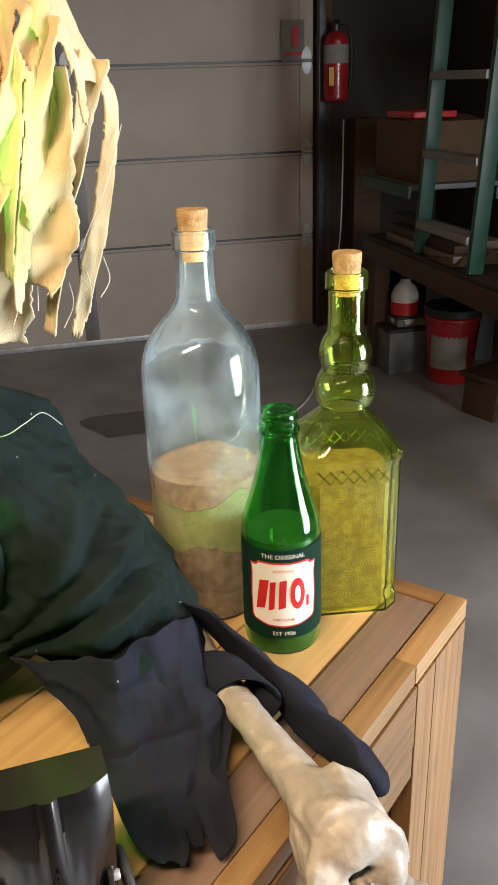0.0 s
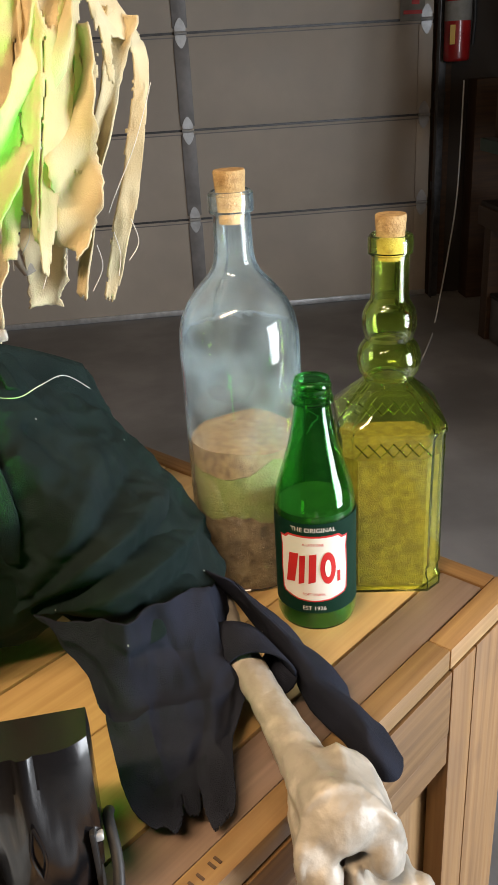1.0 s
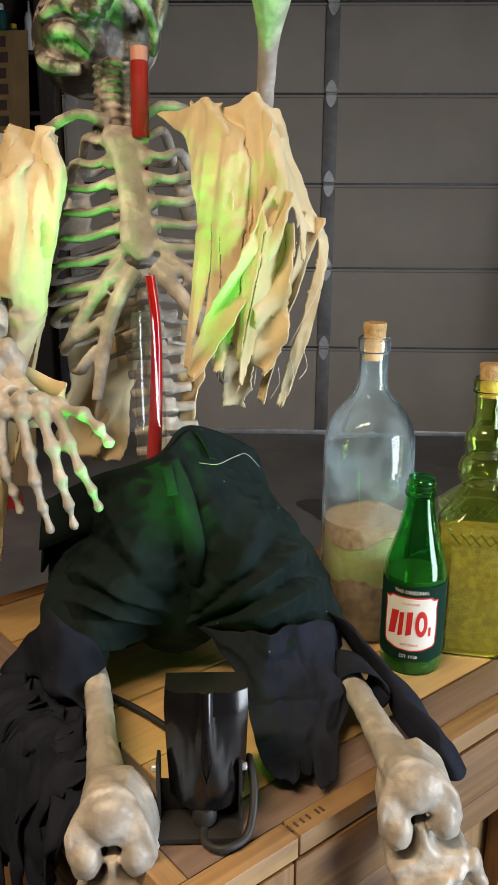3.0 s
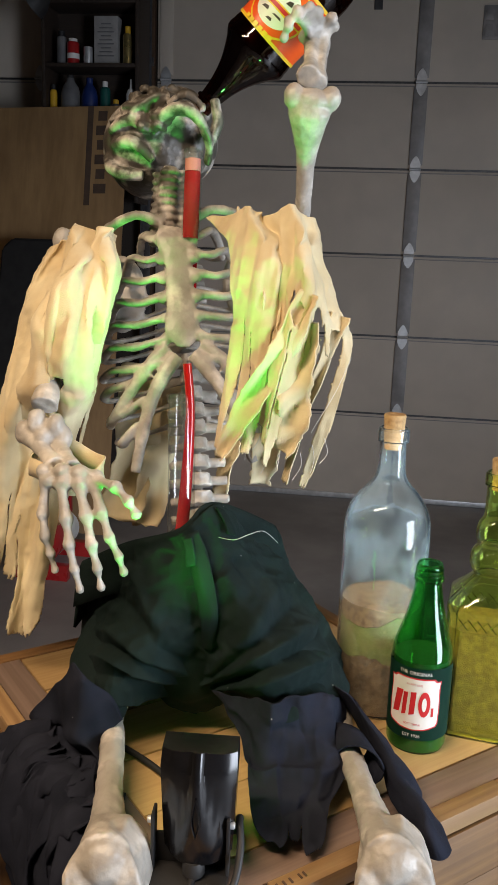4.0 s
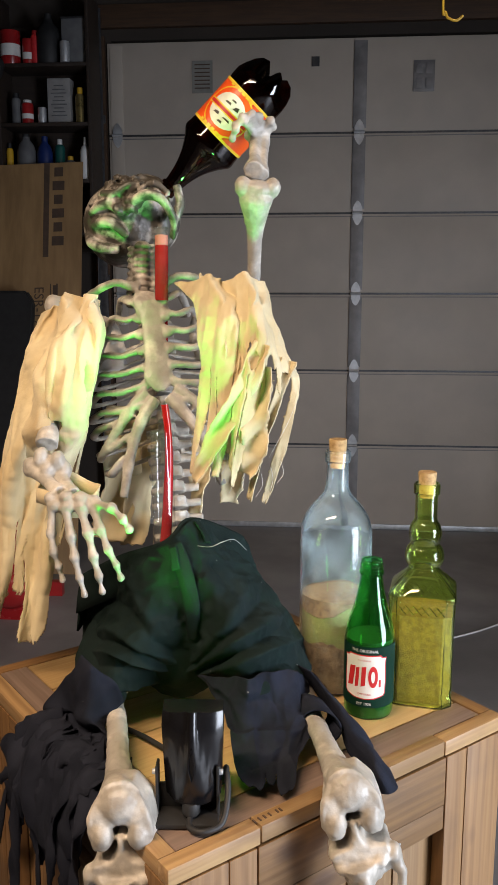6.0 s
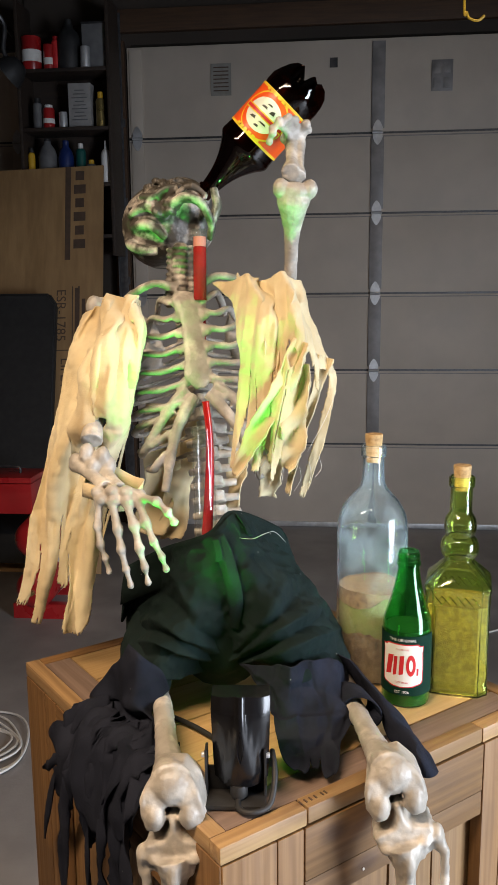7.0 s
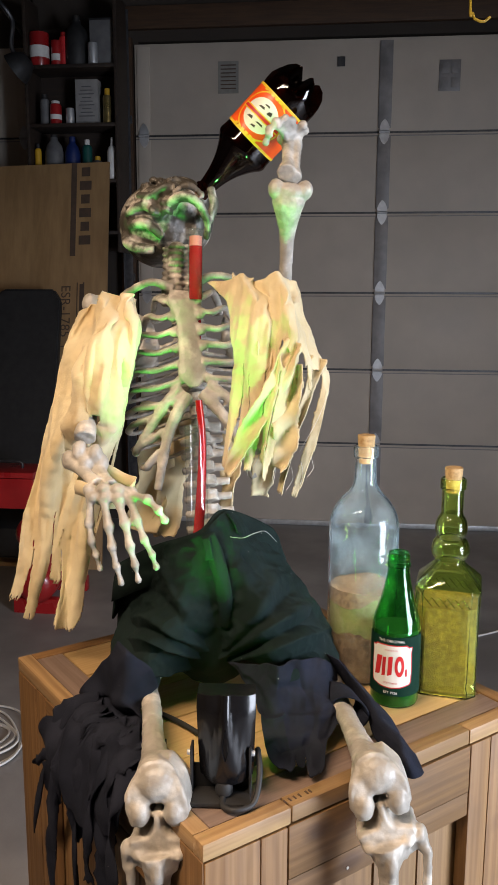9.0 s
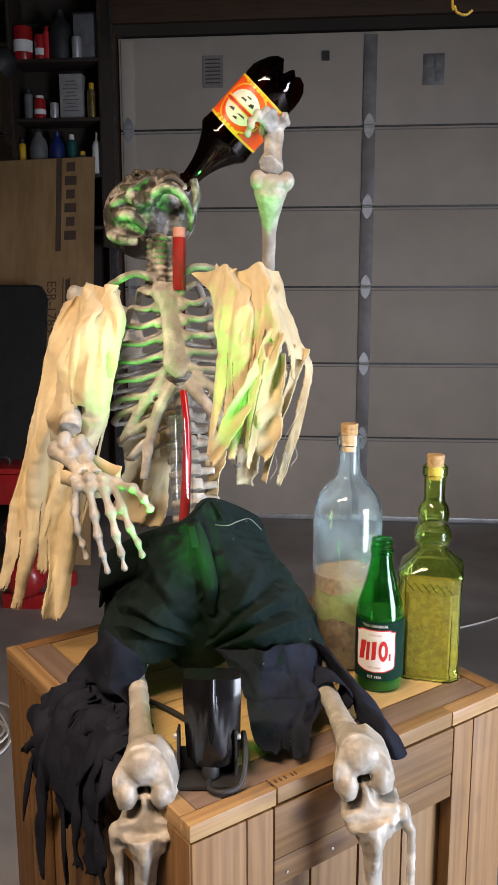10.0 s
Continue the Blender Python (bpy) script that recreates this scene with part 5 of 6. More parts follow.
rows = folded(drape(FRONT, 150, 130, 0.003, 16, 11.0, (0.8, 1, 1.8)), FOLDS)
cloth("front", grid_mesh(rows), TWILL, tr, "creased trouser front", 0.002)
cloth("belt_loop", grid_mesh(drape([[(-0.259, -0.068, 1.33), (-0.249, -0.07, 1.334)], [(-0.254, -0.075, 1.316), (-0.244, -0.076, 1.319)], [(-0.252, -0.078, 1.303), (-0.241, -0.078, 1.306)]], 5, 10, 0.0008, 60)), TWILL, tr, "", 0.002)
cloth("belt_loop", grid_mesh(drape([[(-0.229, -0.04, 1.358), (-0.221, -0.034, 1.353)], [(-0.219, -0.046, 1.345), (-0.212, -0.04, 1.341)], [(-0.214, -0.05, 1.333), (-0.207, -0.044, 1.33)]], 5, 10, 0.0008, 60)), TWILL, tr, "", 0.002)
cloth("fly", grid_mesh(drape([[(-0.262, -0.062, 1.33), (-0.252, -0.064, 1.334), (-0.243, -0.06, 1.338)], [(-0.246, -0.075, 1.297), (-0.237, -0.08, 1.299), (-0.226, -0.075, 1.3)], [(-0.237, -0.078, 1.252), (-0.225, -0.084, 1.255), (-0.216, -0.08, 1.254)], [(-0.236, -0.062, 1.207), (-0.23, -0.066, 1.207), (-0.225, -0.066, 1.207)]], 10, 30, 0.002, 60)), TWILL, tr, "button fly flap", 0.002)
FLAP = [
    [(-0.226, -0.05, 1.152), (-0.16, -0.105, 1.179), (-0.111, -0.078, 1.177), (-0.083, -0.02, 1.144)],
    [(-0.195, -0.09, 1.139), (-0.145, -0.115, 1.146), (-0.102, -0.1, 1.145), (-0.079, -0.06, 1.123)],
    [(-0.178, -0.13, 1.121), (-0.136, -0.14, 1.121), (-0.098, -0.13, 1.122), (-0.07, -0.1, 1.112)],
    [(-0.164, -0.18, 1.111), (-0.133, -0.185, 1.109), (-0.109, -0.18, 1.107), (-0.09, -0.16, 1.106)],
    [(-0.15, -0.215, 1.1), (-0.131, -0.215, 1.097), (-0.111, -0.21, 1.092), (-0.092, -0.2, 1.091)]]
cloth("leg_flap", torn(FLAP, 0.80, [(0.0, 0.42, 1.0), (0.43, 0.58, 0.90), (0.59, 1.0, 0.97)], 100, 100, 0.006, 3.0, (), [(0.1, 0.05, 0.35, 0.8, 0.006, 0.06), (0.5, 0.1, 0.6, 0.9, -0.005, 0.05), (0.75, 0.05, 0.8, 0.6, 0.006, 0.05), (0.0, 0.55, 1.0, 0.45, 0.007, 0.04), (0.2, 0.75, 0.9, 0.65, -0.006, 0.04), (0.3, 0.2, 0.9, 0.35, -0.005, 0.04)]), NAVY, tr, "torn trouser leg lying on the crate")
cloth("leg_flap", grid_mesh(drape([
    [(-0.106, -0.005, 1.16), (-0.09, -0.033, 1.165), (-0.07, -0.052, 1.15), (-0.059, -0.014, 1.12)],
    [(-0.073, -0.016, 1.12), (-0.054, -0.07, 1.135), (-0.04, -0.083, 1.13), (-0.026, -0.044, 1.095)],
    [(-0.042, -0.072, 1.1), (-0.029, -0.12, 1.118), (-0.012, -0.134, 1.115), (-0.0, -0.104, 1.09)],
    [(-0.021, -0.143, 1.092), (-0.009, -0.17, 1.105), (0.004, -0.175, 1.105), (0.018, -0.145, 1.085)],
    [(-0.001, -0.17, 1.075), (0.006, -0.179, 1.08), (0.015, -0.176, 1.08), (0.024, -0.159, 1.075)]], 24, 44, 0.008, 34, 5.0)), NAVY, tr, "torn trouser leg over the crate edge")
ringp = [Vector((-0.072, -0.093, 1.122)) + Vector((0.022 * math.cos(a) * 1.15, -0.020 * math.cos(a) * 0.3, 0.022 * math.sin(a))) for a in np.linspace(0, 2 * math.pi, 25)]
cuffd = Vector((0.016, -0.034, -0.003))
cloth("cuff", grid_mesh([[p + cuffd * k for p in ringp] for k in (-0.5, -0.2, 0.1, 0.5)]), NAVY, tr, "loose band round the thigh bone", 0.002)


def edge(v, out=0.012, z=ZT):
    """A point off the crate's left side, v metres back from the front corner."""
    a = radians(CA)
    return Vector((CF[0] - v * math.sin(a) - out * math.cos(a), CF[1] + v * math.cos(a) - out * math.sin(a), z))


cloth("leg_flap", grid_mesh(drape([
    [(-0.362, -0.103, 1.2), (-0.339, -0.122, 1.19), (-0.319, -0.128, 1.17), (-0.31, -0.114, 1.14)],
    [(-0.428, -0.057, 1.105), (-0.388, -0.099, 1.12), (-0.348, -0.134, 1.128), (-0.328, -0.124, 1.112)],
    [edge(0.34, -0.03, 1.100), edge(0.27, -0.035, 1.104), edge(0.20, -0.045, 1.105), edge(0.15, -0.04, 1.10)],
    [edge(0.335, 0.006, 1.090), edge(0.27, 0.008, 1.095), edge(0.22, 0.008, 1.095), edge(0.13, 0.006, 1.090)],
    [edge(0.37, 0.030, 1.06), edge(0.30, 0.035, 1.05), edge(0.22, 0.03, 1.04), edge(0.14, 0.022, 1.05)],
    [edge(0.38, 0.030, 1.035), edge(0.31, 0.035, 1.00), edge(0.23, 0.035, 0.985), edge(0.16, 0.022, 1.01)]], 40, 44, 0.012, 30, 8.0)), NAVY, tr, "shredded trouser leg hanging over the crate side")
rnd = random.Random(21)
for v, z1, w, sw in ((0.345, 0.855, 0.022, 0.10), (0.335, 0.97, 0.016, 0.09), (0.315, 0.96, 0.026, 0.06), (0.30, 0.82, 0.018, 0.05), (0.285, 0.95, 0.026, 0.05), (0.262, 0.835, 0.020, 0.03), (0.245, 0.93, 0.026, 0.04), (0.225, 0.945, 0.030, 0.03), (0.205, 0.90, 0.024, 0.03), (0.185, 0.905, 0.034, 0.02), (0.160, 0.900, 0.034, 0.01)):
    o = rnd.uniform(0.014, 0.03)
    pts = [edge(v - 0.03, -0.03, 1.104), edge(v - 0.01, 0.006, 1.096), edge(v, o + 0.008, 1.04), edge(v + sw * 0.5, o + 0.012, (1.04 + z1) / 2), edge(v + sw, o + 0.004, z1)]
    cloth("rag_strip", strip(pts, [w * 1.6, w * 1.4, w * 1.1, w, w * 0.55], (-0.66, 0.75, 0), 40, 0.09, rnd.randint(0, 999), 7, 0.30), NAVY, tr)
part("loose_thread", tubed([(-0.225, -0.05, 1.328), (-0.206, -0.06, 1.33), (-0.192, -0.055, 1.335), (-0.18, -0.02, 1.328), (-0.168, 0.02, 1.302)], 0.0003, 30, 5), FLUFF, tr, "pale loose thread")

# ---------- torn shirt ----------
sh = thing("shirt", "shredded cream cotton shirt hanging from the shoulders", "shirt", (0, 0, 0))
sh.matrix_world = SWAY

cloth("sleeve", torn([
    [(-0.332, 0.15, 1.655), (-0.287, 0.12, 1.665), (-0.247, 0.1, 1.671), (-0.215, 0.1, 1.672), (-0.203, 0.13, 1.672)],
    [(-0.292, 0.1, 1.627), (-0.253, 0.06, 1.631), (-0.221, 0.05, 1.632), (-0.19, 0.06, 1.632), (-0.174, 0.1, 1.616)],
    [(-0.275, 0.07, 1.576), (-0.242, 0.035, 1.578), (-0.206, 0.03, 1.579), (-0.17, 0.05, 1.578), (-0.148, 0.08, 1.569)],
    [(-0.264, 0.06, 1.53), (-0.237, 0.03, 1.525), (-0.205, 0.02, 1.527), (-0.168, 0.04, 1.533), (-0.131, 0.08, 1.546)],
    [(-0.261, 0.055, 1.474), (-0.233, 0.03, 1.47), (-0.205, 0.02, 1.473), (-0.175, 0.035, 1.471), (-0.134, 0.075, 1.474)],
    [(-0.268, 0.05, 1.406), (-0.238, 0.035, 1.406), (-0.205, 0.03, 1.4), (-0.179, 0.04, 1.39), (-0.148, 0.07, 1.368)]],
    0.50, [(0.0, 0.15, 1.0), (0.16, 0.27, 0.96), (0.275, 0.40, 0.99), (0.405, 0.53, 0.93), (0.535, 0.64, 1.0), (0.65, 0.74, 0.80), (0.77, 0.83, 0.62), (0.905, 0.985, 1.0)],
    150, 130, 0.009, 2.0, ((0.56, 0.42, 0.03, 0.07), (0.72, 0.50, 0.03, 0.09), (0.86, 0.56, 0.04, 0.08)), ((0.30, 0.02, 0.26, 0.6, 0.010, 0.05), (0.45, 0.0, 0.42, 0.5, -0.012, 0.04), (0.62, 0.0, 0.66, 0.55, 0.012, 0.05), (0.8, 0.1, 0.9, 0.5, -0.008, 0.05))), CREAM, sh, "cream sleeve over the raised arm")
strips_r = [
    ([(-0.185, 0.026, 1.594), (-0.203, 0.018, 1.534), (-0.232, 0.022, 1.457), (-0.253, 0.03, 1.397)], [0.020, 0.028, 0.026, 0.012]),
    ([(-0.182, 0.04, 1.563), (-0.182, 0.028, 1.493), (-0.178, 0.03, 1.454), (-0.184, 0.035, 1.415)], [0.026, 0.034, 0.034, 0.018]),
    ([(-0.151, 0.07, 1.574), (-0.159, 0.06, 1.523), (-0.17, 0.06, 1.449), (-0.178, 0.06, 1.377)], [0.022, 0.012, 0.008, 0.010]),
    ([(-0.212, 0.085, 1.478), (-0.207, 0.085, 1.419), (-0.208, 0.085, 1.362)], [0.036, 0.034, 0.026]),
    ([(-0.224, 0.06, 1.625), (-0.228, 0.04, 1.593), (-0.221, 0.03, 1.555), (-0.213, 0.028, 1.516)], [0.016, 0.020, 0.016, 0.006]),
]
for k in range(9):
    part("loose_thread", tubed([(-0.13, 0.062, 1.531), (-0.14, 0.05, 1.491), (-0.154, 0.045, 1.454), (-0.158, 0.046, 1.442)] if k == 0 else [Vector((-0.178, 0.04, 1.42)) + Vector((0.012 * (k - 5), 0, 0.01 * (k % 3))), Vector((-0.175, 0.04, 1.403)) + Vector((0.013 * (k - 5), 0.004, 0.01 * (k % 3))), Vector((-0.179, 0.04, 1.386)) + Vector((0.0125 * (k - 5) + 0.004 * math.sin(k * 2), 0.0, 0.012 * (k % 3)))], 0.00035, 16, 5), FLUFF, sh)
for k, (p, w) in enumerate(strips_r):
    cloth("rag_strip", strip(p, w, (1, -0.25, 0), 40, 0.30, 40 + k), CREAM, sh)
for k, (p, w) in enumerate([([(-0.305, 0.16, 1.65), (-0.294, 0.16, 1.659), (-0.299, 0.17, 1.672)], [0.02, 0.012, 0.004]), ([(-0.222, 0.12, 1.657), (-0.215, 0.12, 1.663), (-0.213, 0.13, 1.674)], [0.018, 0.01, 0.003]), ([(-0.27, 0.13, 1.653), (-0.259, 0.13, 1.658), (-0.247, 0.13, 1.664)], [0.02, 0.012, 0.003])]):
    cloth("frayed_corner", strip(p, w, (1, 0, 0.3), 14, 0.2, 90 + k), CREAM, sh)
cloth("sleeve", torn([
    [(-0.429, 0.13, 1.613), (-0.452, 0.12, 1.617), (-0.478, 0.12, 1.609), (-0.52, 0.15, 1.587)],
    [(-0.412, 0.1, 1.573), (-0.431, 0.06, 1.575), (-0.464, 0.06, 1.567), (-0.52, 0.11, 1.546)],
    [(-0.412, 0.08, 1.517), (-0.424, 0.03, 1.522), (-0.46, 0.03, 1.514), (-0.524, 0.09, 1.498)],
    [(-0.416, 0.07, 1.461), (-0.428, 0.025, 1.459), (-0.462, 0.025, 1.454), (-0.527, 0.07, 1.45)],
    [(-0.426, 0.07, 1.402), (-0.445, 0.05, 1.405), (-0.492, 0.05, 1.388), (-0.537, 0.07, 1.374)],
    [(-0.435, 0.07, 1.317), (-0.463, 0.07, 1.316), (-0.508, 0.06, 1.299), (-0.545, 0.07, 1.286)],
    [(-0.442, 0.065, 1.23), (-0.463, 0.06, 1.222), (-0.507, 0.06, 1.212), (-0.546, 0.06, 1.21)],
    [(-0.421, 0.055, 1.119), (-0.472, 0.05, 1.118), (-0.52, 0.05, 1.116), (-0.561, 0.05, 1.132)]],
    0.76, [(0.0, 0.10, 0.80), (0.11, 0.50, 1.0), (0.505, 0.63, 0.90), (0.635, 0.82, 0.985), (0.825, 1.0, 0.95)],
    120, 170, 0.010, 4.0, ((0.5, 0.47, 0.10, 0.035), (0.10, 0.66, 0.025, 0.10)), ((0.20, 0.0, 0.16, 0.5, 0.012, 0.07), (0.42, 0.02, 0.40, 0.42, -0.012, 0.06), (0.62, 0.0, 0.60, 0.45, 0.012, 0.07), (0.82, 0.05, 0.85, 0.6, -0.010, 0.06), (0.9, 0.25, 0.45, 0.45, 0.010, 0.05), (0.3, 0.5, 0.25, 1.0, 0.010, 0.06), (0.52, 0.5, 0.55, 1.0, -0.012, 0.05), (0.75, 0.5, 0.72, 1.0, 0.012, 0.06))), CREAM, sh, "cream sleeve over the lowered arm")
ringp = [Vector((-0.411, -0.02, 1.369)) + Vector((0.041 * math.cos(a), 0.030 * math.sin(a), 0.010 * math.sin(a) + 0.005 * math.cos(3 * a))) for a in np.linspace(0, 2 * math.pi, 33)]
cloth("cuff", grid_mesh([[p + Vector((0.004 * k * math.sin(5 * k), 0, k * 0.020)) for p in ringp] for k in (-0.5, 0.0, 0.5)]), CREAM, sh, "torn cuff round the wrist")
for k, (p, w) in enumerate([([(-0.394, 0.2, 1.457), (-0.386, 0.17, 1.351), (-0.388, 0.15, 1.257)], [0.05, 0.06, 0.05]), ([(-0.355, 0.21, 1.439), (-0.355, 0.18, 1.34), (-0.353, 0.16, 1.251)], [0.04, 0.045, 0.035]), ([(-0.27, 0.2, 1.443), (-0.262, 0.18, 1.372), (-0.264, 0.17, 1.299)], [0.035, 0.035, 0.014])]):
    cloth("rag_strip", strip(p, w, (1, 0, 0), 30, 0.2, 75 + k), CREAM, sh, "torn shirt back hanging behind the ribs")

# ---------- tubes of red liquid ----------
tt = thing("throat_tube", "clear acrylic throat tube filled with red liquid", "tube", (0, 0, 0), "liquid tubes")
tt.matrix_world = SWAY
a, b = Vector((-0.362, 0.165, 1.728)), Vector((-0.347, 0.15, 1.624))
part("tube_wall", tubed([a, a.lerp(b, 0.5), b], 0.0112, 8, 20), TUBE, tt, "clear tube")
part("liquid", tubed([a.lerp(b, 0.24), a.lerp(b, 0.6), b.lerp(a, 0.02)], 0.0098, 8, 16), REDLIQ, tt, "red liquid")
part("foam", tubed([a.lerp(b, 0.10), a.lerp(b, 0.17), a.lerp(b, 0.235)], 0.0097, 6, 16), PINKLIQ, tt, "pink foam")
gt = thing("belly_tube", "wide clear acrylic tube with a red inner hose", "tube", (0, 0, 0), "liquid tubes")
gt.matrix_world = SWAY
a, b = Vector((-0.308, 0.045, 1.457)), Vector((-0.279, 0.015, 1.297))
part("tube_wall", tubed([a, a.lerp(b, 0.5), b], 0.0155, 8, 24), TUBE, gt, "clear tube")
part("liquid", tubed([(-0.307, 0.04, 1.494), (-0.295, 0.035, 1.445), (-0.286, 0.025, 1.377), b.lerp(a, 0.02)], [0.0050, 0.0050, 0.0065, 0.0080], 24, 14), REDLIQ, gt, "red liquid hose")
bp = thing("chest_tube", "narrow red hose running behind the breastbone", "tube", (0, 0, 0), "liquid tubes")
bp.matrix_world = SWAY
part("liquid", tubed([(-0.347, 0.165, 1.624), (-0.345, 0.168, 1.604), (-0.342, 0.178, 1.565)], 0.0060, 16, 12), REDLIQ, bp)

# ---------- brown bottle at the mouth ----------
bm0, bm1 = Vector((-0.374, 0.225, 1.783)), Vector((-0.231, 0.205, 1.965))
ax = (bm1 - bm0).normalized()
LB = (bm1 - bm0).length
q = ax.to_track_quat("Z", "Y").to_matrix().to_4x4()
brown = new("brown_bottle")
brown.empty_display_size = 0.05
brown.matrix_world = SWAY @ Matrix.Translation(bm0) @ q
tagged(brown, "upturned brown plastic bottle with an orange label", "bottle")
RB = 0.0435
k = LB / 0.27
prof = [(0.010, 0.0), (0.0125, 0.001), (0.0125, 0.010), (0.0155, 0.011), (0.0155, 0.014), (0.0128, 0.016)] + [(r, z * k) for r, z in smooth_profile([(0.0130, 0.020), (0.0165, 0.045), (0.0235, 0.070), (0.0345, 0.093), (0.0440, 0.108), (RB, 0.120)], 16)] + [(RB, 0.125 * k), (RB - 0.001, 0.13 * k), (RB - 0.001, 0.215 * k), (RB, 0.22 * k), (RB, 0.235 * k)]
bm = lathe(prof, 50)
bm.verts.ensure_lookup_table()
last = [v for v in bm.verts if abs(v.co.z - 0.235 * k) < 1e-6]
prev = last
for z, s in ((0.248, 0.97), (0.262, 0.88), (0.272, 0.70), (0.276, 0.45), (0.262, 0.12)):
    ring = []
    for v in last:
        a = math.atan2(v.co.y, v.co.x)
        lobe = (0.5 + 0.5 * math.cos(5 * a)) ** 0.6
        zz = z - (0.028 * (1 - lobe) if 0.25 < z < 0.275 else 0.0) - (0.03 * (1 - lobe) if z >= 0.275 else 0)
        rr = RB * s * (1 - 0.10 * (1 - lobe))
        ring.append(bm.verts.new((rr * math.cos(a), rr * math.sin(a), zz * k)))
    for i in range(len(ring)):
        bm.faces.new((prev[i], prev[(i + 1) % len(ring)], ring[(i + 1) % len(ring)], ring[i]))
    prev = ring
bm.faces.new(prev)
part("bottle_wall", bm, GLASS_BROWN, brown, "dark brown plastic")
part("contents", lathe([(0, 0.02), (0.009, 0.02), (0.0095, 0.03)] + [(r * 0.86, z * k) for r, z in smooth_profile([(0.0135, 0.040), (0.0235, 0.070), (0.0345, 0.093), (0.0440, 0.108), (RB, 0.120)], 10)] + [(RB * 0.86, 0.236 * k), (0, 0.236 * k)], 32), surf("dark_cola", (0.02, 0.008, 0.004), (0.03, 0.01, 0.005), 10, 0.3, 0), brown, "dark contents")


def wrap(name, z0, z1, r, a0, a1, material, n=40, label=""):
    rows = [[(r * math.cos(a), r * math.sin(a), z) for a in np.linspace(a0, a1, n)] for z in np.linspace(z0, z1, 3)]
    return part(name, grid_mesh(rows), material, brown, label)


inv = brown.matrix_world.inverted()
towards = inv @ Vector((-0.176, -0.6, 1.75))
face = math.atan2(towards.y, towards.x)
wrap("label", 0.131 * k, 0.214 * k, RB + 0.0002, 0, 2 * math.pi, LABEL_ORANGE, 64, "glossy orange label")
wrap("label_edge", 0.131 * k, 0.1355 * k, RB + 0.0006, 0, 2 * math.pi, LABEL_YELLOW, 64)
wrap("label_edge", 0.2095 * k, 0.214 * k, RB + 0.0006, 0, 2 * math.pi, LABEL_YELLOW, 64)


def on_label(name, shape, material, lift):
    """A flat outline (u round the bottle, v along it) laid on the brown bottle's label."""
    bm = bmesh.new()
    f = bm.faces.new([bm.verts.new((u, v, 0)) for u, v in shape])
    bmesh.ops.triangulate(bm, faces=[f])
    for _ in range(3):
        e = [e for e in bm.edges if e.calc_length() > 0.008]
        if e:
            bmesh.ops.subdivide_edges(bm, edges=e, cuts=1)
            bmesh.ops.triangulate(bm, faces=bm.faces)
    for v in bm.verts:
        a = face + v.co.x / RB
        v.co = Vector(((RB + lift) * math.cos(a), (RB + lift) * math.sin(a), v.co.y))
    return part(name, bm, material, brown)


def oval(cu, cv, ru, rv, n=24):
    return [(cu + ru * math.cos(2 * math.pi * i / n), cv + rv * math.sin(2 * math.pi * i / n)) for i in range(n)]


cz = 0.1725 * k
on_label("mark", oval(-0.010, cz, 0.038, 0.0345), LABEL_YELLOW, 0.0008)
on_label("mark", oval(-0.010, cz, 0.0355, 0.032), LABEL_ORANGE, 0.0012)
on_label("mark", oval(-0.011, cz, 0.0275, 0.0245), LABEL_WHITE, 0.0016)
on_label("mark", [(-0.045, cz - 0.006), (0.026, cz - 0.004), (0.026, cz + 0.004), (-0.045, cz + 0.002)], LABEL_YELLOW, 0.0020)
on_label("mark", [(-0.043, cz - 0.0042), (0.024, cz - 0.0022), (0.024, cz + 0.0022), (-0.043, cz + 0.0002)], LABEL_RED, 0.0024)
for u, v, du, dv in ((-0.022, 0.008, 0.011, 0.004), (-0.006, 0.007, 0.008, 0.007), (-0.016, 0.015, 0.009, 0.003), (-0.026, -0.013, 0.010, 0.005), (-0.010, -0.011, 0.013, 0.003), (-0.013, -0.019, 0.008, 0.004)):
    on_label("mark", [(u, cz + v), (u + du, cz + v + 0.2 * dv), (u + 0.8 * du, cz + v + dv), (u + 0.2 * du, cz + v + 0.7 * dv)], LABEL_BLACK, 0.0021)
for i in range(6):
    u = -0.034 + 0.0075 * i
    on_label("print_bar", [(u, cz - 0.0345), (u + 0.0055, cz - 0.0345), (u + 0.0055, cz - 0.029), (u, cz - 0.029)], LABEL_YELLOW, 0.0020)
    on_label("print_bar", [(u, cz + 0.030), (u + 0.0055, cz + 0.030), (u + 0.0055, cz + 0.0345), (u, cz + 0.0345)], LABEL_YELLOW, 0.0020)


# ---------- shelves between the doors ----------
YS = 4.42
shelf = thing("shelf_unit", "dark wooden shelf unit against the wall, crowded", "shelf", (0, 0, 0))
for x in (-2.100, -1.525):
    part("side_board", boxed((x, YS, 2.66), (0.022, 0.24, 1.55), 0.003), DIMWOOD, shelf)
part("back_board", boxed((-1.810, YS + 0.125, 2.60), (0.59, 0.01, 1.4)), DIMWOOD, shelf)
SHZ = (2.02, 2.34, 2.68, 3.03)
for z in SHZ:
    part("shelf_board", boxed((-1.812, YS, z - 0.011), (0.552, 0.235, 0.022), 0.003), DIMWOOD, shelf)


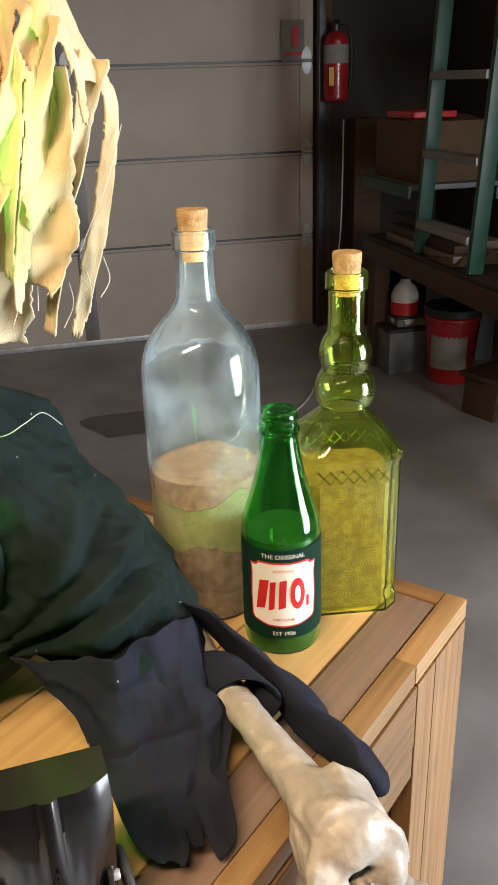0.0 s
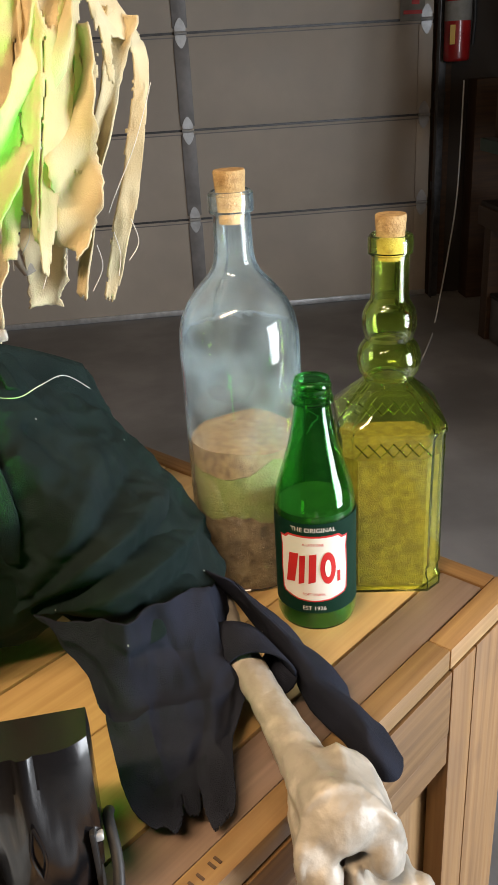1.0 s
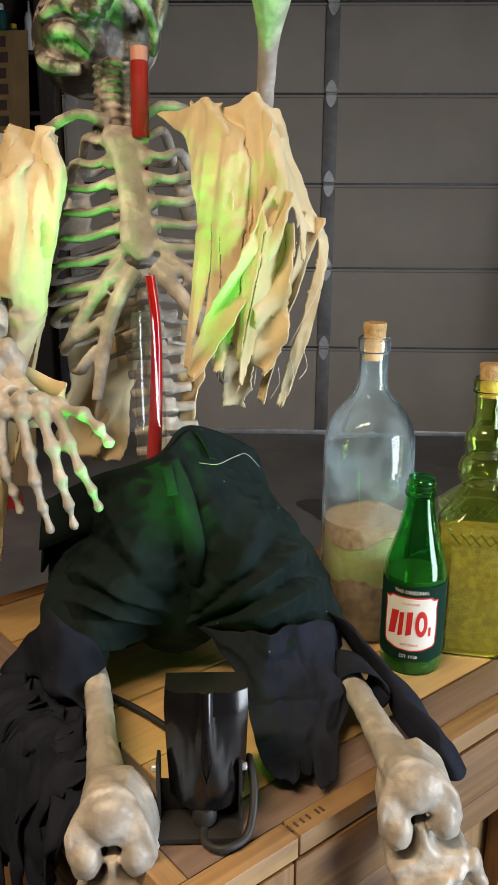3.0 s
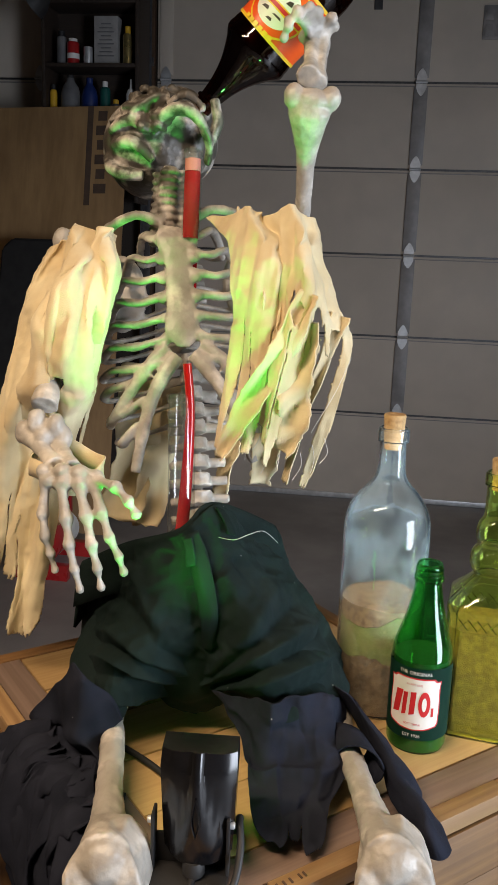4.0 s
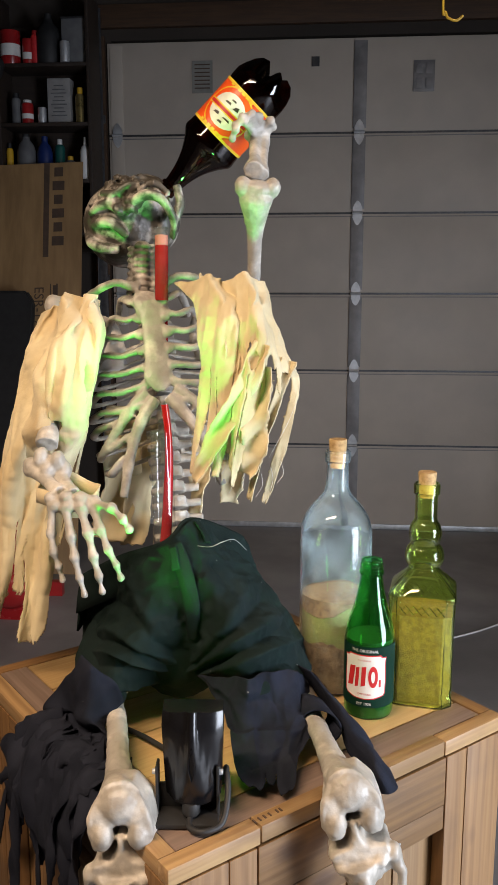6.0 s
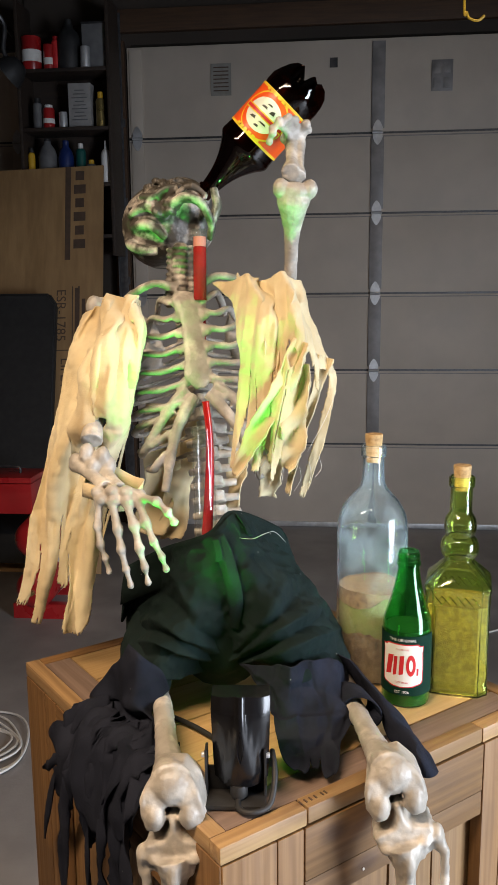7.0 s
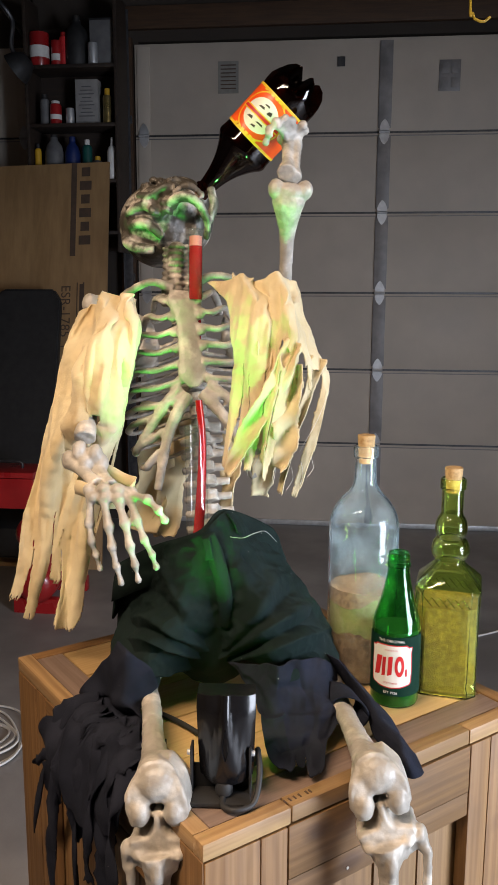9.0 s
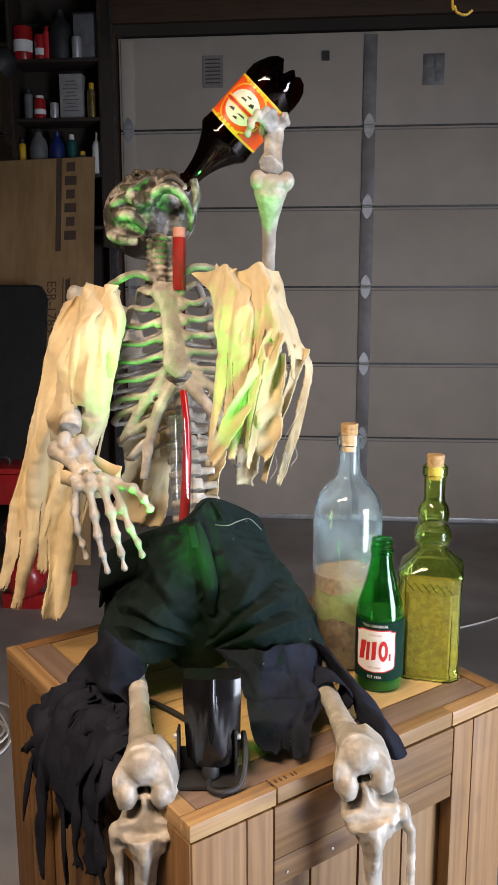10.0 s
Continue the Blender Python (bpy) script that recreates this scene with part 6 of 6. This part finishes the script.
def turned(name, label, category, x, y, z, prof, material, cap=None, band=None):
    """A bottle, tin or jar from its outline, with a cap and a printed band."""
    t = thing(name, label, category, (x, y, z))
    part("body", lathe([(0, 0)] + prof + [(0, prof[-1][1])], 24), material, t)
    if cap:
        r, h0, h1, m_ = cap
        part("cap", lathe([(0, h0), (r, h0), (r, h1 - 0.003), (r - 0.003, h1), (0, h1)], 18), m_, t)
    if band:
        r, h0, h1, m_ = band
        part("label", lathe([(r, h0), (r, h1)], 24), m_, t)
    return t


tin = lambda r, h: [(r * 0.97, 0), (r, 0.004), (r, h - 0.006), (r * 0.97, h - 0.003), (r * 0.97, h), (r * 0.9, h), (r * 0.9, h - 0.004)]
spray = lambda r, h: [(r, 0), (r, h * 0.72), (r * 0.85, h * 0.78), (r * 0.6, h * 0.80)]
jugp = lambda r, h: [(r * 0.95, 0), (r, 0.01), (r, h * 0.6), (r * 0.8, h * 0.75), (r * 0.4, h * 0.86), (r * 0.36, h * 0.93)]
z = SHZ[2]
turned("spray_can", "dark spray can on a shelf", "can", -2.010, YS - 0.05, z, spray(0.03, 0.2), GREYPL, (0.02, 0.16, 0.19, BLACKMAT))
turned("bottle", "red plastic bottle with a white cap", "bottle", -1.935, YS - 0.06, z, spray(0.037, 0.16), REDPAINT, (0.026, 0.125, 0.145, WHITEPL), (0.0378, 0.03, 0.06, WHITEPL))
turned("jar", "small grey tin jar", "jar", -1.845, YS - 0.05, z, tin(0.027, 0.10), STEEL)
can = thing("carton", "pale printed carton standing on a shelf", "box", (-1.730, YS - 0.02, z))
part("body", boxed((0, 0, 0.135), (0.145, 0.09, 0.27), 0.003), surf("grey_carton", (0.26, 0.25, 0.24), (0.32, 0.31, 0.30), 20, 0.7, 0.05), can)
for k in range(9):
    part("print_bar", boxed((0.0, -0.0465, 0.05 + 0.022 * k), (0.10 - 0.02 * (k % 3), 0.002, 0.006)), GREYPL, can)
turned("spray_can", "brass-coloured spray can on a shelf", "can", -1.600, YS - 0.05, z, spray(0.029, 0.22), BRASS, (0.018, 0.175, 0.215, YELLOWPL))
z = SHZ[1]
turned("jug", "grey plastic jug on a shelf", "jug", -1.960, YS - 0.04, z, jugp(0.06, 0.29), GREYPL, (0.022, 0.26, 0.285, BLACKMAT))
turned("bottle", "blue plastic bottle on a shelf", "bottle", -1.840, YS - 0.04, z, jugp(0.05, 0.27), BLUEPL, (0.02, 0.24, 0.27, BLUEPL))
turned("bottle", "teal plastic bottle with a white cap", "bottle", -1.740, YS - 0.05, z, spray(0.032, 0.27), TEALPL, (0.017, 0.21, 0.25, WHITEPL))
turned("bottle", "squat yellow-capped bottle on a shelf", "bottle", -1.670, YS - 0.06, z, spray(0.03, 0.15), GREYPL, (0.018, 0.115, 0.145, YELLOWPL))
turned("glue_bottle", "white nozzle glue bottle on a shelf", "bottle", -1.575, YS - 0.06, z, [(0.03, 0), (0.032, 0.005), (0.032, 0.17), (0.022, 0.2), (0.010, 0.21), (0.006, 0.26)], WHITEPL)
turned("bottle", "yellow bottle at the shelf's end", "bottle", -2.065, YS - 0.05, z, spray(0.022, 0.25), YELLOWPL, (0.014, 0.2, 0.23, BLACKMAT))
z = SHZ[3]
turned("paint_tin", "red and white paint tin on the top shelf", "tin", -2.030, YS - 0.05, z, tin(0.062, 0.20), REDPAINT, None, (0.0628, 0.05, 0.12, WHITEPL))
turned("paint_tin", "small red tin on the top shelf", "tin", -1.915, YS - 0.06, z, tin(0.035, 0.15), REDPAINT, None, (0.0356, 0.03, 0.07, WHITEPL))
turned("oil_bottle", "black oil bottle on the top shelf", "bottle", -1.790, YS - 0.04, z, jugp(0.075, 0.29), BLACKMAT, (0.022, 0.26, 0.30, BLACKMAT))
turned("bottle", "red-capped bottle on the top shelf", "bottle", -1.870, YS - 0.06, z, spray(0.027, 0.22), LABEL_RED, (0.018, 0.17, 0.2, REDPAINT))
bx = thing("box", "grey cardboard box on the top shelf", "box", (-1.620, YS, z))
part("body", boxed((0, 0, 0.13), (0.15, 0.16, 0.26), 0.003), GREYPL, bx)
part("lid", boxed((0, 0, 0.266), (0.156, 0.166, 0.012), 0.002), DARKSTEEL, bx)
turned("jar", "glass jar on the top shelf", "jar", -1.670, YS - 0.105, z, tin(0.03, 0.12), STEEL)
lb = thing("work_lamp", "dark clamp work lamp on a jointed arm", "lamp", (0, 0, 0))
part("arm", tubed([(-2.240, 4.72, 3.3), (-2.170, 4.1, 3.331), (-2.096, 4.1, 3.234), (-2.108, 4.1, 3.088), (-2.075, 4.1, 3.023)], 0.014, 20, 8), DARKSTEEL, lb)
q_ = Vector((-2.048, 4.1, 2.98))
part("shade", lathe([(0.02, 0.06), (0.05, 0.05), (0.085, 0.0), (0.10, -0.05), (0.095, -0.05), (0.08, 0.0), (0.045, 0.044), (0.02, 0.052)], 20, None, Matrix.Translation(q_) @ pose(0, 0, 0, 0, 55)), BLACKMAT, lb, "dark shade")

# plywood sheet leaning on the shelves
P0, P1 = Vector((-1.485, 3.573, -0.0)), Vector((-1.565, 4.26, 2.437))
up = (P1 - P0).normalized()
acr = Vector((1, 0, 0))
acr = (acr - up * acr.dot(up)).normalized()
nrm = acr.cross(up)
ply = new("plywood_sheet", None)
M = Matrix((acr, up, nrm)).transposed().to_4x4()
M.translation = P0 + nrm * -0.006
ply.matrix_world = M
ply.empty_display_size = 0.05
tagged(ply, "plywood sheet with printed stamps leaning on the shelves", "plywood")
LP = (P1 - P0).length
part("panel", boxed((-0.61, LP / 2, 0), (1.22, LP, 0.012), 0.001), PLY, ply)
words("ESR-1785", 0.085, INK, ply, Matrix.Translation((-0.265, LP - 0.95, 0.0075)) @ pose(0, 0, 0, 0, 0, -90))
words("LIFETIME", 0.085, INK, ply, Matrix.Translation((-0.235, LP - 1.38, 0.0075)) @ pose(0, 0, 0, 0, 0, -90))
for x, y, w, h_ in ((-0.225, LP - 0.30, 0.035, 0.60), (-0.150, LP - 0.95, 0.010, 0.36), (-0.19, LP - 0.95, 0.006, 0.36), (-0.12, LP - 0.95, 0.022, 0.20), (-0.165, LP - 0.95, 0.020, 0.34), (-0.30, LP - 1.38, 0.006, 0.42), (-0.17, LP - 1.38, 0.006, 0.42), (-0.235, LP - 1.17, 0.13, 0.006), (-0.235, LP - 1.59, 0.13, 0.006), (-0.25, LP - 1.85, 0.018, 0.26), (-0.20, LP - 1.85, 0.018, 0.30)):
    part("print_bar", boxed((x, y, 0.0070), (w, h_, 0.0012)), INK, ply)
for k in range(6):
    part("print_bar", boxed((-0.150, LP - 0.06 - 0.088 * k, 0.0070), (0.055 + 0.02 * (k % 2), 0.058, 0.0012)), INK, ply)

# black padded board in front of it
bb = thing("creeper_board", "black padded creeper board standing on end", "creeper", (0, 0, 0))
P2, P3 = Vector((-1.90, 3.86, 1.649)), Vector((-1.768, 3.86, 1.581))
xr = P3.x
pts = [(xr - 0.42, 0.10), (xr - 0.42, P2.z - 0.06), (xr - 0.36, P2.z), (xr - 0.05, P2.z), (xr, P2.z - 0.07), (xr + 0.01, 0.10)]
bm = bmesh.new()
f = bm.faces.new([bm.verts.new((x, 3.40 + 0.27 * zz, zz)) for x, zz in pts])
g = bmesh.ops.extrude_face_region(bm, geom=[f])
bmesh.ops.translate(bm, verts=[v for v in g["geom"] if isinstance(v, bmesh.types.BMVert)], vec=(0, 0.05, 0))
bmesh.ops.bevel(bm, geom=list(bm.edges), offset=0.012, segments=3, affect="EDGES")
part("pad", bm, BLACKMAT, bb)
for x in (xr - 0.36, xr - 0.06):
    part("caster", lathe([(0, -0.015), (0.035, -0.015), (0.04, -0.008), (0.04, 0.008), (0.035, 0.015), (0, 0.015)], 16, None, Matrix.Translation((x, 3.44, 0.04)) @ pose(0, 0, 0, 0, 90)), GREYPL, bb)
    part("post", boxed((x, 3.45, 0.085), (0.03, 0.03, 0.06), 0.003), DARKSTEEL, bb)

# air compressor with two red tanks
cp = thing("air_compressor", "red twin-tank air compressor on the floor", "compressor", (0, 0, 0))
for (a, b) in ((Vector((-1.600, 2.799, 0.43)), Vector((-1.661, 3.354, 0.43))), (Vector((-1.610, 2.788, 0.17)), Vector((-1.618, 3.196, 0.17)))):
    d = (b - a).normalized()
    r = 0.10
    tank = part("tank", tubed([a, a + d * 0.006, a + d * 0.02, a + d * 0.045, b - d * 0.045, b - d * 0.02, b - d * 0.006, b], [0.025, 0.055, 0.08, r, r, 0.08, 0.055, 0.025], 8, 24, smooth=False), REDPAINT, cp, "red enamel tank")
    part("plate", tubed([a + d * 0.25, a + d * 0.26, a + d * 0.40, a + d * 0.41], r + 0.0015, 4, 24, smooth=False), WHITEPL, tank, "pale data plate band")
    part("weld_bung", lathe([(0, -0.02), (0.014, -0.02), (0.014, 0.0), (0, 0.0)], 12, None, Matrix.Translation(a) @ (-d).to_track_quat("Z", "Y").to_matrix().to_4x4() @ pose(0, 0, 0.02)), BRASS, tank)
a = Vector((-1.625, 2.788, 0.12))
for k in (0.1, 0.45):
    part("foot", boxed((a.x + 0.02, a.y + k, 0.04), (0.28, 0.05, 0.08), 0.004), REDPAINT, cp)
    part("strut", boxed((a.x + 0.03, a.y + k, 0.30), (0.05, 0.03, 0.12), 0.003), REDPAINT, cp)
tb = thing("toolbox", "red steel toolbox on top of the compressor", "toolbox", (a.x - 0.20, a.y + 0.30, 0.525))
part("case", boxed((0, 0, 0.08), (0.34, 0.24, 0.16), 0.006), REDPAINT, tb)
part("lid", boxed((0, 0, 0.178), (0.345, 0.245, 0.03), 0.006), REDPAINT, tb)
part("handle", tubed([(-0.07, 0, 0.19), (-0.06, 0, 0.225), (0.06, 0, 0.225), (0.07, 0, 0.19)], 0.007, 16, 8), DARKSTEEL, tb)

# cords
cl = thing("cord_coil", "coiled white extension cord on the floor", "cord", (-1.50, 1.62, 0))
for k in range(5):
    pts = [((0.20 + 0.025 * k) * math.cos(t) + 0.02 * math.sin(3 * t + k), (0.17 + 0.02 * k) * math.sin(t) + 0.015 * math.cos(2 * t + k), 0.006 + 0.007 * (k % 3) + 0.003 * math.sin(4 * t + k)) for t in np.linspace(0, 2 * math.pi, 30)]
    part("loop", tubed(pts, 0.0045, 60, 6), WHITEPL, cl)
cd = thing("floor_cord", "thin pale cord trailing across the concrete floor", "cord", (0, 0, 0))
part("cord", tubed([(0.30, 2.66, 0.004), (0.554, 2.806, 0.004), (0.783, 2.969, 0.004), (1.095, 3.27, 0.004), (1.35, 3.75, 0.004), (1.52, 4.15, 0.02), (1.66, 4.38, 0.35), (1.712, 4.42, 0.70), (1.75, 4.5, 1.30)], 0.0045, 90, 6), WHITEPL, cd)
hk = thing("ceiling_hook", "yellow plastic-coated hook hanging from the ceiling", "hook", (0, 0, 0))
h0 = Vector((0.325, 2.0, 2.565))
h1, h2, h3 = Vector((0.341, 2.0, 2.544)), Vector((0.364, 2.0, 2.540)), Vector((0.383, 2.0, 2.554))
part("wire", tubed([(h0.x + 0.01, 2.0, ZC), (h0.x - 0.01, 2.0, h0.z + 0.1), h0, h1, h2, h3], 0.0045, 60, 8), YELLOWPL, hk)
st = thing("floor_stain", "dark oil stain on the concrete", "stain", (0, 0, 0), kind="structure")
bm = bmesh.new()
c0 = Vector((0.157, 3.285, 0.0))
bm.faces.new([bm.verts.new((c0.x + 0.17 * math.cos(t) * (1 + 0.3 * math.sin(3 * t)), c0.y + 0.2 * math.sin(t) * (1 + 0.25 * math.cos(2 * t)), 0.002)) for t in np.linspace(0, 2 * math.pi, 40, endpoint=False)])
part("stain", bm, surf("oil_stain", (0.05, 0.045, 0.04), (0.09, 0.085, 0.08), 10, 0.35, 0.1), st)

# ---------- right-hand side: extinguisher, bench, ladder ----------
ex = thing("fire_extinguisher", "red fire extinguisher on the wall beside the door", "fire extinguisher", (1.725, 4.58, 1.40))
part("cylinder", lathe([(0, 0)] + smooth_profile([(0.06, 0.0), (0.072, 0.01), (0.074, 0.05), (0.074, 0.30), (0.070, 0.345), (0.045, 0.375), (0.025, 0.385)], 24) + [(0, 0.385)], 28), REDPAINT, ex, "red enamel cylinder")
part("label", lathe([(0.0752, 0.21), (0.0752, 0.31)], 28), PAPER, ex, "pale instruction label")
part("tag", boxed((-0.05, -0.066, 0.14), (0.03, 0.003, 0.10)), YELLOWPL, ex, "yellow tag")
part("valve", lathe([(0, 0.385), (0.022, 0.385), (0.022, 0.42), (0.012, 0.43), (0, 0.43)], 16), DARKSTEEL, ex)
part("lever", boxed((0.0, -0.045, 0.435), (0.022, 0.11, 0.012), 0.002), BLACKMAT, ex)
part("hose", tubed([(0.02, 0, 0.41), (0.07, -0.03, 0.39), (0.088, -0.03, 0.25), (0.085, -0.02, 0.08)], 0.011, 20, 10), BLACKMAT, ex)
post = tagged(part("wall_post", boxed((1.93, 4.60, 0.65), (0.18, 0.14, 1.30), 0.006), FRAMEWOOD), "brown timber post beside the door", "post")

bench = thing("workbench", "long dark timber workbench along the wall", "workbench", (0, 0, 0))
part("top", boxed((2.06, 2.45, 0.715), (0.86, 2.75, 0.04), 0.004), DIMWOOD, bench)
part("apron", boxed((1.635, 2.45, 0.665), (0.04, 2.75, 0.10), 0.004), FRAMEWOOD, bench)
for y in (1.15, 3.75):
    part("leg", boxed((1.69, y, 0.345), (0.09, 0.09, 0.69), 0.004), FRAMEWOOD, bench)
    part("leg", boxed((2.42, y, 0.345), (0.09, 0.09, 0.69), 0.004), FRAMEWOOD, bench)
for k, (x, z0, w, mt) in enumerate(((1.74, 0.737, 0.14, GREYWOOD), (1.76, 0.778, 0.14, FRAMEWOOD), (1.92, 0.737, 0.14, FRAMEWOOD), (1.90, 0.778, 0.14, GREYWOOD), (1.80, 0.819, 0.10, FRAMEWOOD))):
    tagged(part("lumber", boxed((x, 3.25 + 0.03 * k, z0 + 0.019), (w, 0.75, 0.037), 0.003), mt), "offcut timber board stacked on the workbench", "board", "stacked boards")
ls = thing("wall_shelf", "grey shelf board with a green front edge", "shelf", (0, 0, 0))
part("board", boxed((2.03, 3.545, 1.036), (0.80, 0.59, 0.025), 0.003), GREYPL, ls)
part("front_edge", boxed((1.621, 3.545, 1.018), (0.02, 0.59, 0.060), 0.003), GREENFRP, ls, "green painted edge")
for y in (3.33, 3.78):
    part("bracket", boxed((2.3, y, 0.98), (0.36, 0.03, 0.06), 0.003), DARKSTEEL, ls)
cb = thing("cardboard_box", "brown cardboard box on the green-edged shelf", "box", (1.86, 3.55, 1.05))
part("carton", boxed((0, 0, 0.14), (0.38, 0.50, 0.28), 0.004), CARD, cb)
part("flap", boxed((0.0, -0.13, 0.283), (0.37, 0.22, 0.004), 0, pose(0, 0, 0, 8)), CARD, cb)
rt = thing("tray", "red tray on the cardboard box", "tray", (1.80, 3.55, 1.338))
part("tray", boxed((0, 0, 0.018), (0.24, 0.30, 0.03), 0.006), LABEL_RED, rt)
# green step ladder standing on the bench
ld = thing("step_ladder", "green fibreglass step ladder with grey steps", "ladder", (0, 0, 0))
for y in (3.19, 2.66):
    part("rail", boxed((1.70, y, 1.49), (0.07, 0.03, 1.50), 0.004, pose(0, 0, 0, 0, 3)), GREENFRP, ld, "green rail")
for z in (0.88, 1.20, 1.53, 1.86):
    part("step", boxed((1.69 + 0.052 * (z - 1.4), 2.925, z), (0.085, 0.50, 0.035), 0.004), STILE, ld, "grey aluminium step")
# under and on the bench
bk = thing("bucket", "red plastic bucket with a white label and black lid", "bucket", (1.965, 3.385, 0))
part("pail", lathe([(0, 0.003), (0.120, 0.003), (0.124, 0.01), (0.142, 0.34), (0.150, 0.345), (0.150, 0.36), (0.142, 0.365), (0.136, 0.36), (0.118, 0.012), (0, 0.012)], 32), REDPAINT, bk, "red pail")
ring_band(bk, "label", 0.1375, 0.09, 0.27, -1.35, 0.15, PAPER, "worn white label")
part("lid", lathe([(0, 0.375), (0.145, 0.375), (0.155, 0.37), (0.155, 0.40), (0.148, 0.41), (0, 0.40)], 32), BLACKMAT, bk, "black lid")
for k, (x, y, sx, sy, sz) in enumerate(((1.86, 3.72, 0.26, 0.30, 0.30), (1.78, 3.62, 0.22, 0.18, 0.24), (2.20, 3.75, 0.3, 0.3, 0.42))):
    c_ = thing("storage_crate", "dark plastic storage crate under the bench", "crate", (x, y, 0), "storage crates")
    part("tub", boxed((0, 0, sz / 2), (sx, sy, sz), 0.012), GREYPL, c_)
    part("lid", boxed((0, 0, sz + 0.01), (sx + 0.015, sy + 0.015, 0.02), 0.005), BLACKMAT, c_)
jg = turned("jug", "white jug with a red label on the crates", "jug", 1.80, 3.64, 0.27, jugp(0.075, 0.26), WHITEPL, (0.025, 0.235, 0.26, BLACKMAT), (0.0765, 0.05, 0.12, LABEL_RED))
sl = thing("step_stool", "small worn brown wooden stool on the floor", "stool", (1.95, 2.86, 0), rz=20)
part("seat", boxed((0, 0, 0.20), (0.30, 0.24, 0.025), 0.005), FRAMEWOOD, sl)
for sx in (-1, 1):
    part("leg", boxed((sx * 0.12, 0, 0.095), (0.022, 0.2, 0.19), 0.004, pose(0, 0, 0, 0, sx * -6)), FRAMEWOOD, sl)
hs = thing("vacuum_hose", "dark ribbed hose lying under the bench", "hose", (0, 0, 0))
part("hose", tubed([(2.15, 3.15, 0.42), (2.08, 3.0, 0.30), (2.02, 2.85, 0.26), (2.02, 2.65, 0.30), (2.1, 2.4, 0.34)], 0.032, 30, 12), GREYPL, hs)
tp = thing("tape_machine", "dark power tool case on the workbench", "tool case", (1.95, 2.20, 0.737))
part("case", boxed((0, 0, 0.06), (0.24, 0.30, 0.12), 0.015), GREYPL, tp)
part("handle", tubed([(-0.13, -0.06, 0.08), (-0.16, -0.04, 0.09), (-0.16, 0.04, 0.09), (-0.13, 0.06, 0.08)], 0.009, 14, 8), BLACKMAT, tp)
part("sticker", boxed((-0.1215, 0.02, 0.06), (0.003, 0.05, 0.06)), PAPER, tp)
rg = thing("rag_bundle", "crumpled pale rag on the workbench", "rag", (1.80, 2.95, 0.737))
rows = [[(0.16 * u, 0.13 * v, 0.045 * (1 - u * u) * (1 - v * v) + 0.03 * noise.noise(Vector((u * 3, v * 3, 4))) * (1 - max(abs(u), abs(v)) ** 4) + 0.004) for u in np.linspace(-1, 1, 24)] for v in np.linspace(-1, 1, 24)]
cloth("rag", grid_mesh(rows), CARD, rg)
# tools hanging on the wall over the bench
for k, (y, z0, z1, r, mt, nm) in enumerate(((3.95, 1.10, 2.2, 0.016, FRAMEWOOD, "broom_handle"), (3.55, 1.15, 2.3, 0.014, GREYPL, "rake_handle"), (3.05, 1.36, 2.3, 0.016, STEEL, "pipe"), (2.80, 1.30, 2.2, 0.018, FRAMEWOOD, "shovel_handle"))):
    t_ = thing(nm, "long tool handle leaning against the garage wall", "tool handle", (0, 0, 0), "tool handles")
    part("shaft", tubed([(2.40 - 0.25 * (k == 2), y, z0), (2.42, y + 0.03, (z0 + z1) / 2), (2.45, y + 0.05, z1)], r, 10, 10), mt, t_)
    part("ferrule", tubed([(2.40 - 0.25 * (k == 2), y, z0 - 0.06), (2.40 - 0.25 * (k == 2), y, z0 + 0.1)], r * 1.3, 3, 10), DARKSTEEL, t_)
cm = thing("bar_clamp", "red bar clamp hanging on the wall", "clamp", (0, 0, 0))
part("bar", boxed((2.44, 3.62, 1.72), (0.02, 0.02, 0.5), 0.002), LABEL_RED, cm)
part("jaw", boxed((2.40, 3.62, 1.52), (0.09, 0.03, 0.04), 0.004), LABEL_RED, cm)
part("jaw", boxed((2.40, 3.62, 1.90), (0.09, 0.03, 0.04), 0.004), DARKSTEEL, cm)
bg = thing("box", "dark wooden box on the wall shelf rail", "box", (2.25, 2.75, 1.45))
part("case", boxed((0, 0, 0.15), (0.3, 0.5, 0.3), 0.006), DIMWOOD, bg)
part("lid", boxed((0, 0, 0.31), (0.31, 0.51, 0.02), 0.004), GREYPL, bg)
part("shelf_board", boxed((0.02, 0, -0.015), (0.4, 0.9, 0.025), 0.003), DIMWOOD, bg)

# ceiling strip light housings; the second belongs to the added fill lamp
for x, y, z in ((-0.75, -0.95, 2.60), (0.85, 1.7, 3.36)):
    sl_ = thing("strip_light", "white ceiling strip light out of view, switched on", "ceiling light", (x, y, z), "strip lights")
    part("housing", boxed((0, 0, 0.06), (1.25, 0.14, 0.05), 0.006), WHITEPL, sl_)
    for d in (-0.03, 0.03):
        part("lamp_tube", tubed([(-0.58, d, 0.018), (0.58, d, 0.018)], 0.013, 2, 12, smooth=False), LAMP, sl_)
    for d in (-0.5, 0.5):
        part("hanger", boxed((d, 0, (0.085 + ZC - z) / 2), (0.012, 0.012, ZC - z - 0.085)), DARKSTEEL, sl_)
